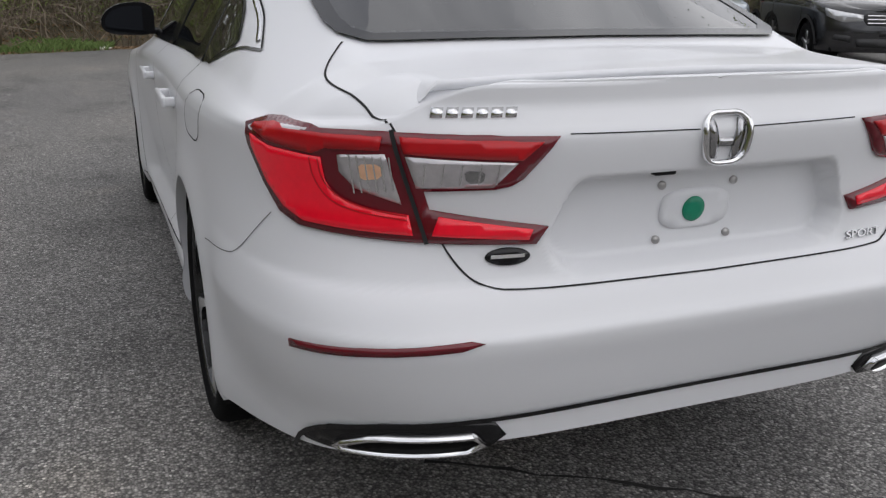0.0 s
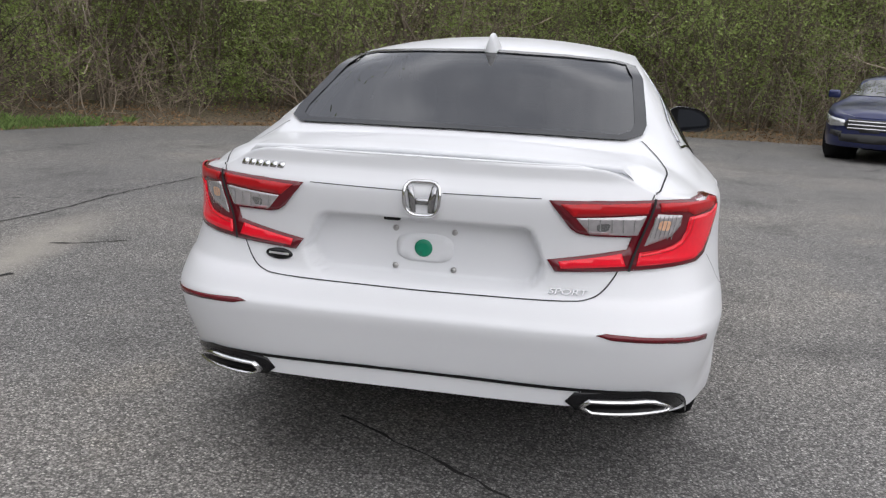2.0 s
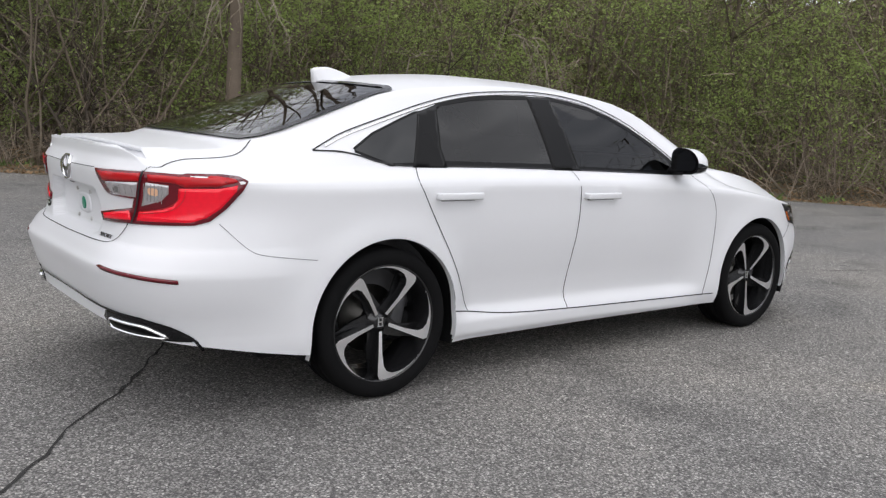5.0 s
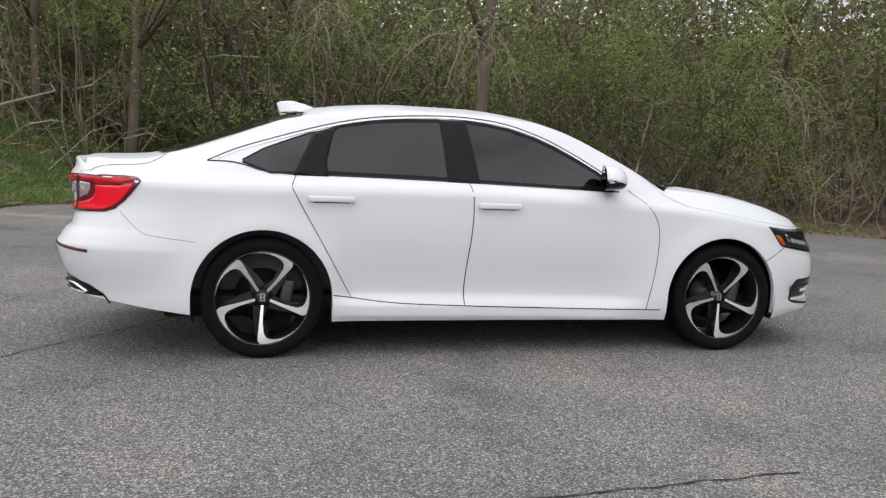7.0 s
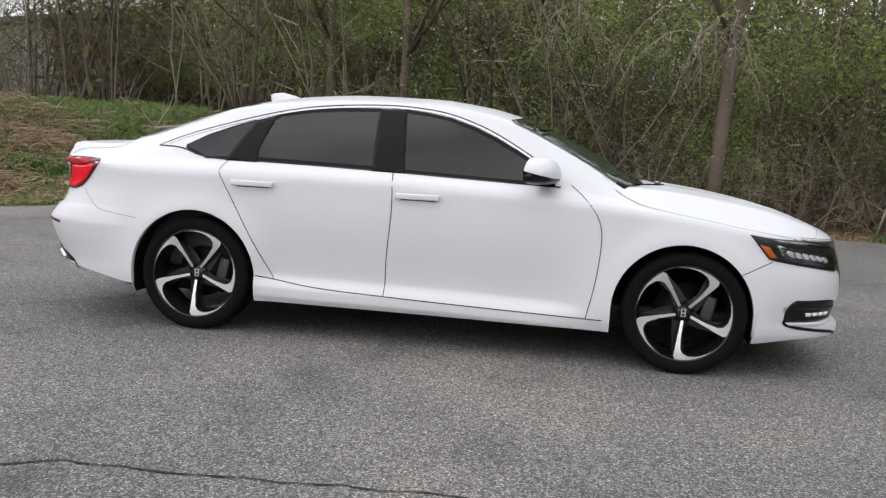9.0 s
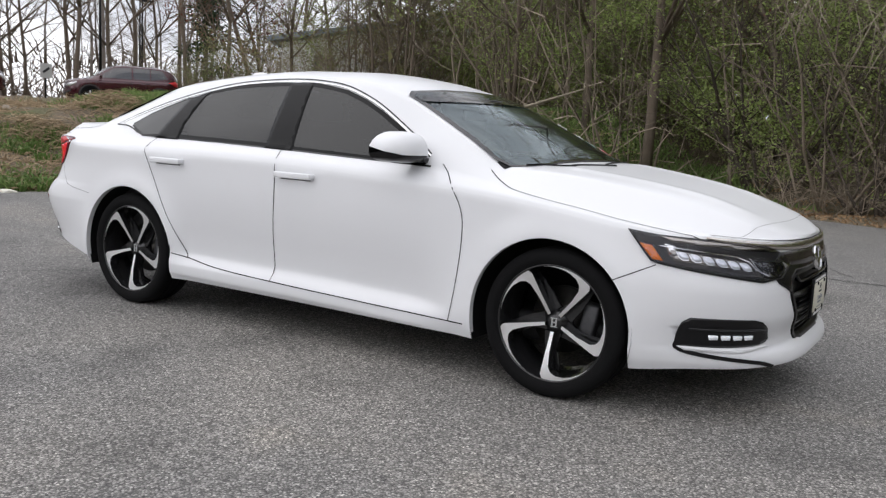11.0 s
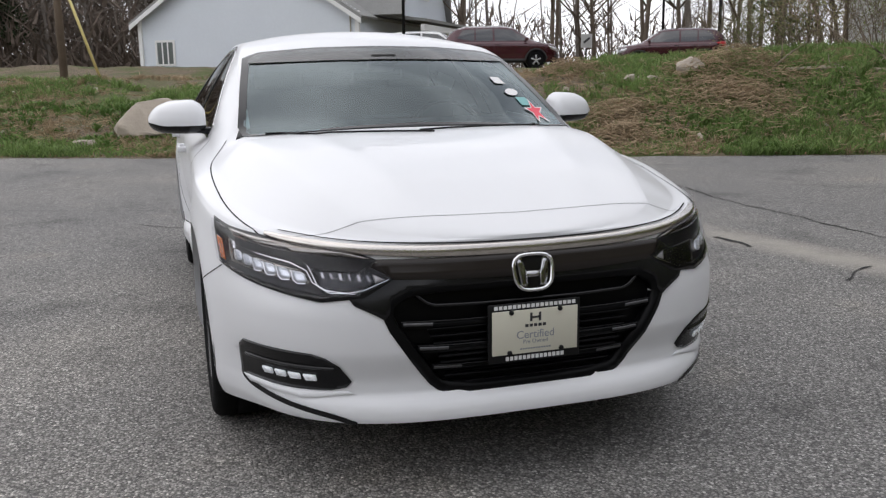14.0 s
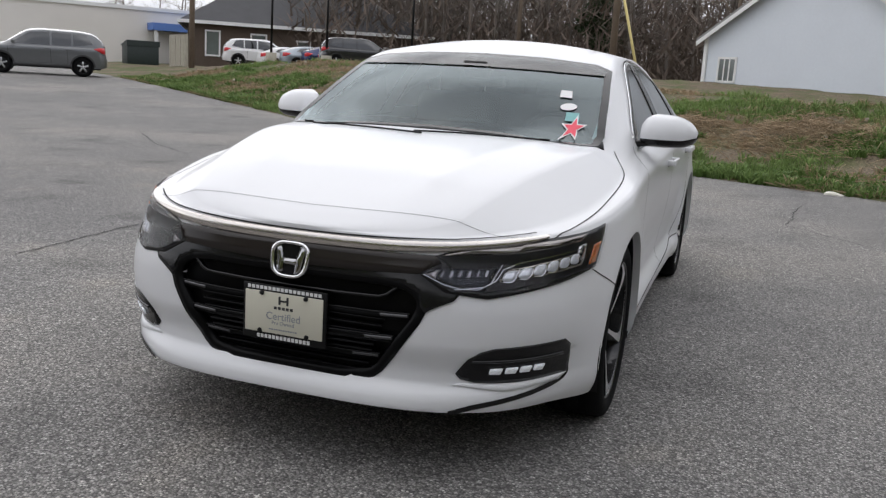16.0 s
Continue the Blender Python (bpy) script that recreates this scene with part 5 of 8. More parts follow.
def ground_material():
    mat = bpy.data.materials.new("bank_soil_and_turf")
    mat.use_nodes = True
    n, l = mat.node_tree.nodes, mat.node_tree.links
    b = n["Principled BSDF"]
    b.inputs["Roughness"].default_value = 0.95
    b.inputs["Specular IOR Level"].default_value = 0.15
    co = n.new("ShaderNodeTexCoord")

    def noise_node(s, d):
        t = n.new("ShaderNodeTexNoise")
        t.inputs["Scale"].default_value, t.inputs["Detail"].default_value = s, d
        l.new(co.outputs["Object"], t.inputs["Vector"])
        return t.outputs["Fac"]

    def ramp(src, a, b2, ca, cb):
        r = n.new("ShaderNodeValToRGB")
        r.color_ramp.elements[0].position, r.color_ramp.elements[0].color = a, (*ca, 1)
        r.color_ramp.elements[1].position, r.color_ramp.elements[1].color = b2, (*cb, 1)
        l.new(src, r.inputs["Fac"])
        return r.outputs["Color"]
    soil = ramp(noise_node(26.0, 8), 0.32, 0.68, (0.06, 0.046, 0.033), (0.235, 0.19, 0.135))
    turf = ramp(noise_node(30.0, 6), 0.32, 0.7, (0.05, 0.062, 0.024), (0.13, 0.145, 0.06))
    where = ramp(noise_node(0.6, 6), 0.45, 0.62, (0, 0, 0), (1, 1, 1))
    mix = n.new("ShaderNodeMixRGB")
    sep, far_w, both_w = n.new("ShaderNodeSeparateXYZ"), n.new("ShaderNodeMapRange"), n.new("ShaderNodeMath")
    l.new(co.outputs["Object"], sep.inputs[0]); l.new(sep.outputs[0], far_w.inputs["Value"])
    far_w.inputs["From Min"].default_value, far_w.inputs["From Max"].default_value = -1.0, -4.0
    far_w.inputs["To Min"].default_value, far_w.inputs["To Max"].default_value = 0.12, 1.0
    both_w.operation = "MULTIPLY"
    l.new(where, both_w.inputs[0]); l.new(far_w.outputs[0], both_w.inputs[1])
    l.new(both_w.outputs[0], mix.inputs["Fac"]); l.new(soil, mix.inputs["Color1"]); l.new(turf, mix.inputs["Color2"])
    l.new(mix.outputs[0], b.inputs["Base Color"])
    bp = n.new("ShaderNodeBump")
    bp.inputs["Strength"].default_value, bp.inputs["Distance"].default_value = 0.55, 0.025
    l.new(noise_node(40.0, 6), bp.inputs["Height"])
    l.new(bp.outputs["Normal"], b.inputs["Normal"])
    return mat


tagged(link_mesh("ground", from_data(verts, faces), ground_material(), True), "brown soil and spring turf round the lot", "ground", kind="structure")


def asphalt_material():
    mat = bpy.data.materials.new("worn_grey_asphalt")
    mat.use_nodes = True
    n, l = mat.node_tree.nodes, mat.node_tree.links
    b = n["Principled BSDF"]
    b.inputs["Roughness"].default_value = 0.8
    b.inputs["Specular IOR Level"].default_value = 0.35
    co = n.new("ShaderNodeTexCoord")

    def tex(kind, s, d=2):
        t = n.new(kind)
        t.inputs["Scale"].default_value = s
        if kind == "ShaderNodeTexNoise":
            t.inputs["Detail"].default_value = d
        l.new(co.outputs["Object"], t.inputs["Vector"])
        return t

    def ramp(src, stops):
        r = n.new("ShaderNodeValToRGB")
        while len(r.color_ramp.elements) < len(stops):
            r.color_ramp.elements.new(0.5)
        for e, (p, c) in zip(r.color_ramp.elements, stops):
            e.position, e.color = p, (*c, 1)
        l.new(src, r.inputs["Fac"])
        return r.outputs["Color"]

    def mix(kind, fac, c1, c2):
        m = n.new("ShaderNodeMixRGB")
        m.blend_type = kind
        if isinstance(fac, float):
            m.inputs["Fac"].default_value = fac
        else:
            l.new(fac, m.inputs["Fac"])
        l.new(c1, m.inputs["Color1"]); l.new(c2, m.inputs["Color2"])
        return m.outputs["Color"]
    stones = tex("ShaderNodeTexVoronoi", 125)
    stone_col = ramp(stones.outputs["Color"], [(0.0, (0.08, 0.078, 0.076)), (0.45, (0.20, 0.195, 0.19)), (0.8, (0.40, 0.388, 0.376)), (1.0, (0.75, 0.73, 0.70))])
    pits = ramp(stones.outputs["Distance"], [(0.25, (1, 1, 1)), (0.75, (0.35, 0.35, 0.35))])
    col = mix("MULTIPLY", 0.85, stone_col, pits)
    grit = ramp(tex("ShaderNodeTexNoise", 38, 4).outputs["Fac"], [(0.35, (0.84, 0.84, 0.84)), (0.65, (1.12, 1.115, 1.10))])
    col = mix("MULTIPLY", 1.0, col, grit)
    worn = ramp(tex("ShaderNodeTexNoise", 0.35, 5).outputs["Fac"], [(0.34, (0.88, 0.88, 0.885)), (0.5, (1.0, 0.995, 0.985)), (0.66, (1.22, 1.19, 1.14))])
    col = mix("MULTIPLY", 1.0, col, worn)
    stain = ramp(tex("ShaderNodeTexNoise", 1.3, 4).outputs["Fac"], [(0.28, (0.62, 0.62, 0.62)), (0.44, (0.97, 0.97, 0.97)), (0.60, (1.0, 1.0, 1.0)), (0.72, (1.16, 1.13, 1.08))])
    col = mix("MULTIPLY", 1.0, col, stain)
    wash = tex("ShaderNodeTexNoise", 3.0, 5).outputs["Fac"]
    sand = n.new("ShaderNodeRGB")
    sand.outputs[0].default_value = (0.34, 0.315, 0.275, 1)
    for cx, cy, rx, ry, turn in ((0.45, 3.32, 1.0, 0.28, 12), (-0.75, 3.05, 1.1, 0.25, 8), (-4.0, 8.3, 1.6, 0.3, 155), (-7.0, -4.2, 1.5, 0.5, 50)):
        place, far, fade, cover = n.new("ShaderNodeMapping"), n.new("ShaderNodeVectorMath"), n.new("ShaderNodeMapRange"), n.new("ShaderNodeMath")
        place.vector_type = "TEXTURE"
        place.inputs["Location"].default_value, place.inputs["Rotation"].default_value, place.inputs["Scale"].default_value = (cx, cy, 0), (0, 0, radians(turn)), (rx, ry, 1)
        far.operation, cover.operation = "LENGTH", "MULTIPLY"
        l.new(co.outputs["Object"], place.inputs["Vector"]); l.new(place.outputs[0], far.inputs[0]); l.new(far.outputs["Value"], fade.inputs["Value"])
        fade.inputs["From Min"].default_value, fade.inputs["From Max"].default_value, fade.inputs["To Min"].default_value, fade.inputs["To Max"].default_value = 0.2, 1.3, 1.4, 0.0
        l.new(fade.outputs[0], cover.inputs[0]); l.new(wash, cover.inputs[1])
        col = mix("MIX", cover.outputs[0], col, sand.outputs[0])
    l.new(col, b.inputs["Base Color"])
    bp = n.new("ShaderNodeBump")
    bp.inputs["Strength"].default_value, bp.inputs["Distance"].default_value = 0.55, 0.006
    l.new(stones.outputs["Distance"], bp.inputs["Height"])
    bp.invert = True
    l.new(bp.outputs["Normal"], b.inputs["Normal"])
    return mat


ring = []
for a, b2 in zip(LOT, LOT[1:] + LOT[:1]):
    n = max(1, int(math.dist(a, b2) / 0.3)) if max(abs(a[0]), abs(a[1])) < 40 else 3
    for k in range(n):
        x, y = a[0] + (b2[0] - a[0]) * k / n, a[1] + (b2[1] - a[1]) * k / n
        ring.append((x + 0.16 * noise.noise((x, y, 0)) + 0.06 * noise.noise((4 * x, 4 * y, 2)), y + 0.16 * noise.noise((x, y, 7)) + 0.06 * noise.noise((4 * x, 4 * y, 9))))
inner = [(x, y) for x in np.arange(-50, 13, 2.0) for y in np.arange(-50, 12, 2.0) if poly_depth(LOT, x, y) > 1.0]
vs, _, fs, *_ = delaunay_2d_cdt([Vector(p) for p in ring + inner], [(k, (k + 1) % len(ring)) for k in range(len(ring))], [], 1, 1e-5)
b = bmesh.new()
vv = [b.verts.new((v[0], v[1], lot_rise(v[0], v[1]))) for v in vs]
for f in fs:
    b.faces.new([vv[i] for i in f])
for e in [e for e in b.edges if len(e.link_faces) == 1]:
    q = [b.verts.new((v.co.x, v.co.y, v.co.z - 0.08)) for v in e.verts]
    b.faces.new((e.verts[0], e.verts[1], q[1], q[0]))
bmesh.ops.recalc_face_normals(b, faces=b.faces[:])
lot = tagged(link_mesh("pavement", b, asphalt_material(), False), "worn grey asphalt with fine stone grit", "asphalt", kind="structure")

CRACK = material("tar_dark_crack", (0.022, 0.021, 0.02), 0.95, vary=0.3, scale=3)
rng = random.Random(5)


def crack(pts, width, seed):
    """A ragged crack through points of the lot."""
    r = random.Random(seed)
    line = []
    for a, b2 in zip(pts, pts[1:]):
        n = max(2, int(math.dist(a, b2) / 0.07))
        for k in range(n):
            t = k / n
            line.append((a[0] + (b2[0] - a[0]) * t, a[1] + (b2[1] - a[1]) * t))
    verts, faces = [], []
    off = 0
    for k, (x, y) in enumerate(line):
        off = 0.85 * off + r.uniform(-0.016, 0.016)
        d = Vector(line[min(k + 1, len(line) - 1)]) - Vector(line[max(k - 1, 0)])
        s = Vector((-d.y, d.x)).normalized()
        w = width * r.uniform(0.25, 1.0) / 2
        z = lot_rise(x, y) + 0.004
        verts += [(x + s.x * (off + w), y + s.y * (off + w), z), (x + s.x * (off - w), y + s.y * (off - w), z)]
    faces = [(2 * k, 2 * k + 1, 2 * k + 3, 2 * k + 2) for k in range(len(line) - 1)]
    part("crack", from_data(verts, faces), CRACK, lot, smooth=False)


crack([(-1.9, 0.4), (-2.33, -0.23), (-2.6, -0.57), (-2.85, -0.89), (-3.3, -1.35)], 0.02, 1)
crack([(-0.9, 2.9), (-0.65, 2.93), (-0.4, 2.9)], 0.07, 21)
crack([(0.3, 3.2), (0.42, 2.98), (0.6, 2.7)], 0.03, 22)
crack([(-2.1, 8.1), (-1.2, 7.3), (-0.5, 6.8)], 0.03, 23)
crack([(-7.6, -8.4), (-6.2, -7.1), (-5.3, -5.8)], 0.03, 24)
crack([(-3.6, -4.4), (-0.9, -3.0), (0.6, -2.9)], 0.016, 25)
crack([(-6.5, 4.6), (-2.0, 4.1), (3.0, 3.9), (8.0, 3.2), (12.0, 2.2)], 0.03, 2)
crack([(4.0, 0.2), (5.5, -0.6), (7.5, -1.0), (9.5, -2.4), (12, -3)], 0.022, 3)
crack([(6.2, -0.7), (6.9, 0.6), (8.8, 1.2)], 0.018, 4)
crack([(8.5, -2.2), (8.9, -4.2), (10.5, -5)], 0.02, 5)
crack([(-6.4, -6.6), (-4.0, -1.2), (-3.6, 0.5)], 0.014, 6)
crack([(-8.8, -1.2), (-5.4, -3.0), (-2.0, -7.5)], 0.016, 8)
crack([(-12.5, -10), (-9, -6), (-6, -5), (0, -7.2)], 0.02, 9)
crack([(1.0, 9.0), (0.3, 6.5), (2.0, 4.2)], 0.022, 10)
crack([(2.4, 5.4), (4.5, 6.8), (7.5, 6.4)], 0.02, 11)
crack([(-3.5, 7.4), (-1.5, 6.0), (0.6, 6.2)], 0.018, 12)
crack([(-3.4, 2.6), (-4.6, 1.7), (-6.6, 1.9)], 0.016, 13)

# ---------------------------------------------------------------- grass, litter, stones
GRASS = material("spring_grass_blades", (0.118, 0.17, 0.056), 0.7, island=0.9, vary=0.35, scale=0.6, spec=0.2, through_light=0.3)
STRAW = material("dry_straw", (0.27, 0.205, 0.135), 0.9, island=0.7, vary=0.2, scale=2, spec=0.1)
LITTER = material("dead_leaves", (0.20, 0.13, 0.075), 0.9, island=0.8, spec=0.1)
STONE = material("pale_granite", (0.30, 0.26, 0.215), 0.9, vary=0.3, scale=3, fine=0.25, bump=0.5, bump_scale=25)


def blades(name, mat, label, count, spots, h, w, lean, lift=0.0):
    """Many thin blades, each a bent triangle."""
    r = np.random.RandomState(len(name) + count)
    verts, faces, made = [], [], 0
    while made < count:
        x, y = spots(r)
        z, d = bank(x, y)
        if d < 0.02:
            continue
        z += lot_rise(x, y) + lift
        a, hh = r.uniform(0, 6.283), h * r.uniform(0.4, 1.5)
        lx, ly = r.normal(0, lean, 2) * hh
        if lean >= 1:
            a = math.atan2(ly, lx) + 1.57
        dx, dy = math.cos(a), math.sin(a)
        k = len(verts)
        verts += [(x - dx * w, y - dy * w, z - 0.02), (x + dx * w, y + dy * w, z - 0.02), (x + lx * 0.4 + dx * w * 0.8, y + ly * 0.4 + dy * w * 0.8, z + hh * (0.6 if lean < 1 else 0.2)), (x + lx, y + ly, z + hh * (0.95 if lean < 1 else 0.35))]
        faces += [(k, k + 1, k + 2), (k, k + 2, k + 3)]
        made += 1
    me = bpy.data.meshes.new(name)
    me.from_pydata(verts, [], faces)
    me.materials.append(mat)
    return tagged(new(name, me), label, "grass", kind="stuff")


def along(line, depth):
    seg = [(a, b2, math.dist(a, b2)) for a, b2 in zip(line, line[1:])]
    total = sum(s[2] for s in seg)

    def pick(r):
        t = r.uniform(0, total)
        for a, b2, n in seg:
            if t < n:
                break
            t -= n
        u = min(1, t / n)
        ox, oy = (b2[1] - a[1]) / n, -(b2[0] - a[0]) / n
        o = -depth * r.uniform(0, 1) ** 1.3
        return a[0] + (b2[0] - a[0]) * u + ox * o, a[1] + (b2[1] - a[1]) * u + oy * o
    return pick


WEST = [(-24, -22.5), (-17, -12.5), (-13, -7.3), (-10.3, -2.2), (-8.7, 1.3), (-7.4, 4.4), (-6.1, 7.3), (-4.9, 10.6)]
EDGE = [(-4.9, 10.6), (-3.2, 12.0), (-1.5, 11.6), (0, 10.6), (3, 9.4), (5.5, 9.0), (8, 8.3), (10, 6.5), (11.5, 4.2), (13, 1.5), (14, -1.5), (13.8, -5), (13, -9), (12.5, -14)]


def clumped(pick, thr, seed):
    def f(r):
        while True:
            x, y = pick(r)
            if noise.noise((x * 0.42 + seed, y * 0.42, seed)) + 0.35 * noise.noise((x * 1.8, y * 1.8, seed + 3)) > thr:
                return x, y
    return f


def tufts(name, mat, label, count, spots, h, w, lean, per=13, wide=0.06):
    """Tussocks: blades that fan out of one spot."""
    r = np.random.RandomState(len(label) + count)
    verts, faces = [], []
    for _ in range(count):
        x, y = spots(r)
        z, d = bank(x, y)
        if d < 0.05:
            continue
        z += lot_rise(x, y)
        big = h * (0.45 + 1.1 * r.rand() ** 2)
        a, q, hh = r.uniform(0, 6.283, per), wide * r.rand(per), big * r.uniform(0.5, 1.25, per)
        for k in range(per):
            dx, dy = math.cos(a[k]), math.sin(a[k])
            px, py = x + dx * q[k], y + dy * q[k]
            out, o = lean * hh[k] * (0.4 + q[k] / wide), len(verts)
            verts += [(px + dy * w, py - dx * w, z - 0.03), (px - dy * w, py + dx * w, z - 0.03), (px + dx * out * 0.4 - dy * w, py + dy * out * 0.4 + dx * w, z + 0.65 * hh[k]),
                      (px + dx * out * 0.4 + dy * w, py + dy * out * 0.4 - dx * w, z + 0.65 * hh[k]), (px + dx * out, py + dy * out, z + 0.9 * hh[k])]
            faces += [(o, o + 1, o + 2, o + 3), (o + 3, o + 2, o + 4)]
    me = bpy.data.meshes.new(name)
    me.from_pydata(verts, [], faces)
    me.materials.append(mat)
    return tagged(new(name, me), label, "grass", kind="stuff")


WEED = material("broad_weed_leaves", (0.075, 0.125, 0.032), 0.65, island=0.8, vary=0.3, scale=0.8, spec=0.25, through_light=0.3)
blades("bank_grass", GRASS, "tufted green grass on the bank", 40000, clumped(along(WEST, 10), 0.0, 2.0), 0.09, 0.006, 0.6)
tufts("bank_tussocks", GRASS, "uneven grass tussocks on the bank", 5600, clumped(along(WEST, 9.5), 0.06, 2.0), 0.15, 0.007, 0.8)
tufts("bank_weeds", WEED, "low broad-leaved weeds along the foot of the bank", 3600, clumped(along(WEST, 4.5), 0.0, 6.0), 0.10, 0.016, 1.1, 11, 0.09)
tufts("dry_tussocks", STRAW, "dead brown tussocks on the bank", 3800, clumped(along(WEST, 10), -0.12, 11.0), 0.13, 0.004, 1.0, 15)
tufts("bank_tussocks", GRASS, "uneven grass tussocks under the thicket", 2600, clumped(lambda r: (r.uniform(-15, -1), r.uniform(7.5, 17)), -0.3, 4.0), 0.16, 0.007, 0.8)
blades("verge_grass", GRASS, "short green grass at the edge of the lot", 6000, clumped(along(EDGE, 1.6), 0.2, 5.0), 0.12, 0.006, 0.5)
blades("verge_grass", GRASS, "short green grass at the edge of the lot", 20000, along(WEST, 1.6), 0.07, 0.006, 0.6)
blades("dry_straw", STRAW, "dry straw and stalks on the bank", 38000, clumped(along(WEST, 9.5), -0.12, 11.0), 0.085, 0.003, 1.5, 0.02)
blades("leaf_litter", LITTER, "dead leaves along the wood's edge", 16000, along(EDGE, 5), 0.035, 0.014, 1.4, 0.02)
blades("bank_grass", GRASS, "tufted green grass under the thicket", 30000, clumped(lambda r: (r.uniform(-15, -1), r.uniform(7.5, 18)), -0.3, 4.0), 0.12, 0.006, 0.5)
blades("dry_straw", STRAW, "dry stalks under the thicket", 5000, clumped(lambda r: (r.uniform(-14, -4), r.uniform(8, 16)), -0.1, 8.0), 0.12, 0.003, 1.4, 0.02)
blades("leaf_litter", LITTER, "dead leaves along the foot of the bank", 3500, along(WEST, 1.0), 0.022, 0.01, 1.4, 0.02)


def rock(name, label, x, y, size, seed, sink=0.3, mat=STONE, box_like=0.0):
    r = random.Random(round(seed * 100))
    b = bmesh.new()
    for k in range(26):
        p = Vector((r.gauss(0, 1), r.gauss(0, 1), r.gauss(0, 1))).normalized() * r.uniform(0.9, 1.15)
        b.verts.new(p.lerp(p / max(abs(p.x), abs(p.y), abs(p.z)) * 0.85, box_like))
    hull = bmesh.ops.convex_hull(b, input=b.verts[:])
    bmesh.ops.delete(b, geom=[v for v in b.verts if not v.link_faces], context="VERTS")
    bmesh.ops.bevel(b, geom=b.edges[:], offset=0.05, segments=2, affect="EDGES", profile=0.5)
    bmesh.ops.triangulate(b, faces=b.faces[:])
    bmesh.ops.subdivide_edges(b, edges=b.edges[:], cuts=2, use_grid_fill=True)
    for v in b.verts:
        p = v.co * (1 + 0.05 * noise.noise(v.co * 3 + Vector((seed, 0, 0))) + 0.03 * noise.noise(v.co * 9))
        v.co = Vector((p.x * size[0], p.y * size[1], p.z * size[2]))
    ob = tagged(link_mesh(name, b, mat), label, "rock")
    ob.matrix_basis = pose(x, y, land(x, y) + size[2] * (1 - 2 * sink) * 0.8, 0, 0, seed * 47)
    return ob


rock("boulder", "large pale boulder on the grassy bank", -12.3, -1.1, (0.78, 0.62, 0.5), 1.3, 0.27)
rock("rock", "small pale rock beside the boulder", -11.6, -2.3, (0.2, 0.16, 0.14), 2.1)
rock("rock", "rounded granite rock at the top of the bank", -10.5, 8.9, (0.30, 0.26, 0.22), 3.7)
rock("rock", "rounded granite rock at the top of the bank", -10.75, 8.25, (0.18, 0.15, 0.14), 4.2)
rock("rock", "rounded granite rock at the top of the bank", -11.0, 7.9, (0.15, 0.13, 0.12), 5.6)
rock("rock", "small brown rock at the lot edge", -13.9, -6.3, (0.2, 0.17, 0.17), 6.1)
rock("rock", "pale rock under the trees", -6.1, 9.8, (0.16, 0.13, 0.1), 7.9)
rock("rock", "pale rock among the brush", 7.8, 11.6, (0.3, 0.22, 0.2), 8.3)
rock("rock", "pale rock among the brush", 8.6, 11.5, (0.22, 0.18, 0.16), 9.1)
CONCRETE = material("weathered_concrete", (0.30, 0.28, 0.23), 0.9, vary=0.25, scale=4, fine=0.2, bump=0.4, bump_scale=40)
LITTERBAG = material("white_litter", (0.7, 0.68, 0.6), 0.7, vary=0.1)
for x, y, s, lab in ((-8.2, 2.4, 0.17, "crushed white food box in the grass"), (13.4, 0.8, 0.12, "white litter under the brush"), (11.9, 5.6, 0.10, "white litter under the brush"), (-14.6, -8.5, 0.1, "white litter on the bank"), (-16.0, -10.0, 0.1, "white litter on the bank")):
    rock("litter", lab, x, y, (s, s * 0.8, s * 0.35), x, 0.1, LITTERBAG, 0.4)["category"] = "litter"



b = bmesh.new()
spot, rs = clumped(along(WEST, 9), 0.0, 11.0), np.random.RandomState(77)
for k in range(170):
    x, y = spot(rs)
    if poly_depth(LOT, x, y) > -0.3:
        continue
    q = 0.02 + 0.07 * rs.rand() ** 3
    bmesh.ops.create_icosphere(b, subdivisions=1, radius=1.0, matrix=pose(x, y, land(x, y) + 0.3 * q, 360 * rs.rand(), 360 * rs.rand(), 0) @ Matrix.Diagonal((q * 1.5, q, q * 0.8, 1)))
tagged(link_mesh("rubble", b, STONE, False), "pale stones and rubble strewn over the bank", "rubble", kind="stuff")


# ---------------------------------------------------------------- trees and brush
BARK = material("grey_brown_bark", (0.125, 0.10, 0.078), 0.95, vary=0.35, scale=3, fine=0.25, bump=0.6, bump_scale=30, spec=0.2)
TWIG = material("pale_brown_twigs", (0.25, 0.205, 0.16), 0.95, vary=0.35, scale=2, island=0.5, spec=0.2)
DEADWOOD = material("bleached_dead_wood", (0.30, 0.26, 0.20), 0.9, vary=0.3, scale=4, spec=0.2)
LEAF = material("fresh_spring_leaves", (0.23, 0.285, 0.095), 0.65, island=0.7, vary=0.5, scale=0.35, spec=0.2, through_light=0.5)
LEAFDARK = material("dull_green_leaves", (0.13, 0.155, 0.06), 0.7, island=0.7, vary=0.4, scale=0.5, spec=0.2, through_light=0.4)
PALEBARK = material("pale_sapling_bark", (0.17, 0.14, 0.108), 0.95, vary=0.35, scale=3, fine=0.25, bump=0.4, bump_scale=30, spec=0.2)
FARLEAF = material("brown_olive_undergrowth", (0.115, 0.108, 0.055), 0.8, island=1.0, vary=0.6, scale=0.35, spec=0.1, through_light=0.3)
DARKBARK = material("dark_wet_bark", (0.07, 0.058, 0.047), 0.95, vary=0.35, scale=3, fine=0.2, spec=0.2)
NEEDLE = material("dark_pine_needles", (0.025, 0.04, 0.016), 0.7, island=0.7, spec=0.3)
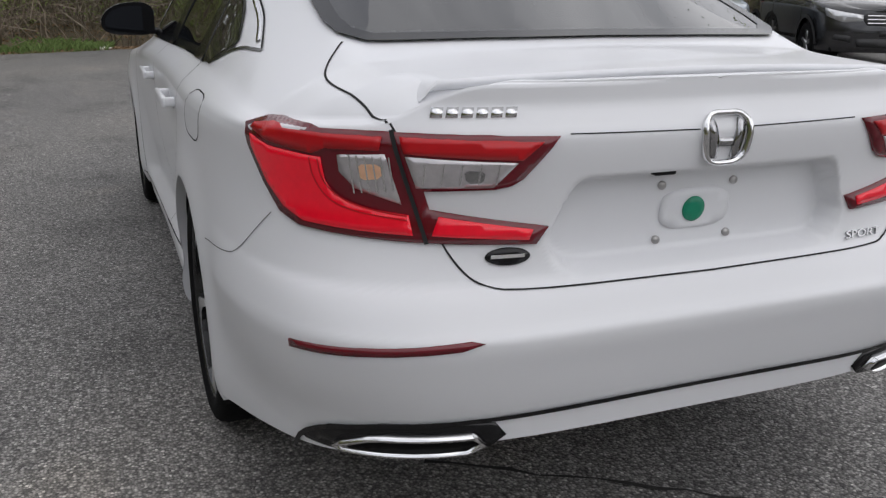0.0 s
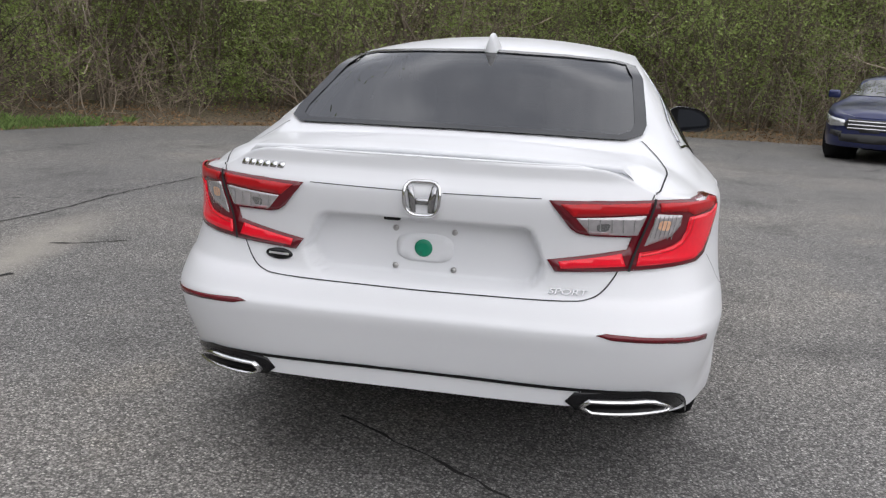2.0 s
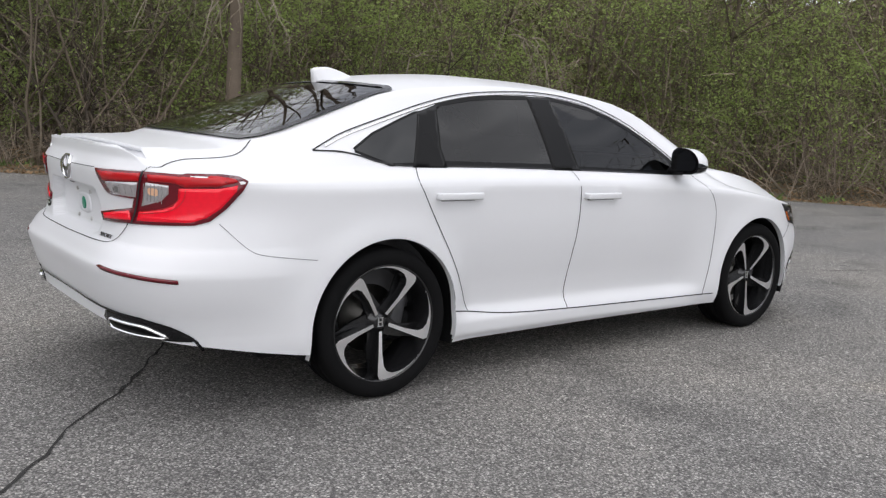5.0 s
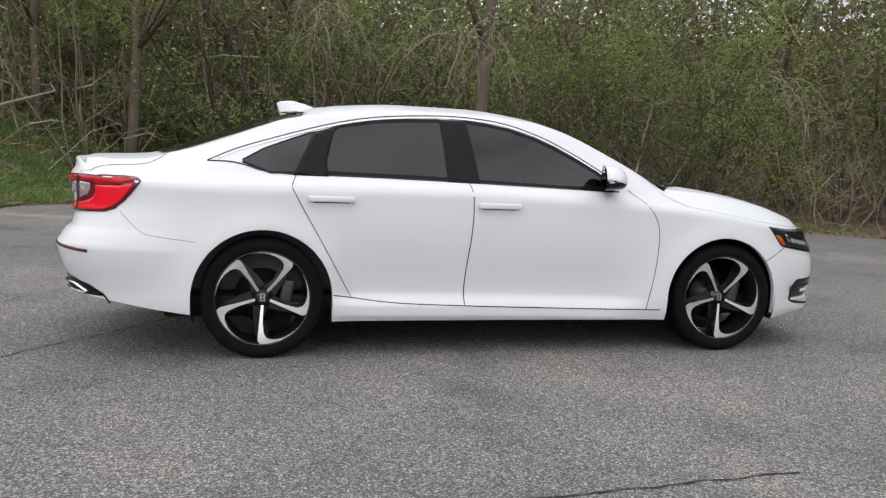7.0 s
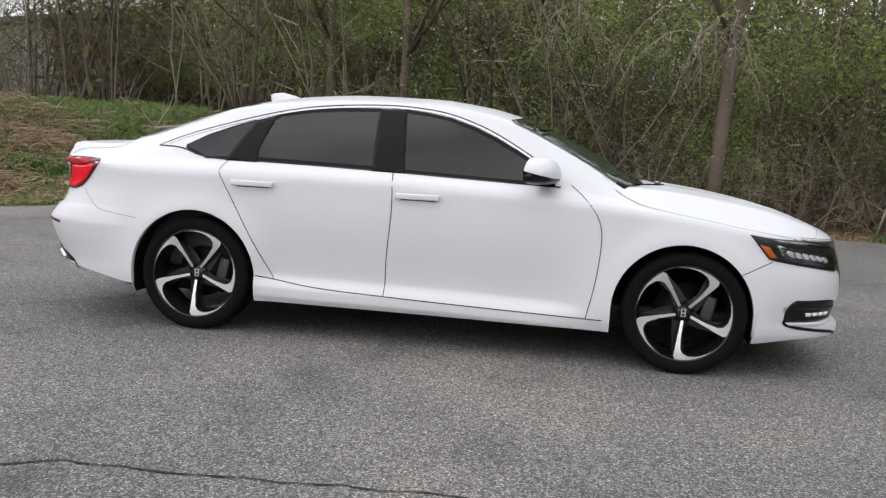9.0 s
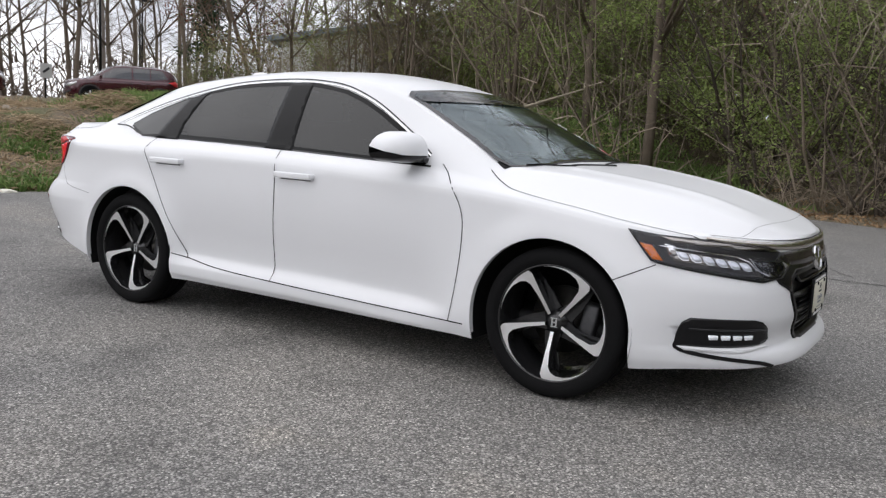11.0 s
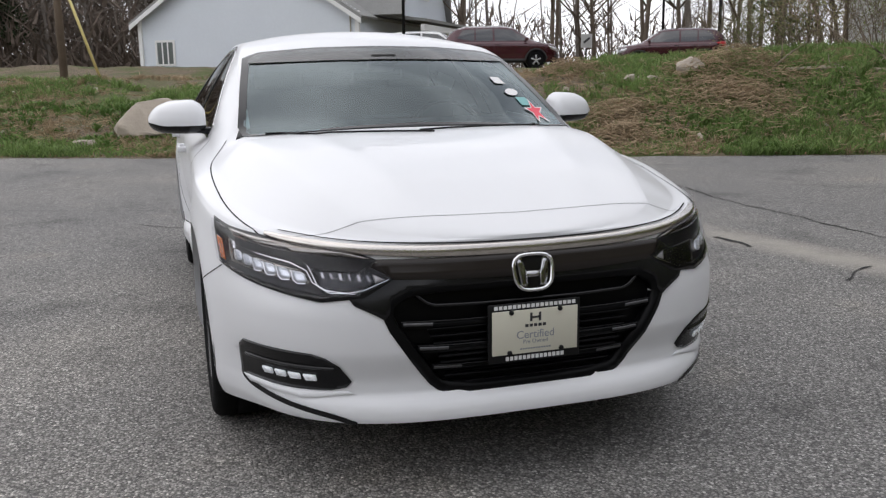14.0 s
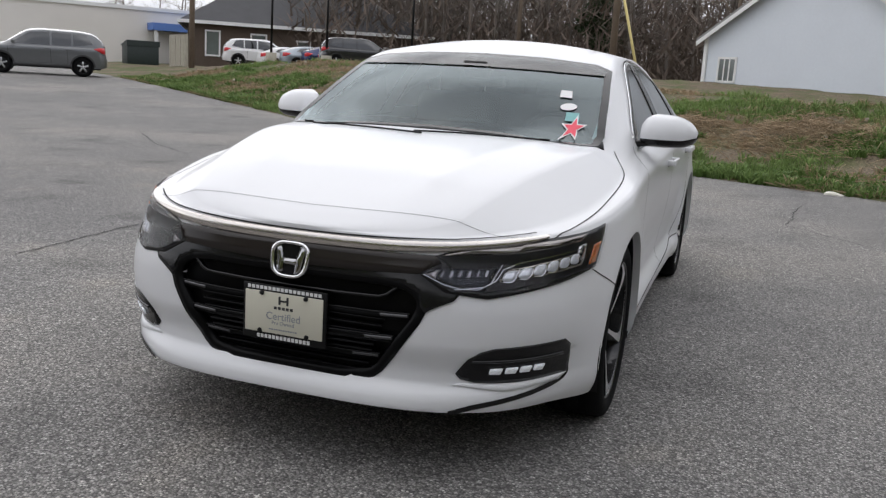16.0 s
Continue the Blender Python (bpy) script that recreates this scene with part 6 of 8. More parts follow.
REDBUD = material("dull_red_buds", (0.13, 0.045, 0.03), 0.8, island=0.6, spec=0.2)


def limb(out, tips, r, p, d, length, rad, level, kids, bend=0.25, up=0.15, seg=5):
    n = max(3, int(length / 0.28)) if level else max(5, int(length / 0.45))
    n = min(n, (7, 3, 2, 2)[level])
    pts, rr = [Vector(p)], [rad]
    d = Vector(d).normalized()
    for k in range(n):
        d = (d + Vector((r.gauss(0, bend), r.gauss(0, bend), r.gauss(0, bend) + up)) * 0.5).normalized()
        pts.append(pts[-1] + d * length / n)
        rr.append(rad * (1 - 0.75 * (k + 1) / n))
    v, f = tube(pts, rr, seg if level == 0 else 3)
    o = len(out[0])
    out[0].extend(v)
    out[1].extend([tuple(i + o for i in q) for q in f])
    if level >= len(kids):
        tips.extend(pts[1:])
        return
    for k in range(kids[level]):
        i = r.randint(max(1, int(n * (0.35 if level == 0 else 0.2))), n)
        side = Vector((r.gauss(0, 1), r.gauss(0, 1), r.uniform(-0.2, 0.7))).normalized()
        limb(out, tips, r, pts[i], (d * 0.5 + side).normalized(), length * r.uniform(0.3, 0.55), rr[i] * 0.6 + 0.002, level + 1, kids, bend, up, seg)


def leaf_cloud(r, tips, per, size, spread):
    """Small four-cornered leaves strewn round points."""
    q = np.random.RandomState(r.randrange(1 << 30))
    c = np.array([tuple(t) for t in tips], float).reshape(-1, 3)
    c = np.repeat(c, per, axis=0) if isinstance(per, int) else c[q.rand(len(c)) < per]
    n = len(c)
    c = c + q.normal(0, spread, (n, 3))
    a = q.normal(0, 1, (n, 3)) * (1, 1, 0.6)
    a /= np.linalg.norm(a, axis=1)[:, None]
    b = np.cross(a, q.normal(0, 1, (n, 3)) * (1, 1, 0) + (0, 0, 1.0))
    b /= np.linalg.norm(b, axis=1)[:, None] + 1e-9
    z = size * q.uniform(0.6, 1.3, (n, 1))
    v = np.stack([c - a * z, c + b * z * 0.45, c + a * z, c - b * z * 0.45], 1).reshape(-1, 3)
    return [tuple(p) for p in v.tolist()], [(k, k + 1, k + 2, k + 3) for k in range(0, 4 * n, 4)]


def plant(name, label, category, seed, stems, height, rad, spread, kids, per, size, cloud, leafmat, woodmat, lean=0.25, bend=0.25, up=0.15, group=""):
    r = random.Random(seed)
    out, tips = ([], []), []
    for s in range(stems):
        a = r.uniform(0, 6.283)
        q = spread * math.sqrt(r.random()) if stems > 1 else 0
        limb(out, tips, r, (q * math.cos(a), q * math.sin(a), -0.15), (r.gauss(0, lean) + 0.25 * math.cos(a) * (stems > 1), r.gauss(0, lean) + 0.25 * math.sin(a) * (stems > 1), 1),
             height * r.uniform(0.65, 1.05), rad * r.uniform(0.6, 1.1), 0, kids, bend, up, 5)
    root = thing(name, label, category, group)
    part("trunk", from_data(*out), woodmat, root)
    if per:
        v, f = leaf_cloud(r, tips, per, size, cloud)
        me = bpy.data.meshes.new("crown")
        me.from_pydata([tuple(q) for q in v], [], f)
        me.materials.append(leafmat)
        ob = new("crown", me)
        ob.parent = root
    return root


shrub_g, brush_g, tree_g = "shrubs at the wood's edge", "bare brush at the wood's edge", "trees of the wood"
leafy = [plant("shrub", "leafy green shrub with thin grey stems", "shrub", 11 + k, 9, 3.0 + 0.5 * k, 0.022, 0.55, (5, 4), 6, 0.04, 0.26, (LEAF, LEAFDARK, LEAF)[k], BARK, group=shrub_g) for k in range(3)]
brush = [plant("bare_brush", "tangle of bare brown twigs", "brush", 31 + k, 15, 2.3 + 0.4 * k, 0.014, 0.8, (5, 3), 0.12, 0.03, 0.1, LEAFDARK, TWIG, lean=0.5, bend=0.45, up=0.05, group=brush_g) for k in range(3)]
young = [plant("young_tree", "slender young tree with sparse spring leaves", "tree", 51 + k, 1 + k % 2, 7.0, 0.075, 0.3, (10, 5, 2), 4, 0.045, 0.28, (LEAF, LEAFDARK, LEAF)[k], BARK, lean=0.12, bend=0.16, up=0.2, group=tree_g) for k in range(3)]
saplings = [plant("sapling", "clump of thin pale saplings with few leaves", "tree", 91 + k, 4 + k, 5.6, 0.032, 0.5, (6, 4), (1, 0.4, 1)[k], 0.045, 0.18, (LEAF, LEAFDARK, LEAF)[k], PALEBARK, lean=0.16, bend=0.22, up=0.18, group=tree_g) for k in range(3)]
bare = [plant("bare_tree", "tall bare tree with fine branches", "tree", 71 + k, 1, 11.0 + k, 0.15, 0.2, (14, 7, 3), 1, 0.045, 0.25, (LEAF, REDBUD, TWIG)[k], BARK, lean=0.06, bend=0.16, up=0.2, group="bare trees on the skyline") for k in range(3)]


def scatter(base, x, y, scale, turn, tilt=0.0):
    ob = copy_thing(base, pose(x, y, land(x, y), tilt, 0, turn) @ Matrix.Scale(scale, 4))
    ob.matrix_basis = pose(x, y, land(x, y), tilt, 0, turn) @ Matrix.Scale(scale, 4)
    return ob


def outside(line, s, d):
    for a, b in zip(line, line[1:]):
        n = math.dist(a, b)
        if s <= n:
            break
        s -= n
    u = min(1.0, s / n)
    nx, ny = -(b[1] - a[1]) / n, (b[0] - a[0]) / n
    return a[0] + (b[0] - a[0]) * u + nx * d, a[1] + (b[1] - a[1]) * u + ny * d


rw = random.Random(8)
wood_len = sum(math.dist(a, b) for a, b in zip(EDGE, EDGE[1:]))


LOT_REACH = {}


def deep(s, d):
    """A place d metres into the wood, along a line from the middle of the lot."""
    k = round(336 * s / wood_len)
    a = radians(119 - k / 2)
    if k not in LOT_REACH:
        r = 8.0
        while poly_depth(LOT, 2 + r * math.cos(a), -2 + r * math.sin(a)) > 0:
            r += 0.3
        LOT_REACH[k] = r
    a, r = radians(119 - 168 * s / wood_len), LOT_REACH[k] + 1.1 * d
    return 2 + r * math.cos(a), -2 + r * math.sin(a)


def row_of(kinds, gap, d0, d1, s0, s1, smin, smax):
    s = s0
    while s < s1:
        x, y = (outside(EDGE, s, rw.uniform(d0, d1)) if d1 < 4.3 else deep(s, rw.uniform(d0, d1)))
        scatter(rw.choice(kinds), x, y, rw.uniform(smin, smax), rw.uniform(0, 360), rw.uniform(-8, 8))
        s += gap * rw.uniform(0.6, 1.4)


row_of(leafy + brush + brush, 1.1, 1.0, 2.2, 5.0, 19, 0.55, 0.95)
row_of(brush + leafy, 1.0, 1.0, 2.4, 19, wood_len, 0.7, 1.15)
row_of(leafy, 1.2, 2.4, 4.2, 4.5, 20, 0.85, 1.3)
row_of(brush + leafy[:2], 1.2, 2.4, 4.4, 20, wood_len, 0.9, 1.4)
row_of(leafy + leafy + young, 1.4, 4.4, 7.0, 0.0, wood_len, 0.85, 1.2)
row_of(young, 3.6, 2.5, 6.5, 0.0, wood_len, 0.8, 1.2)
row_of(saplings, 2.6, 1.6, 4.2, 5.0, wood_len, 0.7, 1.25)
row_of(saplings, 2.8, 4.4, 7.5, 0.0, wood_len, 0.9, 1.4)
row_of(leafy + young + bare[:1], 1.8, 7.5, 12.0, 0.0, wood_len, 0.9, 1.3)
row_of(bare, 6.5, 9.0, 18.0, 0.0, wood_len, 0.9, 1.3)
# the thicket that runs on behind the bank
for k in range(46):
    t = rw.random()
    x, y = -5.0 - 15 * t + rw.uniform(-1.0, 1.0), 15.6 + 11.5 * t + rw.uniform(0, 6) * (1 + t)
    scatter(rw.choice(leafy + leafy + young + saplings[:1] + brush), x, y, rw.uniform(0.7, 1.15), rw.uniform(0, 360), rw.uniform(-10, 10))
# budding shrubs, a dark pine and a red maple beyond the crest of the bank
OLIVEBUD = material("olive_brown_buds", (0.18, 0.165, 0.08), 0.8, island=0.9, vary=0.5, scale=0.5, spec=0.1, through_light=0.3)
NEEDLES = material("dark_pine_needles", (0.030, 0.042, 0.022), 0.8, island=0.6, vary=0.4, scale=0.8, spec=0.15)
far_g = "budding growth beyond the bank"
budding = [plant("budding_shrub", "brown shrub coming into olive-brown bud beyond the bank", "shrub", 151 + k, 9, 4.2, 0.03, 0.9, (6, 4), 4, 0.05, 0.30, (OLIVEBUD, FARLEAF)[k], TWIG, lean=0.3, bend=0.25, up=0.1, group=far_g) for k in range(2)]
pine = plant("pine_tree", "dark green pine on the skyline", "tree", 161, 1, 7.6, 0.14, 0.2, (18, 8, 2), 7, 0.07, 0.3, NEEDLES, DARKBARK, lean=0.02, bend=0.1, up=0.02, group=far_g)
maple = plant("maple_tree", "small maple with dull red spring leaves", "tree", 163, 3, 5.2, 0.06, 0.4, (8, 5, 2), 5, 0.055, 0.3, REDBUD, BARK, lean=0.2, bend=0.2, up=0.1, group=far_g)
pine.matrix_basis = pose(-31.4, 31.0, land(-31.4, 31.0), 0, 0, 0)
maple.matrix_basis = pose(-26.2, 25.6, land(-26.2, 25.6), 0, 0, 0)
spots = ((-20.0, 23.0, 1.0), (-19.0, 24.4, 1.05), (-17.6, 24.2, 1.1), (-18.2, 26.6, 1.25), (-16.0, 25.4, 1.2), (-14.8, 24.0, 1.1), (-23.2, 22.6, 0.75), (-33.6, 27.4, 0.75), (-35.0, 27.0, 0.7), (-36.4, 25.4, 0.55), (-24.6, 24.4, 0.9))
for k, (x, y, q) in enumerate(spots):
    if k < 2:
        budding[k].matrix_basis = pose(x, y, land(x, y), 0, 0, 40 * k) @ Matrix.Scale(q, 4)
    else:
        scatter(budding[k % 2], x, y, q, 77 * k)
# many-stemmed trees that arch over the verge
for k, (x, y, q) in enumerate(((-1.0, 14.0, 1.0), (1.1, 12.4, 0.85), (7.4, 10.2, 0.7))):
    ob = plant("arching_tree", "many-stemmed small tree with dark arching stems and fresh leaves", "tree", 131 + k, 11, 4.6, 0.05, 0.35, (6, 4), 3, 0.042, 0.22, LEAF, DARKBARK, lean=0.42, bend=0.2, up=0.12, group=tree_g)
    ob.matrix_basis = pose(x, y, land(x, y), 0, 0, 70 * k) @ Matrix.Scale(q, 4)
# near trees with thick trunks
for x, y, k, s, a in ((3.0, 10.3, 0, 1.0, 40), (4.9, 12.9, 1, 0.9, 200), (-5.6, 15.4, 2, 0.8, 300), (-0.4, 15.0, 1, 0.7, 20), (-3.6, 14.2, 2, 1.0, 120), (1.5, 15.6, 1, 0.9, 10), (10.4, 11.6, 0, 0.8, 75)):
    scatter(bare[k], x, y, s, a)
for x, y, k, q, a in ((-6.4, 15.2, 0, 1.0, 10), (-4.3, 14.3, 1, 1.0, 90), (-3.9, 14.9, 2, 1.0, 200), (-2.0, 14.4, 0, 1.1, 300), (-7.9, 16.0, 1, 1.1, 50), (-9.4, 17.4, 2, 1.2, 150), (-11, 18.5, 0, 1.2, 250)):
    scatter(saplings[k], x, y, q, a)
for k in range(26):
    x, y = rw.uniform(-25, -13), rw.uniform(0, 1)
    y = 24.5 - 0.55 * (x + 19) + rw.uniform(-3.5, 2.5)
    scatter(rw.choice(young + saplings + brush + leafy[:1]), x, y, rw.uniform(0.8, 1.25), rw.uniform(0, 360))
for x, y, q in ((-24.5, 20.2, 0.75), (-25.5, 22.0, 0.8), (-23.6, 21.6, 0.7)):
    scatter(leafy[1], x, y, q, 60 * x)
# skyline beyond the bank
for k in range(26):
    a = radians(rw.uniform(138, 205))
    d = rw.uniform(46, 85)
    x, y = 4 + d * math.cos(a), d * math.sin(a)
    if -62 < x < -40 and -44 < y < -18:
        continue
    scatter(rw.choice(bare), x, y, rw.uniform(0.9, 1.35), rw.uniform(0, 360))
for x, y, s in ((-38, 24, 1.0), (-36, 20, 0.8), (-33, 27, 0.9), (-41, 30, 1.1), (-45, 16, 0.9), (-27, 24, 0.8), (-30, 33, 1.0), (-24, 28, 0.9), (-47, 23, 1.0), (-22, 23, 0.7)):
    scatter(rw.choice(bare), x, y, s, rw.uniform(0, 360))


def pine(seed, h):
    r = random.Random(seed)
    out = tube([(0, 0, -0.2), (0.1, 0, h * 0.5), (0, 0.1, h)], [0.2, 0.13, 0.02], 7)
    tips = []
    for k in range(60):
        z = h * r.uniform(0.25, 0.98)
        a, q = r.uniform(0, 6.283), (1 - z / h) * h * 0.28 + 0.4
        for j in range(12):
            tips.append((q * j / 12 * math.cos(a), q * j / 12 * math.sin(a), z + 0.1 * j / 12))
    root = thing("pine_tree", "dark green pine with a ragged crown", "tree", "pines on the skyline")
    part("trunk", from_data(*out), BARK, root)
    v, f = leaf_cloud(r, tips, 6, 0.16, 0.22)
    part("crown", from_data(v, f), NEEDLE, root, smooth=False)
    return root


pines = [pine(3, 10.0), pine(4, 8.0)]
for x, y, s in ((-36, 31, 0.8), (-58, -10, 1.0)):
    scatter(rw.choice(pines), x, y, s, rw.uniform(0, 360))

# the depth of the wood: thin trunks and leaves that nobody could count
out, tips = ([], []), []
for k in range(420):
    s, d = rw.uniform(0, wood_len), rw.uniform(5, 20)
    x, y = deep(s, d)
    z, h = land(x, y), rw.uniform(5, 10)
    v, f = tube([(x, y, z - 0.1), (x + rw.gauss(0, 0.25), y + rw.gauss(0, 0.25), z + h / 2), (x + rw.gauss(0, 0.5), y + rw.gauss(0, 0.5), z + h)], [rw.uniform(0.03, 0.09), 0.04, 0.01], 4)
    o = len(out[0])
    out[0].extend(v)
    out[1].extend([tuple(i + o for i in q) for q in f])
    for _ in range(60):
        tips.append((x + rw.gauss(0, 1.0), y + rw.gauss(0, 1.0), z + rw.uniform(0, 7.0)))
tagged(link_mesh("far_woods", from_data(*out), BARK), "dense thin trunks in the depth of the wood", "woods", kind="stuff")
v, f = leaf_cloud(rw, tips, 2, 0.13, 0.35)
back = []
for k in range(13000):
    x, y = deep(rw.uniform(-2, wood_len), rw.uniform(15, 26))
    back.append((x, y, land(x, y) + 10.5 * rw.random() ** 1.15))
for k in range(5200):
    t = rw.random()
    x, y = 1.5 - 20 * t + rw.uniform(-1.5, 1.5), 20 + 15 * t + rw.uniform(0, 6)
    back.append((x, y, land(x, y) + 8 * rw.random() ** 1.3))
v2, f2 = leaf_cloud(rw, back, 4, 0.26, 0.5)
f += [tuple(i + len(v) for i in q) for q in f2]
v += v2
tagged(link_mesh("far_foliage", from_data(v, f), FARLEAF, False), "dull undergrowth in the depth of the wood", "woods", kind="stuff")


# the middle of the wood: small leaves on twigs among the near trunks
tips = []
while len(tips) < 64000:
    x, y = deep(rw.uniform(0, wood_len), 1.2 + 8.0 * rw.random() ** 1.5)
    z = land(x, y) + 0.35 + 5.2 * rw.random() ** 1.25
    if noise.noise((x * 0.5, y * 0.5, z * 0.7)) + 0.4 * noise.noise((x * 1.3, y * 1.3, z * 1.6)) < 0.10:
        continue
    q = rw.uniform(0.12, 0.42)
    flat = rw.uniform(0.3, 0.7)
    for _ in range(int(90 * q) + 8):
        tips.append((x + rw.gauss(0, q), y + rw.gauss(0, q), z + rw.gauss(0, flat * q)))
while len(tips) < 114000:
    t = rw.random()
    x, y = -3.0 - 16 * t + rw.uniform(-1.5, 1.5), 15.2 + 11 * t + rw.uniform(0, 7)
    z = land(x, y) + 1.0 + 5.5 * rw.random()
    if noise.noise((x * 0.5, y * 0.5, z * 0.7)) + 0.4 * noise.noise((x * 1.3, y * 1.3, z * 1.6)) < 0.05:
        continue
    q = rw.uniform(0.15, 0.5)
    for _ in range(int(80 * q) + 8):
        tips.append((x + rw.gauss(0, q), y + rw.gauss(0, q), z + rw.gauss(0, 0.5 * q)))
while len(tips) < 146000:
    x, y = rw.uniform(-8, 11), rw.uniform(15.0, 20.0)
    z = land(x, y) + 2.6 + 5.6 * rw.random()
    if noise.noise((x * 0.6, y * 0.6, z * 0.8)) + 0.4 * noise.noise((x * 1.5, y * 1.5, z * 1.8)) < 0.0:
        continue
    q = rw.uniform(0.12, 0.4)
    for _ in range(int(100 * q) + 8):
        tips.append((x + rw.gauss(0, q), y + rw.gauss(0, q), z + rw.gauss(0, 0.45 * q)))
rw.shuffle(tips)
v, f = leaf_cloud(rw, tips[: len(tips) * 4 // 5], 3, 0.035, 0.08)
tagged(link_mesh("wood_foliage", from_data(v, f), LEAF, False), "sprays of small spring leaves among the trunks", "foliage", kind="stuff")
v, f = leaf_cloud(rw, tips[len(tips) * 4 // 5:], 3, 0.035, 0.08)
tagged(link_mesh("wood_foliage", from_data(v, f), LEAFDARK, False), "dull leaves and seed heads among the trunks", "foliage", kind="stuff")
verts, faces = [], []
for k in range(4500):
    x, y = deep(rw.uniform(0, wood_len), rw.uniform(1.0, 9))
    p = Vector((x, y, land(x, y) + 4.5 * rw.random() ** 1.3))
    q = Vector((rw.gauss(0, 0.5), rw.gauss(0, 0.5), rw.gauss(0.35, 0.45))) * rw.uniform(0.6, 1.5)
    w = q.cross(Vector((rw.gauss(0, 1), rw.gauss(0, 1), 0.3))).normalized() * rw.uniform(0.006, 0.014)
    m, o = p + q * 0.55 + Vector((0, 0, rw.gauss(0, 0.12))), len(verts)
    verts += [p - w, p + w, m + w * 0.7, m - w * 0.7, p + q]
    faces += [(o, o + 1, o + 2, o + 3), (o + 3, o + 2, o + 4)]
tagged(link_mesh("wood_twigs", from_data(verts, faces), TWIG, False), "tangled bare twigs and vines of the wood", "twigs", kind="stuff")

# bare woods in the distance beyond the buildings
verts, faces = [], []
def sliver(p, q, w):
    o = len(verts)
    side = q.cross(Vector((0.3, 1, 0.1))).normalized() * w
    verts.extend([p - side, p + side, p + q])
    faces.append((o, o + 1, o + 2))


for k in range(640):
    a, d = (rw.uniform(168, 207) if k % 2 else rw.uniform(122, 340)), rw.uniform(60, 100)
    a, d = radians(a), (d if a < 207 else d + 32)
    x, y = 4 + d * math.cos(a), d * math.sin(a)
    z, h = land(x, y), rw.uniform(8, 15)
    r0 = rw.uniform(0.07, 0.17)
    vv, ff = tube([(x, y, z - 0.2), (x + rw.gauss(0, 0.3), y + rw.gauss(0, 0.3), z + h * 0.5), (x + rw.gauss(0, 0.6), y + rw.gauss(0, 0.6), z + h)], [r0, r0 * 0.7, 0.03], 3)
    faces += [tuple(i + len(verts) for i in q) for q in ff]
    verts += vv
    for _ in range(22):
        t = rw.uniform(0.18, 0.95)
        p = Vector((x, y, z + h * t))
        q = Vector((rw.gauss(0, 0.8), rw.gauss(0, 0.8), rw.uniform(0.25, 0.9))) * h * 0.26 * (1.15 - t)
        sliver(p, q, r0 * 0.25 * (1.1 - t) + 0.010)
        for _ in range(19):
            u = rw.uniform(0.25, 1.0)
            sliver(p + q * u, (q.normalized() * 0.5 + Vector((rw.gauss(0, 0.5), rw.gauss(0, 0.5), rw.uniform(0, 0.8)))) * rw.uniform(0.5, 1.3), rw.uniform(0.006, 0.012))
v2, f2 = [], []
for k in range(52000):
    a, d = (rw.uniform(168, 209) if k % 2 else rw.uniform(122, 340)), rw.uniform(58, 92)
    a, d = radians(a), (d if a < 209 else d + 36)
    x, y = 4 + d * math.cos(a), d * math.sin(a)
    p = Vector((x, y, land(x, y) + (7.5 if k % 2 else 4.0) * rw.random() ** 1.8 - 0.3))
    q = Vector((rw.gauss(0, 0.8), rw.gauss(0, 0.8), 1.0)) * rw.uniform(0.5, 1.6)
    w = Vector((rw.gauss(0, 1), rw.gauss(0, 1), 0)).normalized() * rw.uniform(0.03, 0.11)
    v2 += [p - w, p + w, p + q]
    f2.append((3 * k, 3 * k + 1, 3 * k + 2))
HAZEBRUSH = material("hazy_brown_brush", (0.125, 0.10, 0.083), 0.95, vary=0.4, scale=0.15, island=0.6, spec=0.1)
tagged(link_mesh("distant_brush", from_data(v2, f2), HAZEBRUSH, False), "brown brush at the foot of the distant woods", "woods", kind="stuff")
HAZEBARK = material("hazy_grey_bark", (0.16, 0.14, 0.125), 0.95, vary=0.3, scale=0.2, island=0.4, spec=0.1)
tagged(link_mesh("distant_woods", from_data(verts, faces), HAZEBARK, False), "bare brown woods in the distance", "woods", kind="stuff")


# dead limbs and logs
def dead_limb(name, label, pts, rad, seed, kids=3, mat=DEADWOOD):
    r = random.Random(seed)
    out, tips = ([], []), []
    P = [Vector(p) for p in pts]
    v, f = tube(P, [rad * (1 - 0.6 * k / (len(P) - 1)) for k in range(len(P))], 7)
    out[0].extend(v)
    out[1].extend(f)
    for _ in range(kids):
        q = r.choice(P[1:])
        limb(out, tips, r, q, (r.gauss(0, 1), r.gauss(0, 1), r.uniform(-0.1, 0.8)), r.uniform(0.6, 1.4), rad * 0.4, 1, (0, 3), 0.35, 0.0)
    return tagged(link_mesh(name, from_data(*out), mat), label, "log")


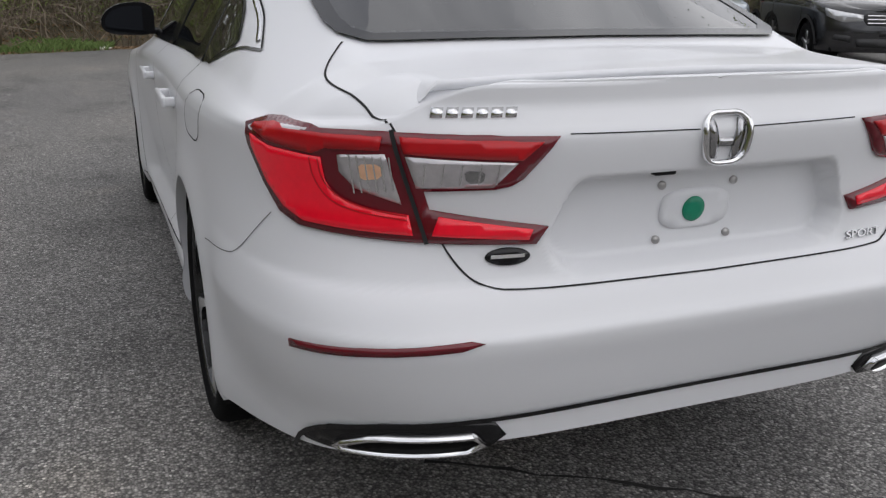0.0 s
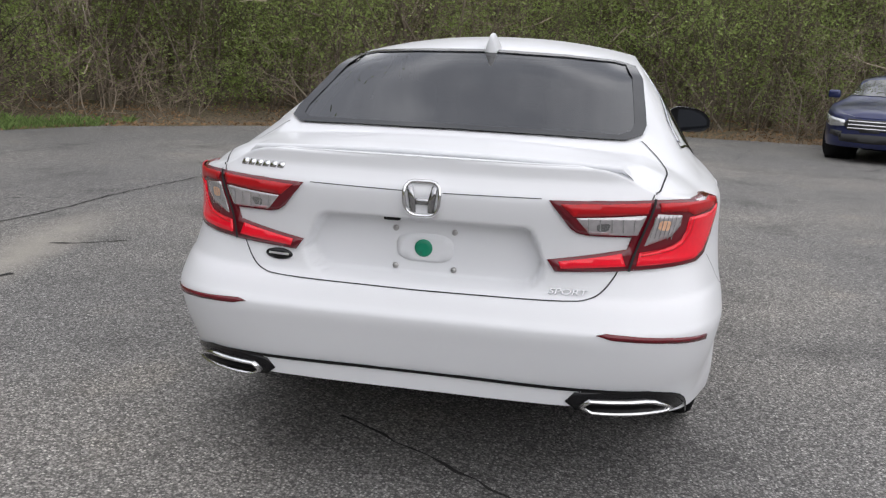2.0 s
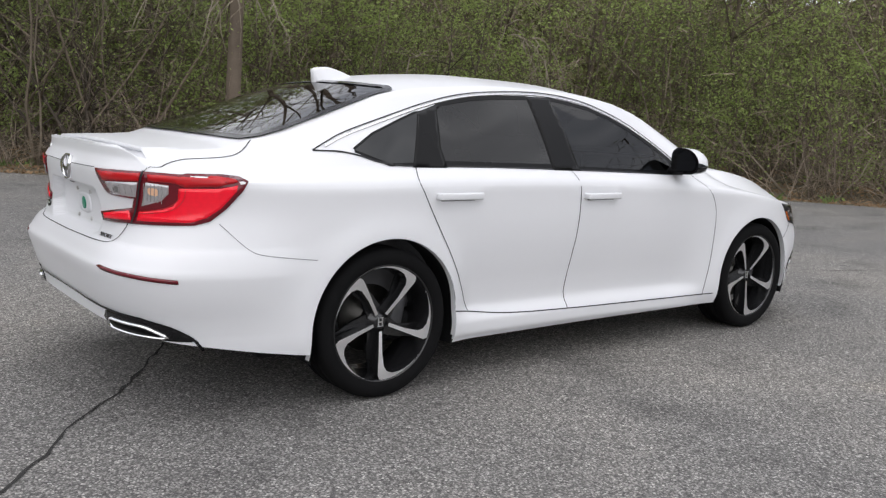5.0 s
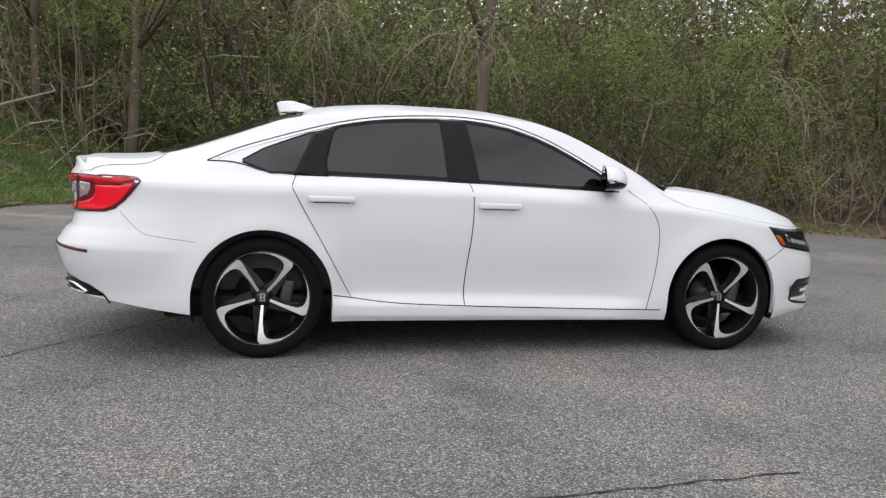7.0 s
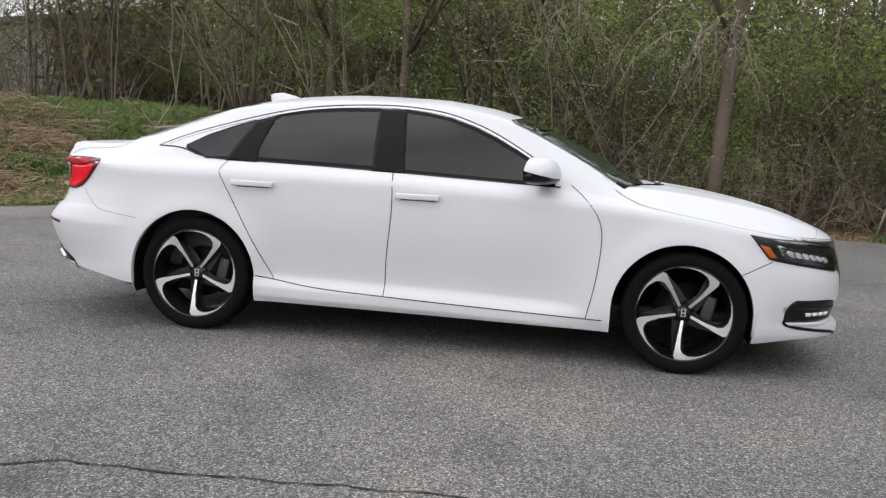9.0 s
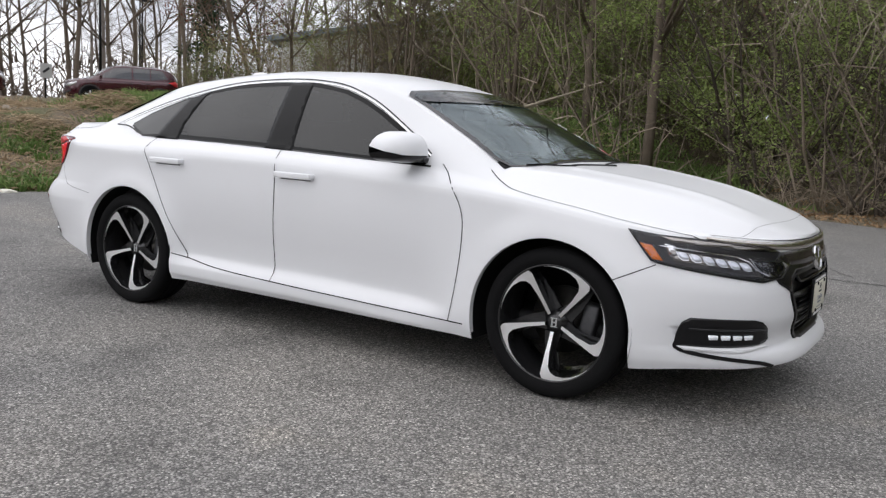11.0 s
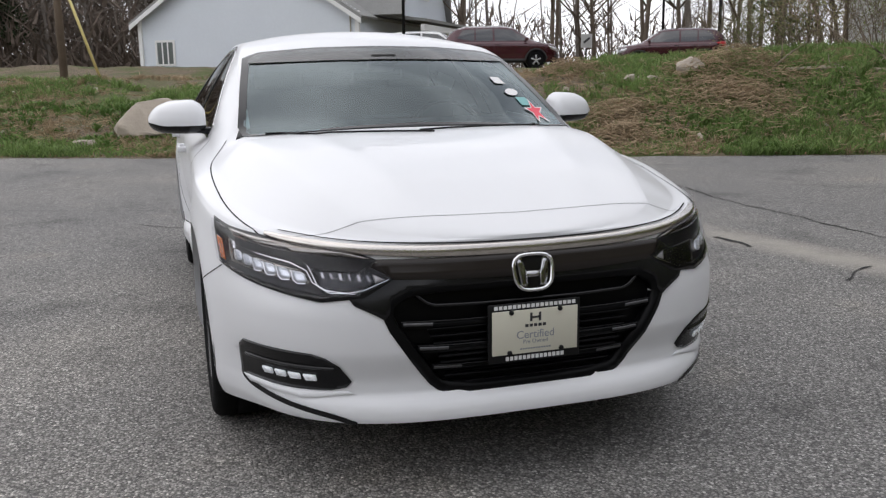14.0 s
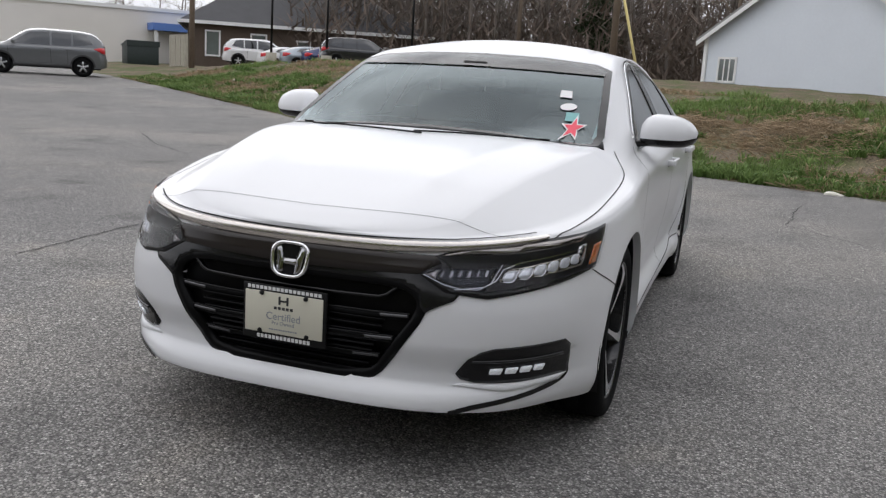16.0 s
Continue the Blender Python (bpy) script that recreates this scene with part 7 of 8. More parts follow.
dead_limb("fallen_log", "long fallen log on the bank under the thicket", [(-6.6, 14.3, land(-6.6, 14.3) + 0.35), (-7.3, 13.6, land(-7.3, 13.6) + 0.16), (-8.4, 11.9, land(-8.4, 11.9) + 0.09), (-9.2, 10.9, land(-9.2, 10.9) + 0.07), (-9.8, 10.2, land(-9.8, 10.2) + 0.05)], 0.085, 3, 6)
dead_limb("fallen_branch", "bleached fallen branch leaning in the brush", [(-7.2, 13.2, land(-7.2, 13.2)), (-6.3, 13.4, land(-6.3, 13.4) + 0.7), (-5.0, 13.8, land(-5, 13.8) + 1.6)], 0.05, 4, 4)
def drooping(name, label, top, count, reach, drop, seed):
    """Pale dead runners that arch out of a crown and hang down."""
    r = random.Random(seed)
    root = thing(name, label, "branch")
    for k in range(count):
        out = ([], [])
        a = r.gauss(-1.5, 1.0)
        L, p0 = reach * r.uniform(0.5, 1.2), Vector(top) + Vector((r.gauss(0, 0.35), r.gauss(0, 0.2), r.gauss(0, 0.2)))
        pts, bow = [], r.uniform(0.2, 0.5)
        for j in range(9):
            t = j / 8
            pts.append(p0 + Vector((math.cos(a) * L * t + r.gauss(0, 0.02), math.sin(a) * 0.5 * L * t + r.gauss(0, 0.02), bow * t - drop * r.uniform(0.95, 1.05) * t * t)))
        rad = r.uniform(0.008, 0.02)
        for line, w in [(pts, rad)] + [([pts[i], pts[i] + Vector((r.gauss(0, 0.2), r.gauss(0, 0.15), -0.25)), pts[i] + Vector((r.gauss(0, 0.3), r.gauss(0, 0.2), -0.55 - 0.3 * r.random()))], rad * 0.6) for i in (3, 5, 6)]:
            v, f = tube(line, [w * (1 - 0.7 * i / (len(line) - 1)) for i in range(len(line))], 4)
            o = len(out[0])
            out[0].extend(v)
            out[1].extend([tuple(i + o for i in q) for q in f])
        part("runner", from_data(*out), DEADWOOD, root)
    return root


drooping("hanging_branch", "bleached dead runners hanging from a tree", (2.9, 10.0, 3.45), 15, 1.5, 1.7, 5)
drooping("hanging_branch", "bleached dead runners hanging over the verge", (0.2, 11.6, 3.9), 10, 1.7, 1.6, 9)
drooping("hanging_branch", "bleached dead runners hanging in the brush", (8.6, 9.0, 2.9), 8, 1.2, 1.6, 14)
dead_limb("leaning_branch", "bleached crooked branch leaning on a shrub", [(5.5, 9.35, 0.1), (5.6, 9.4, 0.5), (5.95, 9.5, 1.0), (6.05, 9.5, 1.6), (6.25, 9.6, 2.25), (6.5, 9.7, 2.3)], 0.03, 6, 4)
for k in range(16):
    s = rw.uniform(19, wood_len - 2)
    x, y = outside(EDGE, s, rw.uniform(0.8, 2.2))
    a, t = rw.uniform(0, 6.283), rw.uniform(0.8, 2.2)
    z = land(x, y)
    dead_limb("dead_branch", "bleached dead branch in the brush", [(x, y, z), (x + t * 0.5 * math.cos(a), y + t * 0.5 * math.sin(a), z + 0.5 * t), (x + t * math.cos(a + 0.3), y + t * math.sin(a + 0.3), z + 0.95 * t)], 0.022, 20 + k, 3)


def brush_pile(x, y, size, seed):
    r = random.Random(seed)
    out = ([], [])
    for _ in range(int(620 * size)):
        px, py = x + r.gauss(0, 0.55 * size), y + r.gauss(0, 0.55 * size)
        a, t, ln = r.uniform(0, 6.283), r.gauss(0, 0.25), r.uniform(0.12, 0.5)
        z = land(px, py) + max(0.02, 0.35 * size * math.exp(-((px - x) ** 2 + (py - y) ** 2) / (0.5 * size * size)) * r.random() + 0.03)
        q = Vector((math.cos(a) * ln, math.sin(a) * ln, t * ln))
        v, f = tube([Vector((px, py, z)) - q / 2, Vector((px, py, z + 0.03)), Vector((px, py, z)) + q / 2], [0.007, 0.006, 0.003], 3)
        o = len(out[0])
        out[0].extend(v)
        out[1].extend([tuple(i + o for i in g) for g in f])
    tagged(link_mesh("brush_pile", from_data(*out), STRAW), "pile of dry cut stalks and twigs on the bank", "brush pile", kind="stuff")


for k, (x, y, s) in enumerate(((-12.1, 2.1, 1.2), (-8.3, 8.6, 1.2), (-9.9, 9.6, 1.5), (-13.2, 0.0, 0.7), (-14.5, -5.0, 0.9), (-12.7, 7.4, 0.9), (-16, -8.5, 1.0), (-9.2, 8.6, 1.0), (-9.3, 6.6, 0.9), (-8.0, 6.0, 0.6), (-11.5, 5.0, 0.8))):
    brush_pile(x, y, s, k)
STUMP = material("rotten_stump_wood", (0.13, 0.075, 0.04), 0.95, vary=0.4, scale=6, bump=0.5, bump_scale=30)
tagged(link_mesh("tree_stump", cyl(bmesh.new(), 0.17, 0.14, 0.62, Matrix.Translation((13.7, -6.0, land(13.7, -6.0) + 0.28)), 14), STUMP), "short brown rotten stump at the lot edge", "stump")
# the first of each kind stands in the wood too
for k, ob in enumerate(leafy + brush + young + saplings + bare + pines):
    x, y = outside(EDGE, 2.0 + 2.6 * k, 9.5)
    ob.matrix_basis = pose(x, y, land(x, y), 0, 0, 31 * k)



# ---------------------------------------------------------------- other vehicles
def vehicle_curves(L, W, H, hood, hood_len, belt, tail_rake, front=0.95, rear=0.9):
    h = L / 2
    xw = h - hood_len
    flat = pchip([(0.2, 0.05), (0.32, 0.02), (0.5, 0.005), (0.75, 0.0), (2, 0)])
    return {
        "top": pchip([(h, hood - 0.2), (h - 0.08, hood - 0.12), (h - 0.4, hood - 0.03), (xw + 0.15, hood + 0.05), (xw, hood + 0.09), (xw - 0.55, H - 0.2), (xw - 0.85, H - 0.05), (xw - 1.3, H),
                      (-h + tail_rake + 0.8, H - 0.01), (-h + tail_rake + 0.15, H - 0.07), (-h + tail_rake * 0.5, (H + belt) / 2), (-h + 0.06, belt + 0.08), (-h, belt + 0.02)]),
        "rail_y": lambda x: W / 2 - 0.235 if x < xw else W / 2 - 0.235 - 0.12 * (x - xw) / hood_len,
        "rail_z": pchip([(h, hood - 0.21), (h - 0.4, hood - 0.07), (xw + 0.1, hood + 0.02), (xw - 0.1, hood + 0.1), (xw - 0.55, H - 0.29), (xw - 0.85, H - 0.13), (xw - 1.3, H - 0.075),
                         (-h + tail_rake + 0.6, H - 0.085), (-h + tail_rake + 0.1, H - 0.16), (-h + tail_rake * 0.45, (H + belt) / 2 - 0.08), (-h + 0.05, belt + 0.05), (-h, belt + 0.01)]),
        "shoulder": pchip([(-h, belt - 0.02), (-h + 0.5, belt - 0.04), (0, belt - 0.05), (xw, belt - 0.08), (h - 0.3, hood - 0.16), (h, hood - 0.22)]),
        "shoulder_end": lambda x, y: 0.0, "low": pchip([(-h, 0.36), (-h + 0.3, 0.3), (h - 0.3, 0.26), (h, 0.25)]), "low_end": lambda x, y: 0.0,
        "nose": pchip([(0.2, h - 0.09), (0.35, h - 0.01), (0.55, h), (0.75, h - 0.04), (1.0, h - 0.09), (1.3, h - 0.12)]),
        "tail": pchip([(0.2, -h + 0.08), (0.4, -h), (0.65, -h + 0.01), (0.8, -h + 0.05), (1.4, -h + 0.08)]),
        "half": lambda x: W / 2 + 0 * x, "inset": lambda z, zs, x: float(flat(z)) + 0.02 * float(step(0.08, 0.0, zs - z)), "flare": lambda x, z: 0.0,
        "belt": lambda x: (0.03, 0.03), "bulge": lambda x: 0.015, "crown": lambda x: 2.4, "ridge": lambda x, y: 0.0,
        "end_blend": lambda x: float(step(-h, -h + 0.12, x) * step(h, h - 0.1, x)),
        "front_from": h - 1.0, "rear_from": -h + 0.8, "front_pow": (2.8, 3.0), "rear_pow": (4.0, 4.0), "rear_square": lambda z: 0.0, "front_square": lambda z: 0.0, "front_pivot": (h - 1.0, 0.35), "rear_pivot": (-h + 0.8, 0.35),
        "arches": [(-h + rear, 0.35, 0.385), (h - front, 0.35, 0.385)], "hollows": [], "holes": []}


DARKPANE = material("dark_car_glass", (0.012, 0.014, 0.015), 0.04, coat=1.0, vary=0.1, spec=1.0)
WHEELGREY = material("silver_alloy", (0.5, 0.5, 0.51), 0.3, metal=1.0, vary=0.1, scale=30)
CLADDING = material("black_bumper_cladding", (0.03, 0.03, 0.031), 0.6, vary=0.2, scale=10)
HEADLAMP = material("clear_headlamp", (0.55, 0.56, 0.57), 0.08, metal=0.6, coat=1.0, vary=0.25, scale=20)
PLATEWHITE = material("pale_plate", (0.5, 0.5, 0.5), 0.5)


def road_wheel(parent, x, y, turn, r=0.335):
    w = new("wheel")
    w.parent, w.matrix_basis = parent, pose(x, y, r, 0, 0, turn)
    part("tyre", lathe([(0.22, -0.1), (0.26, -0.112), (0.31, -0.108), (r - 0.008, -0.09), (r, -0.06), (r, 0.06), (r - 0.01, 0.09), (0.31, 0.11), (0.22, 0.1)], 32), RUBBER, w)
    rim = part("rim", lathe([(0.225, -0.1), (0.205, -0.09), (0.2, -0.03), (0.19, 0.05), (0.001, 0.05)], 32), SATIN, w)
    for k in range(5):
        a = radians(72 * k + 90)
        b = box(bmesh.new(), (0.19, 0.03, 0.062), Matrix.Translation((0, -0.075, 0)) @ Matrix.Rotation(-a, 4, "Y") @ Matrix.Translation((0.115, 0, 0)), 0.008, 1)
        part("spoke", b, WHEELGREY, w)
    part("hub", cyl(bmesh.new(), 0.05, 0.045, 0.03, Matrix.Translation((0, -0.085, 0)) @ pose(0, 0, 0, 90, 0, 0), 14), WHEELGREY, w)


def vehicle(name, label, category, m, paint, L, W, H, hood, hood_len, belt, tail_rake, cladding=True, front=0.95, rear=0.9, chrome_grille=True, roof_rails=False, detail=True, lamp_red=True):
    P = vehicle_curves(L, W, H, hood, hood_len, belt, tail_rake, front, rear)
    near = name in ("hatchback", "minivan", "black_suv")
    fine_gap = 0.05 if near else 0.12
    B = Body(P, 0.035, 0.05, 26) if near else Body(P, 0.08, 0.12, 14)
    h, xw = L / 2, L / 2 - hood_len
    root = thing(name, label, category, "parked cars", m)
    part("body", B.bm, paint, root)
    A = ("side", "side_left")
    top = lambda x, drop: float(P["rail_z"](x)) - drop
    xr = -h + tail_rake * 0.7 + 0.35
    zb = belt + 0.035
    xa = xw - 0.35
    mid = (xa + xr) / 2 + 0.05
    for s in A:
        part("front_window", B.patch(s, [(mid + 0.04, zb), (xa + 0.12, zb), (xa - 0.12, zb + 0.18), (xw - 0.85, top(xw - 0.85, 0.045)), (mid + 0.04, top(mid, 0.045))], 0.008, 0, fine_gap), DARKPANE, root)
        part("rear_window", B.patch(s, [(xr + 0.62, zb), (mid - 0.04, zb), (mid - 0.04, top(mid, 0.045)), (xr + 0.62, top(xr + 0.62, 0.045))], 0.008, 0, fine_gap), DARKPANE, root)
        part("quarter_window", B.patch(s, [(xr - 0.12, zb + 0.1), (xr + 0.56, zb), (xr + 0.56, top(xr + 0.56, 0.045)), (xr + 0.1, top(xr + 0.1, 0.06))], 0.008, 0, fine_gap), DARKPANE, root)
        for x in (xa + 0.2, mid, xr + 0.75):
            part("door_seam", B.strip(s, [(x, 0.35), (x + 0.03, belt - 0.02)], 0.012, 0.003, 0.1), GAP, root)
        for x in (mid + 0.14, xr + 0.72):
            p, _ = B.hit(s, x, belt - 0.1)
            sg = -1 if s == "side" else 1
            part("door_handle", box(bmesh.new(), (0.18, 0.03, 0.03), Matrix.Translation((x, p.y + sg * 0.02, belt - 0.1)), 0.008), paint, root)
        if cladding:
            part("sill_cladding", B.patch(s, [(-h + rear + 0.4, 0.29), (h - front - 0.4, 0.27), (h - front - 0.4, 0.39), (-h + rear + 0.4, 0.41)], 0.012, 0.015, 0.15), CLADDING, root)
            for ax in (-h + rear, h - front):
                arc = [(ax + 0.415 * math.cos(a), 0.35 + 0.415 * math.sin(a)) for a in np.linspace(0.0, math.pi, 16)]
                part("arch_cladding", B.strip(s, arc, 0.06, 0.01, 0.08), CLADDING, root)
        sg = -1 if s == "side" else 1
        mb = box(bmesh.new(), (0.12, 0.2, 0.14), Matrix.Translation((xa + 0.05, sg * (W / 2 + 0.07), belt + 0.09)), 0.04, 3)
        part("door_mirror", mb, paint if not cladding else [paint], root)
        for x in (-h + rear, h - front):
            road_wheel(root, x, sg * (W / 2 - 0.125), 0 if sg < 0 else 180)
            part("arch_liner", cyl(bmesh.new(), 0.39, 0.39, 0.4, Matrix.Translation((x, sg * (W / 2 - 0.25), 0.36)) @ pose(0, 0, 0, 90, 0, 0), 24), SATIN, root)
    wsb = hood + 0.13
    part("windscreen", B.patch("front", both([(0, H - 0.09), (W / 2 - 0.36, H - 0.13), (W / 2 - 0.27, wsb + 0.2), (W / 2 - 0.225, wsb), (0, wsb)]), 0.008, 0, fine_gap), DARKPANE, root, "windscreen mirroring the sky")
    part("tail_window", B.patch("rear", both([(0, H - 0.14), (W / 2 - 0.38, H - 0.18), (W / 2 - 0.27, belt + 0.12), (0, belt + 0.1)]), 0.008, 0, fine_gap), DARKPANE, root)
    for s in (-1, 1):
        way = "front_corner" + ("_left" if s > 0 else "")
        part("head_lamp", B.patch(way, [(3, hood - 0.34), (3, hood - 0.25), (24, hood - 0.2), (42, hood - 0.15), (38, hood - 0.27), (20, hood - 0.36)], 0.006, 0.01, 0.06, (0.016, 1)), HEADLAMP, root, "clear head lamp")
        way = "rear_corner" + ("_left" if s > 0 else "")
        if lamp_red:
            part("rear_lamp", B.patch(way, [(20, belt - 0.2), (20, belt + 0.02), (38, belt + 0.04), (62, belt - 0.02), (40, belt - 0.17)], 0.008, 0.012, 0.06, (0.014, 1)), REDLENS, root, "red rear lamp")
        part("fog_recess", B.patch("front", [(s * (W / 2 - 0.42), 0.4), (s * (W / 2 - 0.2), 0.44), (s * (W / 2 - 0.22), 0.52), (s * (W / 2 - 0.42), 0.5)], 0.006, 0.008, 0.08), CLADDING, root)
    gr = part("grille", B.patch("front", both([(0, hood - 0.23), (0.34, hood - 0.22), (0.42, hood - 0.3), (0.34, hood - 0.4), (0, hood - 0.41)]), 0.005, 0.01, 0.06), CLADDING, root, "dark grille")
    if chrome_grille:
        for k in range(3):
            z = hood - 0.26 - 0.055 * k
            part("grille_bar", B.strip("front", [(-0.34, z), (0.34, z)], 0.018, 0.012, 0.1, (1, 1), 0.01), CHROME, gr)
    part("lower_intake", B.patch("front", both([(0, 0.47), (0.5, 0.46), (0.45, 0.34), (0, 0.33)]), 0.005, 0.01, 0.08), CLADDING, root)
    part("plate_bar", B.patch("front", [(-0.15, 0.5), (0.15, 0.5), (0.15, 0.57), (-0.15, 0.57)], 0.01, 0.01, 0.1), PLATEWHITE if not chrome_grille else CLADDING, root)
    if roof_rails:
        for s in (-1, 1):
            pts = [(x, s * (W / 2 - 0.25), float(P["rail_z"](x)) + 0.05) for x in np.linspace(xw - 1.0, -h + tail_rake + 0.3, 10)]
            part("roof_rail", from_data(*tube(pts, 0.016, 6)), CHROME, root)
    part("underbody", box(bmesh.new(), (L - 0.5, W - 0.35, 0.2), Matrix.Translation((0, 0, 0.35)), 0.04), SATIN, root)
    return root


def stand(x, y, hx, hy, extra=0.0):
    return pose(x, y, (lot_rise(x, y) if poly_depth(LOT, x, y) > 0 else land(x, y)) + extra, 0, 0, math.degrees(math.atan2(hy, hx)))


NAVY = material("dark_blue_car_paint", (0.007, 0.014, 0.085), 0.3, metal=0.3, coat=1.0, vary=0.05)
SILVER = material("silver_blue_car_paint", (0.30, 0.34, 0.38), 0.35, metal=0.6, coat=1.0, vary=0.05)
INKBLACK = material("black_car_paint", (0.012, 0.012, 0.014), 0.25, coat=1.0, vary=0.1)
MAROON = material("dark_red_car_paint", (0.055, 0.006, 0.013), 0.25, metal=0.3, coat=1.0, vary=0.05)
GREYCAR = material("grey_car_paint", (0.13, 0.135, 0.14), 0.35, metal=0.5, coat=1.0, vary=0.05)
WHITECAR = material("white_car_paint", (0.75, 0.75, 0.75), 0.3, coat=1.0, vary=0.03)
vehicle("hatchback", "dark blue hatchback parked at the wood's edge", "car", stand(12.0, -5.4, -0.89, 0.454), NAVY, 4.1, 1.70, 1.45, 0.93, 0.95, 0.98, 0.35, False, 0.85, 0.7)
vehicle("minivan", "silver minivan parked at the wood's edge", "car", stand(10.3, -9.3, -0.86, 0.51), SILVER, 5.1, 1.96, 1.75, 1.02, 1.05, 1.02, 0.3, False, 0.98, 1.05, roof_rails=True)
vehicle("black_suv", "black sport utility car parked beside the minivan", "car", stand(8.5, -11.3, -0.9, 0.43), INKBLACK, 4.9, 1.93, 1.72, 1.06, 1.1, 1.06, 0.35, True, 0.95, 1.0)
vehicle("suv", "dark red sport utility car at the top of the bank", "car", stand(-29.0, 12.2, 0.3, 0.95), MAROON, 4.6, 1.85, 1.68, 1.03, 1.05, 1.05, 0.45, True, roof_rails=True)
vehicle("suv", "dark red sport utility car on the far drive", "car", stand(-29.2, 20.2, -0.5, -0.86), MAROON, 4.6, 1.85, 1.68, 1.03, 1.05, 1.05, 0.45, True)
vehicle("suv", "white sport utility car in front of the porch", "car", stand(-33.0, 10.5, 0.4, 0.92), WHITECAR, 4.6, 1.85, 1.68, 1.03, 1.05, 1.05, 0.45, True)
vehicle("suv", "grey sport utility car on the far side of the lot", "car", stand(-22.0, -24.4, 0.69, -0.72), GREYCAR, 4.6, 1.85, 1.68, 1.03, 1.05, 1.05, 0.45, True)
for x, y, hx, hy, pt, lab, k in ((-43.2, -27.8, -0.6, 0.8, WHITECAR, "white sport utility car by the brown building", 1), (-44.0, -26.2, -0.75, 0.6, WHITECAR, "white saloon in a row by the brown building", 0), (-44.5, -25.0, -0.75, 0.6, SILVER, "silver saloon in a row by the brown building", 0),
                                 (-45.0, -23.8, -0.75, 0.6, NAVY, "dark blue saloon in a row by the brown building", 0), (-45.5, -22.5, -0.75, 0.6, WHITECAR, "white saloon in a row by the brown building", 0), (-41.6, -20.4, -0.55, 0.84, INKBLACK, "black sport utility car by the brown building", 1), (-44.0, -47.5, 0.8, -0.6, GREYCAR, "grey saloon by the white store", 0)):
    if k:
        vehicle("suv", lab, "car", stand(x, y, hx, hy, 0.15), pt, 4.7, 1.9, 1.7, 1.05, 1.05, 1.05, 0.45, True)
    else:
        vehicle("saloon", lab, "car", stand(x, y, hx, hy, 0.15), pt, 4.5, 1.8, 1.42, 0.9, 1.1, 0.92, 1.0, False)



# ---------------------------------------------------------------- buildings
SIDING = material("pale_grey_blue_siding", (0.66, 0.70, 0.75), 0.6, vary=0.05, scale=0.5, fine=0.03)
TRIM = material("white_trim_paint", (0.78, 0.78, 0.77), 0.5, vary=0.04)
SHINGLE = material("grey_roof_shingle", (0.20, 0.20, 0.195), 0.9, vary=0.2, scale=1.5, fine=0.3, bump=0.3, bump_scale=20)
DARKSHINGLE = material("dark_roof_shingle", (0.045, 0.045, 0.048), 0.9, vary=0.2, scale=1.5, fine=0.3)
BROWNWALL = material("brown_shingle_wall", (0.075, 0.055, 0.042), 0.9, vary=0.2, scale=0.8, fine=0.25)
STUCCO = material("cream_stucco", (0.72, 0.69, 0.64), 0.85, vary=0.06, scale=0.4)
BLUEPAINT = material("blue_fascia_paint", (0.10, 0.20, 0.50), 0.6, vary=0.1)
PANE = material("dim_window_glass", (0.14, 0.16, 0.155), 0.08, coat=1.0, vary=0.3, scale=1)
POLEWOOD = material("utility_pole_wood", (0.13, 0.10, 0.075), 0.95, vary=0.3, scale=2, fine=0.2)


def boards(root, name, poly, origin, right, mat, height=0.11, label=""):
    """Lapped boards that fill an upright polygon; each is a piece of its own while there are few."""
    z0, z1 = min(p[1] for p in poly), max(p[1] for p in poly)
    right = Vector(right)
    out = Vector((right.y, -right.x, 0))
    z = z0
    while z < z1 - 0.02:
        zc = z + height * 0.5
        cut = sorted(a[0] + (b[0] - a[0]) * (zc - a[1]) / (b[1] - a[1]) for a, b in zip(poly, poly[1:] + poly[:1]) if (a[1] > zc) != (b[1] > zc))
        if len(cut) >= 2:
            a, b = cut[0], cut[-1]
            o = Vector(origin)
            P = [o + right * a + Vector((0, 0, z)) + out * 0.014, o + right * b + Vector((0, 0, z)) + out * 0.014, o + right * b + Vector((0, 0, z + height)) + out * 0.004, o + right * a + Vector((0, 0, z + height)) + out * 0.004,
                 o + right * a + Vector((0, 0, z)), o + right * b + Vector((0, 0, z))]
            part(name, from_data(P, [(0, 1, 2, 3), (4, 5, 1, 0)]), mat, root, label, smooth=False)
        z += height


def window(root, origin, right, w, h, panes=3, name="window"):
    right = Vector(right)
    out = Vector((right.y, -right.x, 0))
    rot = Matrix((right, -out, Vector((0, 0, 1)))).transposed().to_4x4()
    m = Matrix.Translation(Vector(origin) + out * 0.04) @ rot
    fr = bmesh.new()
    for x, sx, z, sz in ((0, w + 0.2, h / 2 + 0.05, 0.11), (0, w + 0.2, -h / 2 - 0.05, 0.11), (-w / 2 - 0.05, 0.11, 0, h + 0.2), (w / 2 + 0.05, 0.11, 0, h + 0.2)):
        box(fr, (sx, 0.06, sz), m @ Matrix.Translation((x, 0, z)))
    for k in range(1, panes):
        box(fr, (0.07, 0.06, h), m @ Matrix.Translation((-w / 2 + w * k / panes, 0, 0)))
    f = part(name, fr, TRIM, root, "white-framed window", smooth=False)
    for k in range(panes):
        part("pane", box(bmesh.new(), (w / panes - 0.06, 0.02, h), m @ Matrix.Translation((-w / 2 + w * (k + 0.5) / panes, 0.0, 0))), PANE, f, smooth=False)


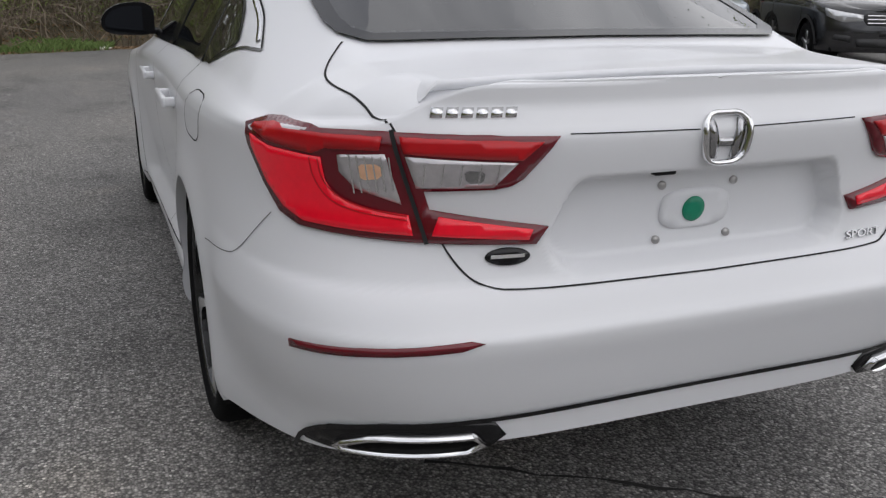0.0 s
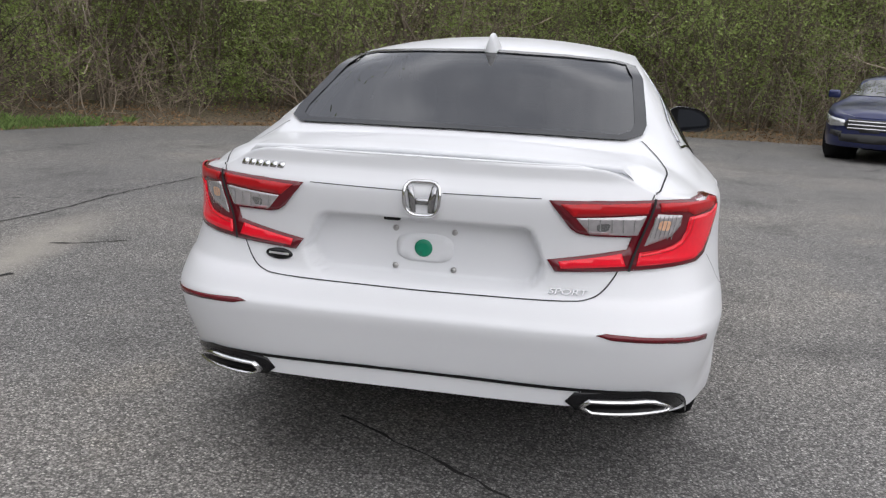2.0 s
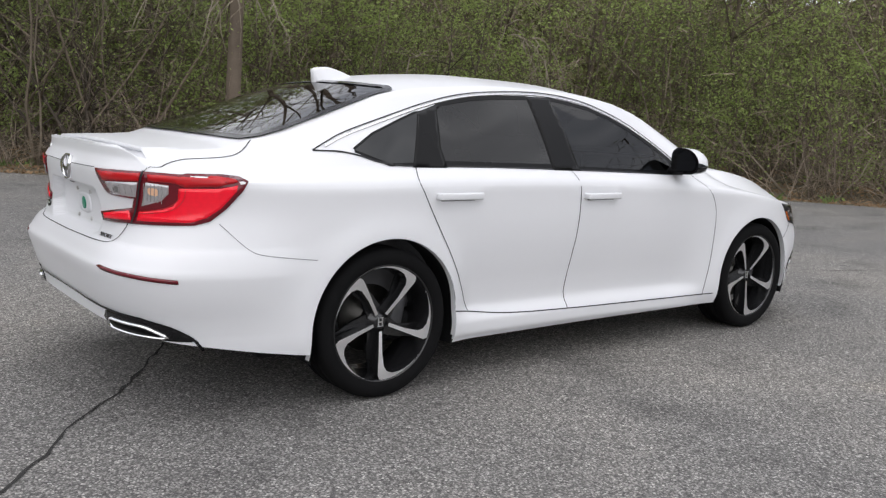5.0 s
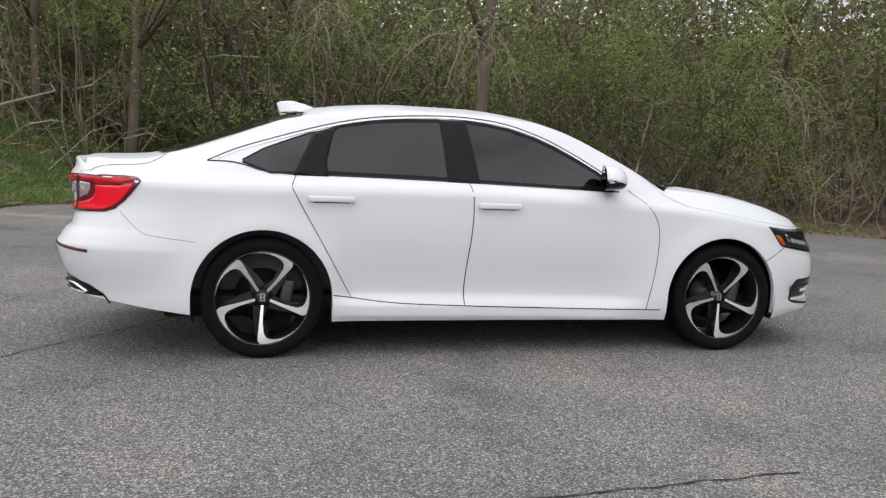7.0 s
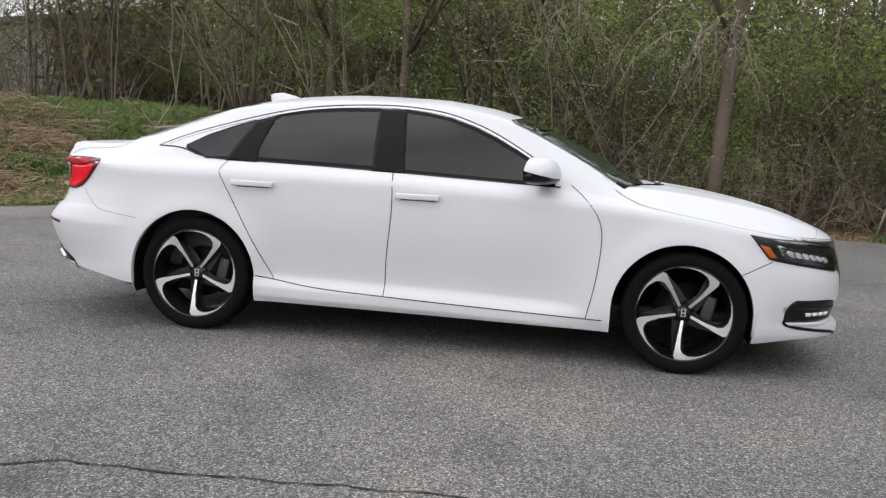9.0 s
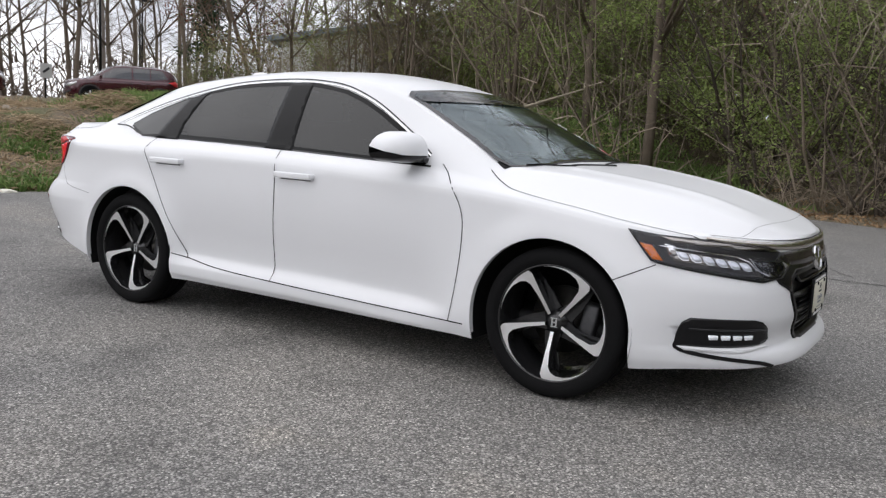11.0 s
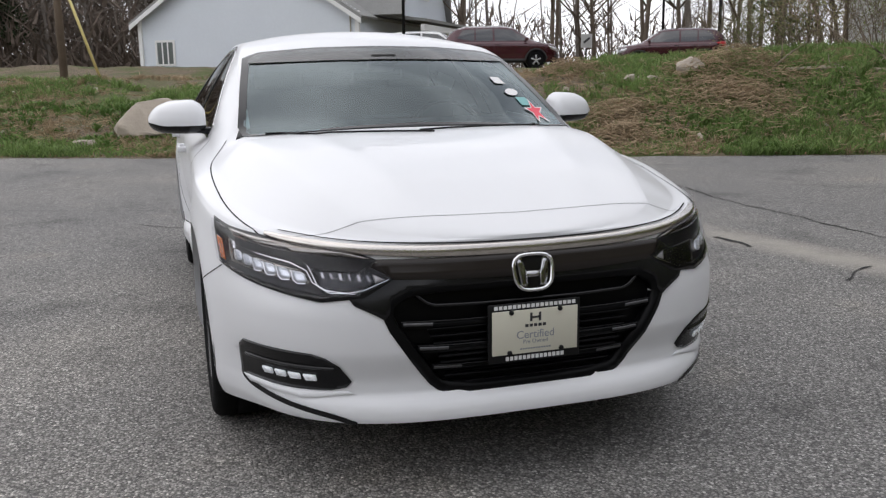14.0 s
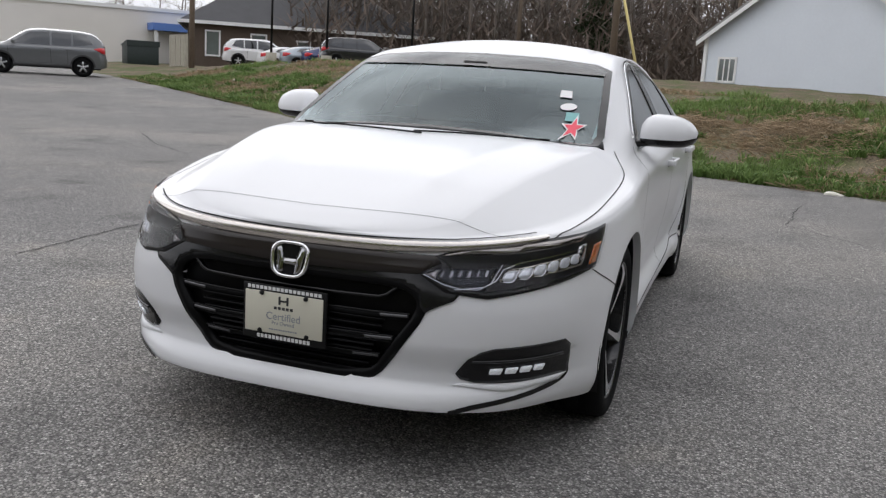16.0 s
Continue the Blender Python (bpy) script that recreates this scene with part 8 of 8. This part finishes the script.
def slab(a, b, c, d, thick=0.14):
    """A roof plane through four corners."""
    P = [Vector(q) for q in (a, b, c, d)]
    n = (P[1] - P[0]).cross(P[3] - P[0]).normalized() * thick
    V = P + [q - n for q in P]
    bm = from_data(V, [(0, 1, 2, 3), (7, 6, 5, 4), (0, 4, 5, 1), (1, 5, 6, 2), (2, 6, 7, 3), (3, 7, 4, 0)])
    bmesh.ops.recalc_face_normals(bm, faces=bm.faces[:])
    return bm


# the pale house above the bank: a gable towards the lot, a porch along its side
house = thing("house", "pale grey-blue clapboard house with a grey gable roof and white porch", "house")
hx, y0, y1, zb, ze, zr, back = -38.0, -3.75, 8.35, 0.9, 4.3, 7.9, -54.0
house.matrix_basis = Matrix.Translation((hx, y1, 0)) @ Matrix.Rotation(radians(-34), 4, "Z") @ Matrix.Translation((-hx, -y1, 0))
yc = (y0 + y1) / 2
part("wall", from_data([(hx, y0, zb), (hx, y1, zb), (hx, y1, ze), (hx, yc, zr), (hx, y0, ze), (back, y0, zb), (back, y1, zb), (back, y1, ze), (back, yc, zr), (back, y0, ze)],
                       [(0, 1, 2, 3, 4), (9, 8, 7, 6, 5), (0, 5, 6, 1), (1, 6, 7, 2), (4, 9, 5, 0)]), SIDING, house, smooth=False)
boards(house, "board", [(0, zb), (y1 - y0, zb), (y1 - y0, ze), (yc - y0, zr), (0, ze)], (hx, y0, 0), (0, 1, 0), SIDING, 0.13)
boards(house, "board", [(0, zb), (14.0, zb), (14.0, ze), (0, ze)], (hx, y1, 0), (-1, 0, 0), SIDING, 0.13)
part("roof", slab((hx + 0.45, y0 - 0.35, ze - 0.38), (back - 0.4, y0 - 0.35, ze - 0.38), (back - 0.4, yc, zr + 0.12), (hx + 0.45, yc, zr + 0.12)), SHINGLE, house, smooth=False)
part("roof", slab((hx + 0.45, yc, zr + 0.12), (back - 0.4, yc, zr + 0.12), (back - 0.4, y1 + 0.35, ze - 0.38), (hx + 0.45, y1 + 0.35, ze - 0.38)), SHINGLE, house, smooth=False)
for s, ya in ((-1, y0 - 0.35), (1, y1 + 0.35)):
    part("barge_board", slab((hx + 0.47, ya, ze - 0.38), (hx + 0.47, yc, zr + 0.12), (hx + 0.47, yc, zr - 0.12), (hx + 0.47, ya, ze - 0.62), 0.04), TRIM, house, smooth=False)
for y in (y0, y1):
    part("corner_board", box(bmesh.new(), (0.2, 0.2, ze - zb), Matrix.Translation((hx + 0.02, y, (ze + zb) / 2))), TRIM, house, smooth=False)
window(house, (hx, y0 + 1.4, 2.5), (0, 1, 0), 0.95, 1.1, 3)
window(house, (hx - 2.2, y1, 2.0), (-1, 0, 0), 1.2, 1.3, 3)
window(house, (hx - 6.5, y1, 2.0), (-1, 0, 0), 1.4, 1.3, 2)
part("cellar_door", box(bmesh.new(), (0.05, 1.0, 1.5), Matrix.Translation((hx + 0.03, 7.2, 2.4))), SIDING, house, smooth=False)
part("meter_box", box(box(bmesh.new(), (0.18, 0.35, 0.5), Matrix.Translation((hx + 0.1, 7.95, 2.1)), 0.02), (0.05, 0.05, 2.0), Matrix.Translation((hx + 0.06, 8.0, 3.2))), CONCRETE, house, smooth=False)
part("porch_roof", slab((hx - 2.5, y1, ze - 0.1), (back, y1, ze - 0.1), (back, y1 + 2.7, ze - 0.45), (hx - 2.5, y1 + 2.7, ze - 0.45)), SHINGLE, house, smooth=False)
part("porch_beam", box(bmesh.new(), (11.4, 0.2, 0.3), Matrix.Translation((hx - 8.2, y1 + 2.5, ze - 0.72))), TRIM, house, smooth=False)
for k in range(5):
    part("porch_column", box(bmesh.new(), (0.26, 0.26, ze - zb - 0.8), Matrix.Translation((hx - 2.7 - 2.2 * k, y1 + 2.5, (ze + zb) / 2 - 0.4)), 0.02), TRIM, house, smooth=False)
part("porch_floor", box(bmesh.new(), (11.6, 2.7, 0.3), Matrix.Translation((hx - 8.2, y1 + 1.3, zb + 0.3))), CONCRETE, house, smooth=False)
dx = hx - 6.2
D = [(-4.4, -0.1), (4.4, -0.1), (2.5, 3.6), (0, 5.8), (-2.5, 3.6)]
part("dormer_wall", from_data([(dx + u, y1 + 1.4, ze + v) for u, v in D] + [(dx + u, yc, ze + v) for u, v in D], [(0, 1, 2, 3, 4), (1, 6, 7, 2), (0, 4, 9, 5)]), SIDING, house, smooth=False)
boards(house, "board", [(4.4 - u, ze + v) for u, v in D], (dx + 4.4, y1 + 1.42, 0), (-1, 0, 0), SIDING, 0.13)
for a, b in ((D[2], D[3]), (D[4], D[3]), (D[1], D[2]), (D[0], D[4])):
    part("dormer_roof", slab((dx + a[0] * 1.03, y1 + 1.75, ze + a[1]), (dx + b[0] * 1.03, y1 + 1.75, ze + b[1] + 0.05), (dx + b[0] * 1.03, yc, ze + b[1] + 0.05), (dx + a[0] * 1.03, yc, ze + a[1]), 0.1), SHINGLE, house, smooth=False)
window(house, (dx, y1 + 1.45, ze + 1.5), (-1, 0, 0), 1.3, 1.1, 3)
part("chimney_pipe", cyl(bmesh.new(), 0.08, 0.08, 0.7, Matrix.Translation((hx - 3.5, yc + 2.6, ze + 2.5)), 12), SATIN, house)

# the brown building with its dark hipped roof
brown = thing("brown_building", "long brown shingled building with a dark hipped roof", "building")
C, D, E2, F2 = Vector((-45.5, -34.8, 0)), Vector((-54.5, -21.5, 0)), Vector((-66, -29.5, 0)), Vector((-57, -42.5, 0))
z0, z1, z2 = 0.6, 3.9, 7.4
part("wall", from_data([(*p.xy, z) for z in (z0, z1) for p in (C, D, E2, F2)], [(0, 1, 5, 4), (1, 2, 6, 5), (2, 3, 7, 6), (3, 0, 4, 7)]), BROWNWALL, brown, smooth=False)
r1, r2 = (C + F2) / 2 * 0.72 + (D + E2) / 2 * 0.28, (C + F2) / 2 * 0.28 + (D + E2) / 2 * 0.72
mid4 = (C + D + E2 + F2) / 4
ev = [p + (p - mid4).normalized() * 0.8 for p in (C, D, E2, F2)]
part("roof", from_data([(*p.xy, z1 - 0.05) for p in ev] + [(*r1.xy, z2), (*r2.xy, z2)], [(0, 1, 5, 4), (2, 3, 4, 5), (1, 2, 5), (3, 0, 4), (3, 2, 1, 0)]), DARKSHINGLE, brown, smooth=False)
rd = (D - C).normalized()
for a, b in zip(ev, ev[1:] + ev[:1]):
    part("eave_board", slab((*a.xy, z1 + 0.02), (*b.xy, z1 + 0.02), (*b.xy, z1 - 0.2), (*a.xy, z1 - 0.2), 0.05), TRIM, brown, smooth=False)
for k, (w, h, z) in enumerate(((0.8, 1.5, 2.5), (0.9, 1.8, 2.3), (0.8, 0.7, 2.6), (0.7, 0.6, 2.6), (0.7, 0.6, 2.6))):
    window(brown, C + rd * (1.6 + 3.0 * k) + Vector((0, 0, z)), rd, w, h, 1)
rs = (C - F2).normalized()
for k in range(3):
    window(brown, C - rs * (2.2 + 2.6 * k) + Vector((0, 0, 2.6)), rs, 0.8, 1.3, 1)
part("vent", cyl(bmesh.new(), 0.35, 0.3, 1.2, Matrix.Translation((*r2.xy, z2 + 0.4)), 12), CONCRETE, brown)

# the cream store with its blue fascia
store = thing("store", "low cream commercial building with a blue fascia", "building")
A1, B1 = Vector((-62, -46, 0)), Vector((-51, -55, 0))
rn = (B1 - A1).normalized()
on = Vector((-rn.y, rn.x, 0))
m = Matrix((rn, on, Vector((0, 0, 1)))).transposed().to_4x4()
part("wall", box(bmesh.new(), (30, 16, 4.6), Matrix.Translation(A1 + rn * 10 - on * 8 + Vector((0, 0, 3.0))) @ m), STUCCO, store, smooth=False)
part("parapet", box(bmesh.new(), (30.3, 16.3, 0.3), Matrix.Translation(A1 + rn * 10 - on * 8 + Vector((0, 0, 5.35))) @ m), TRIM, store, smooth=False)
part("fascia", box(bmesh.new(), (7, 2.2, 0.6), Matrix.Translation(A1 + rn * 0.5 + on * 1.0 + Vector((0, 0, 3.9))) @ m), BLUEPAINT, store, "blue fascia", smooth=False)
for k in (-2.8, 3.2):
    part("post", box(bmesh.new(), (0.25, 0.25, 3.0), Matrix.Translation(A1 + rn * (0.5 + k) + on * 1.8 + Vector((0, 0, 2.2))) @ m), TRIM, store, smooth=False)
DUMP = material("dark_green_dumpster", (0.02, 0.03, 0.028), 0.6, vary=0.2)
dumpster = thing("dumpster", "dark green dumpster beside the road", "dumpster", m=stand(-43.5, -37.0, 0.8, -0.6))
part("bin", box(bmesh.new(), (2.0, 1.4, 1.2), Matrix.Translation((0, 0, 0.65)), 0.04), DUMP, dumpster)
part("lid", from_data([(-1.05, -0.75, 1.25), (1.05, -0.75, 1.25), (1.05, 0.75, 1.55), (-1.05, 0.75, 1.55), (-1.05, -0.75, 1.2), (1.05, -0.75, 1.2), (1.05, 0.75, 1.2), (-1.05, 0.75, 1.2)], [(0, 1, 2, 3), (0, 4, 5, 1), (1, 5, 6, 2), (2, 6, 7, 3), (3, 7, 4, 0)]), DUMP, dumpster, smooth=False)
fence = thing("fence_panel", "grey corrugated fence panel beside the brown building", "fence", m=stand(-40.0, -31.5, 0.62, 0.78))
for k in range(14):
    part("slat", box(bmesh.new(), (0.24, 0.06, 1.9), Matrix.Translation((-1.75 + 0.27 * k, 0.02 * (k % 2), 0.95))), CONCRETE, fence, smooth=False)


# poles, lamps, wires
def pole(x, y, h, r, label, mat=POLEWOOD, arm=True, lean=0.0):
    z = land(x, y)
    root = thing("utility_pole", label, "pole")
    part("post", from_data(*tube([(x, y, z - 0.3), (x + lean * 0.5, y, z + h / 2), (x + lean, y, z + h)], [r, r * 0.9, r * 0.75], 10)), mat, root)
    if arm:
        part("crossarm", box(bmesh.new(), (0.12, 2.2, 0.12), Matrix.Translation((x + lean, y, z + h - 0.5))), mat, root, smooth=False)
    return Vector((x + lean, y, z + h - 0.4))


def lamp_post(x, y, h, label, base=True):
    z = land(x, y)
    root = thing("street_lamp", label, "street lamp")
    part("post", cyl(bmesh.new(), 0.07, 0.05, h, Matrix.Translation((x, y, z + h / 2)), 10), SATIN, root)
    for s in (-1, 1):
        part("head", box(bmesh.new(), (0.35, 0.6, 0.14), Matrix.Translation((x, y + s * 0.5, z + h)), 0.03), SATIN, root)
    part("arm", box(bmesh.new(), (0.05, 1.0, 0.05), Matrix.Translation((x, y, z + h))), SATIN, root, smooth=False)
    if base:
        part("base", cyl(bmesh.new(), 0.3, 0.3, 0.9, Matrix.Translation((x, y, z + 0.4)), 16), CONCRETE, root, "concrete base")


tops = [pole(-29.3, -4.15, 9.0, 0.14, "weathered wooden utility pole beside the house"), pole(-36.0, -27.7, 9.0, 0.15, "wooden utility pole by the brown building"), pole(-47.5, 12.0, 9.5, 0.14, "wooden utility pole behind the house"), pole(-44, 36, 9.5, 0.14, "wooden utility pole at the far road"), pole(-52, -14, 9.5, 0.14, "wooden utility pole at the far road")]
for x, y, h, lab in ((-38.3, -24.2, 7.5, "black lamp post on a concrete base"), (-39.8, -21.6, 7.5, "black lamp post on a concrete base"), (-41.7, -17.3, 7.0, "black lamp post with twin heads"), (-45.5, 34.0, 7.0, "black lamp post with twin heads"), (-42.5, 31.8, 6.5, "black lamp post with twin heads"), (-34.5, 23, 7.0, "black lamp post with twin heads")):
    lamp_post(x, y, h, lab)
pole(-30.5, 8.6, 7.0, 0.07, "slim black pole by the porch", SATIN, False)
for a, b in ((tops[4], tops[2]), (tops[2], tops[3]), (tops[1], tops[4])):
    for k, off in enumerate((-0.9, 0.0, 0.9, 0.2)):
        dz = -0.0 if k < 3 else -1.6
        pts = [a.lerp(b, t / 14) + Vector((0, off, dz - 0.9 * 4 * (t / 14) * (1 - t / 14))) for t in range(15)]
        tagged(link_mesh("overhead_cable", from_data(*tube(pts, 0.022, 4)), SATIN), "black overhead cable between poles", "cable")
guy = thing("guy_wire_guard", "yellow guard on a pole's guy wire", "cable")
part("guard", from_data(*tube([(-28.8, -2.9, land(-28.8, -2.9)), (-29.2, -3.9, land(-28.8, -2.9) + 3.4)], 0.05, 6)), material("yellow_plastic_guard", (0.6, 0.5, 0.2), 0.6, vary=0.1), guy)
sign = thing("road_sign", "small white road sign on a post", "sign", m=pose(-25.6, 14.3, land(-25.6, 14.3)))
part("post", cyl(bmesh.new(), 0.03, 0.03, 1.2, Matrix.Translation((0, 0, 0.5)), 8), SATIN, sign)
part("panel", box(bmesh.new(), (0.03, 0.45, 0.5), Matrix.Translation((0.03, 0, 0.95))), PLATEWHITE, sign, smooth=False)
part("dark_bar", box(bmesh.new(), (0.03, 0.3, 0.08), pose(0.036, 0, 0.97, 35, 0, 0)), INK, sign, smooth=False)
# pale structure glimpsed through the thicket
shed = thing("pale_shed", "pale building with a blue-grey roof behind the thicket", "building", m=pose(-23, 32, land(-23, 32) - 0.1, 0, 0, 34))
part("wall", from_data([(x, y, z) for y in (-3, 3) for x, z in ((-5.5, 0), (5.5, 0), (5.5, 5.2), (-5.5, 3.3))], [(0, 1, 2, 3), (7, 6, 5, 4), (0, 3, 7, 4), (1, 5, 6, 2), (3, 2, 6, 7)]), TRIM, shed, smooth=False)
part("roof", slab((-6.1, -3.5, 3.3), (6.1, -3.5, 5.4), (6.1, 3.5, 5.4), (-6.1, 3.5, 3.3), -0.22), material("blue_grey_roof_sheet", (0.16, 0.21, 0.27), 0.5, vary=0.15, scale=1), shed, smooth=False)
for k in range(3):
    window(shed, (-3.5 + 3.2 * k, -3.0, 2.2), (1, 0, 0), 1.0, 1.2, 2)
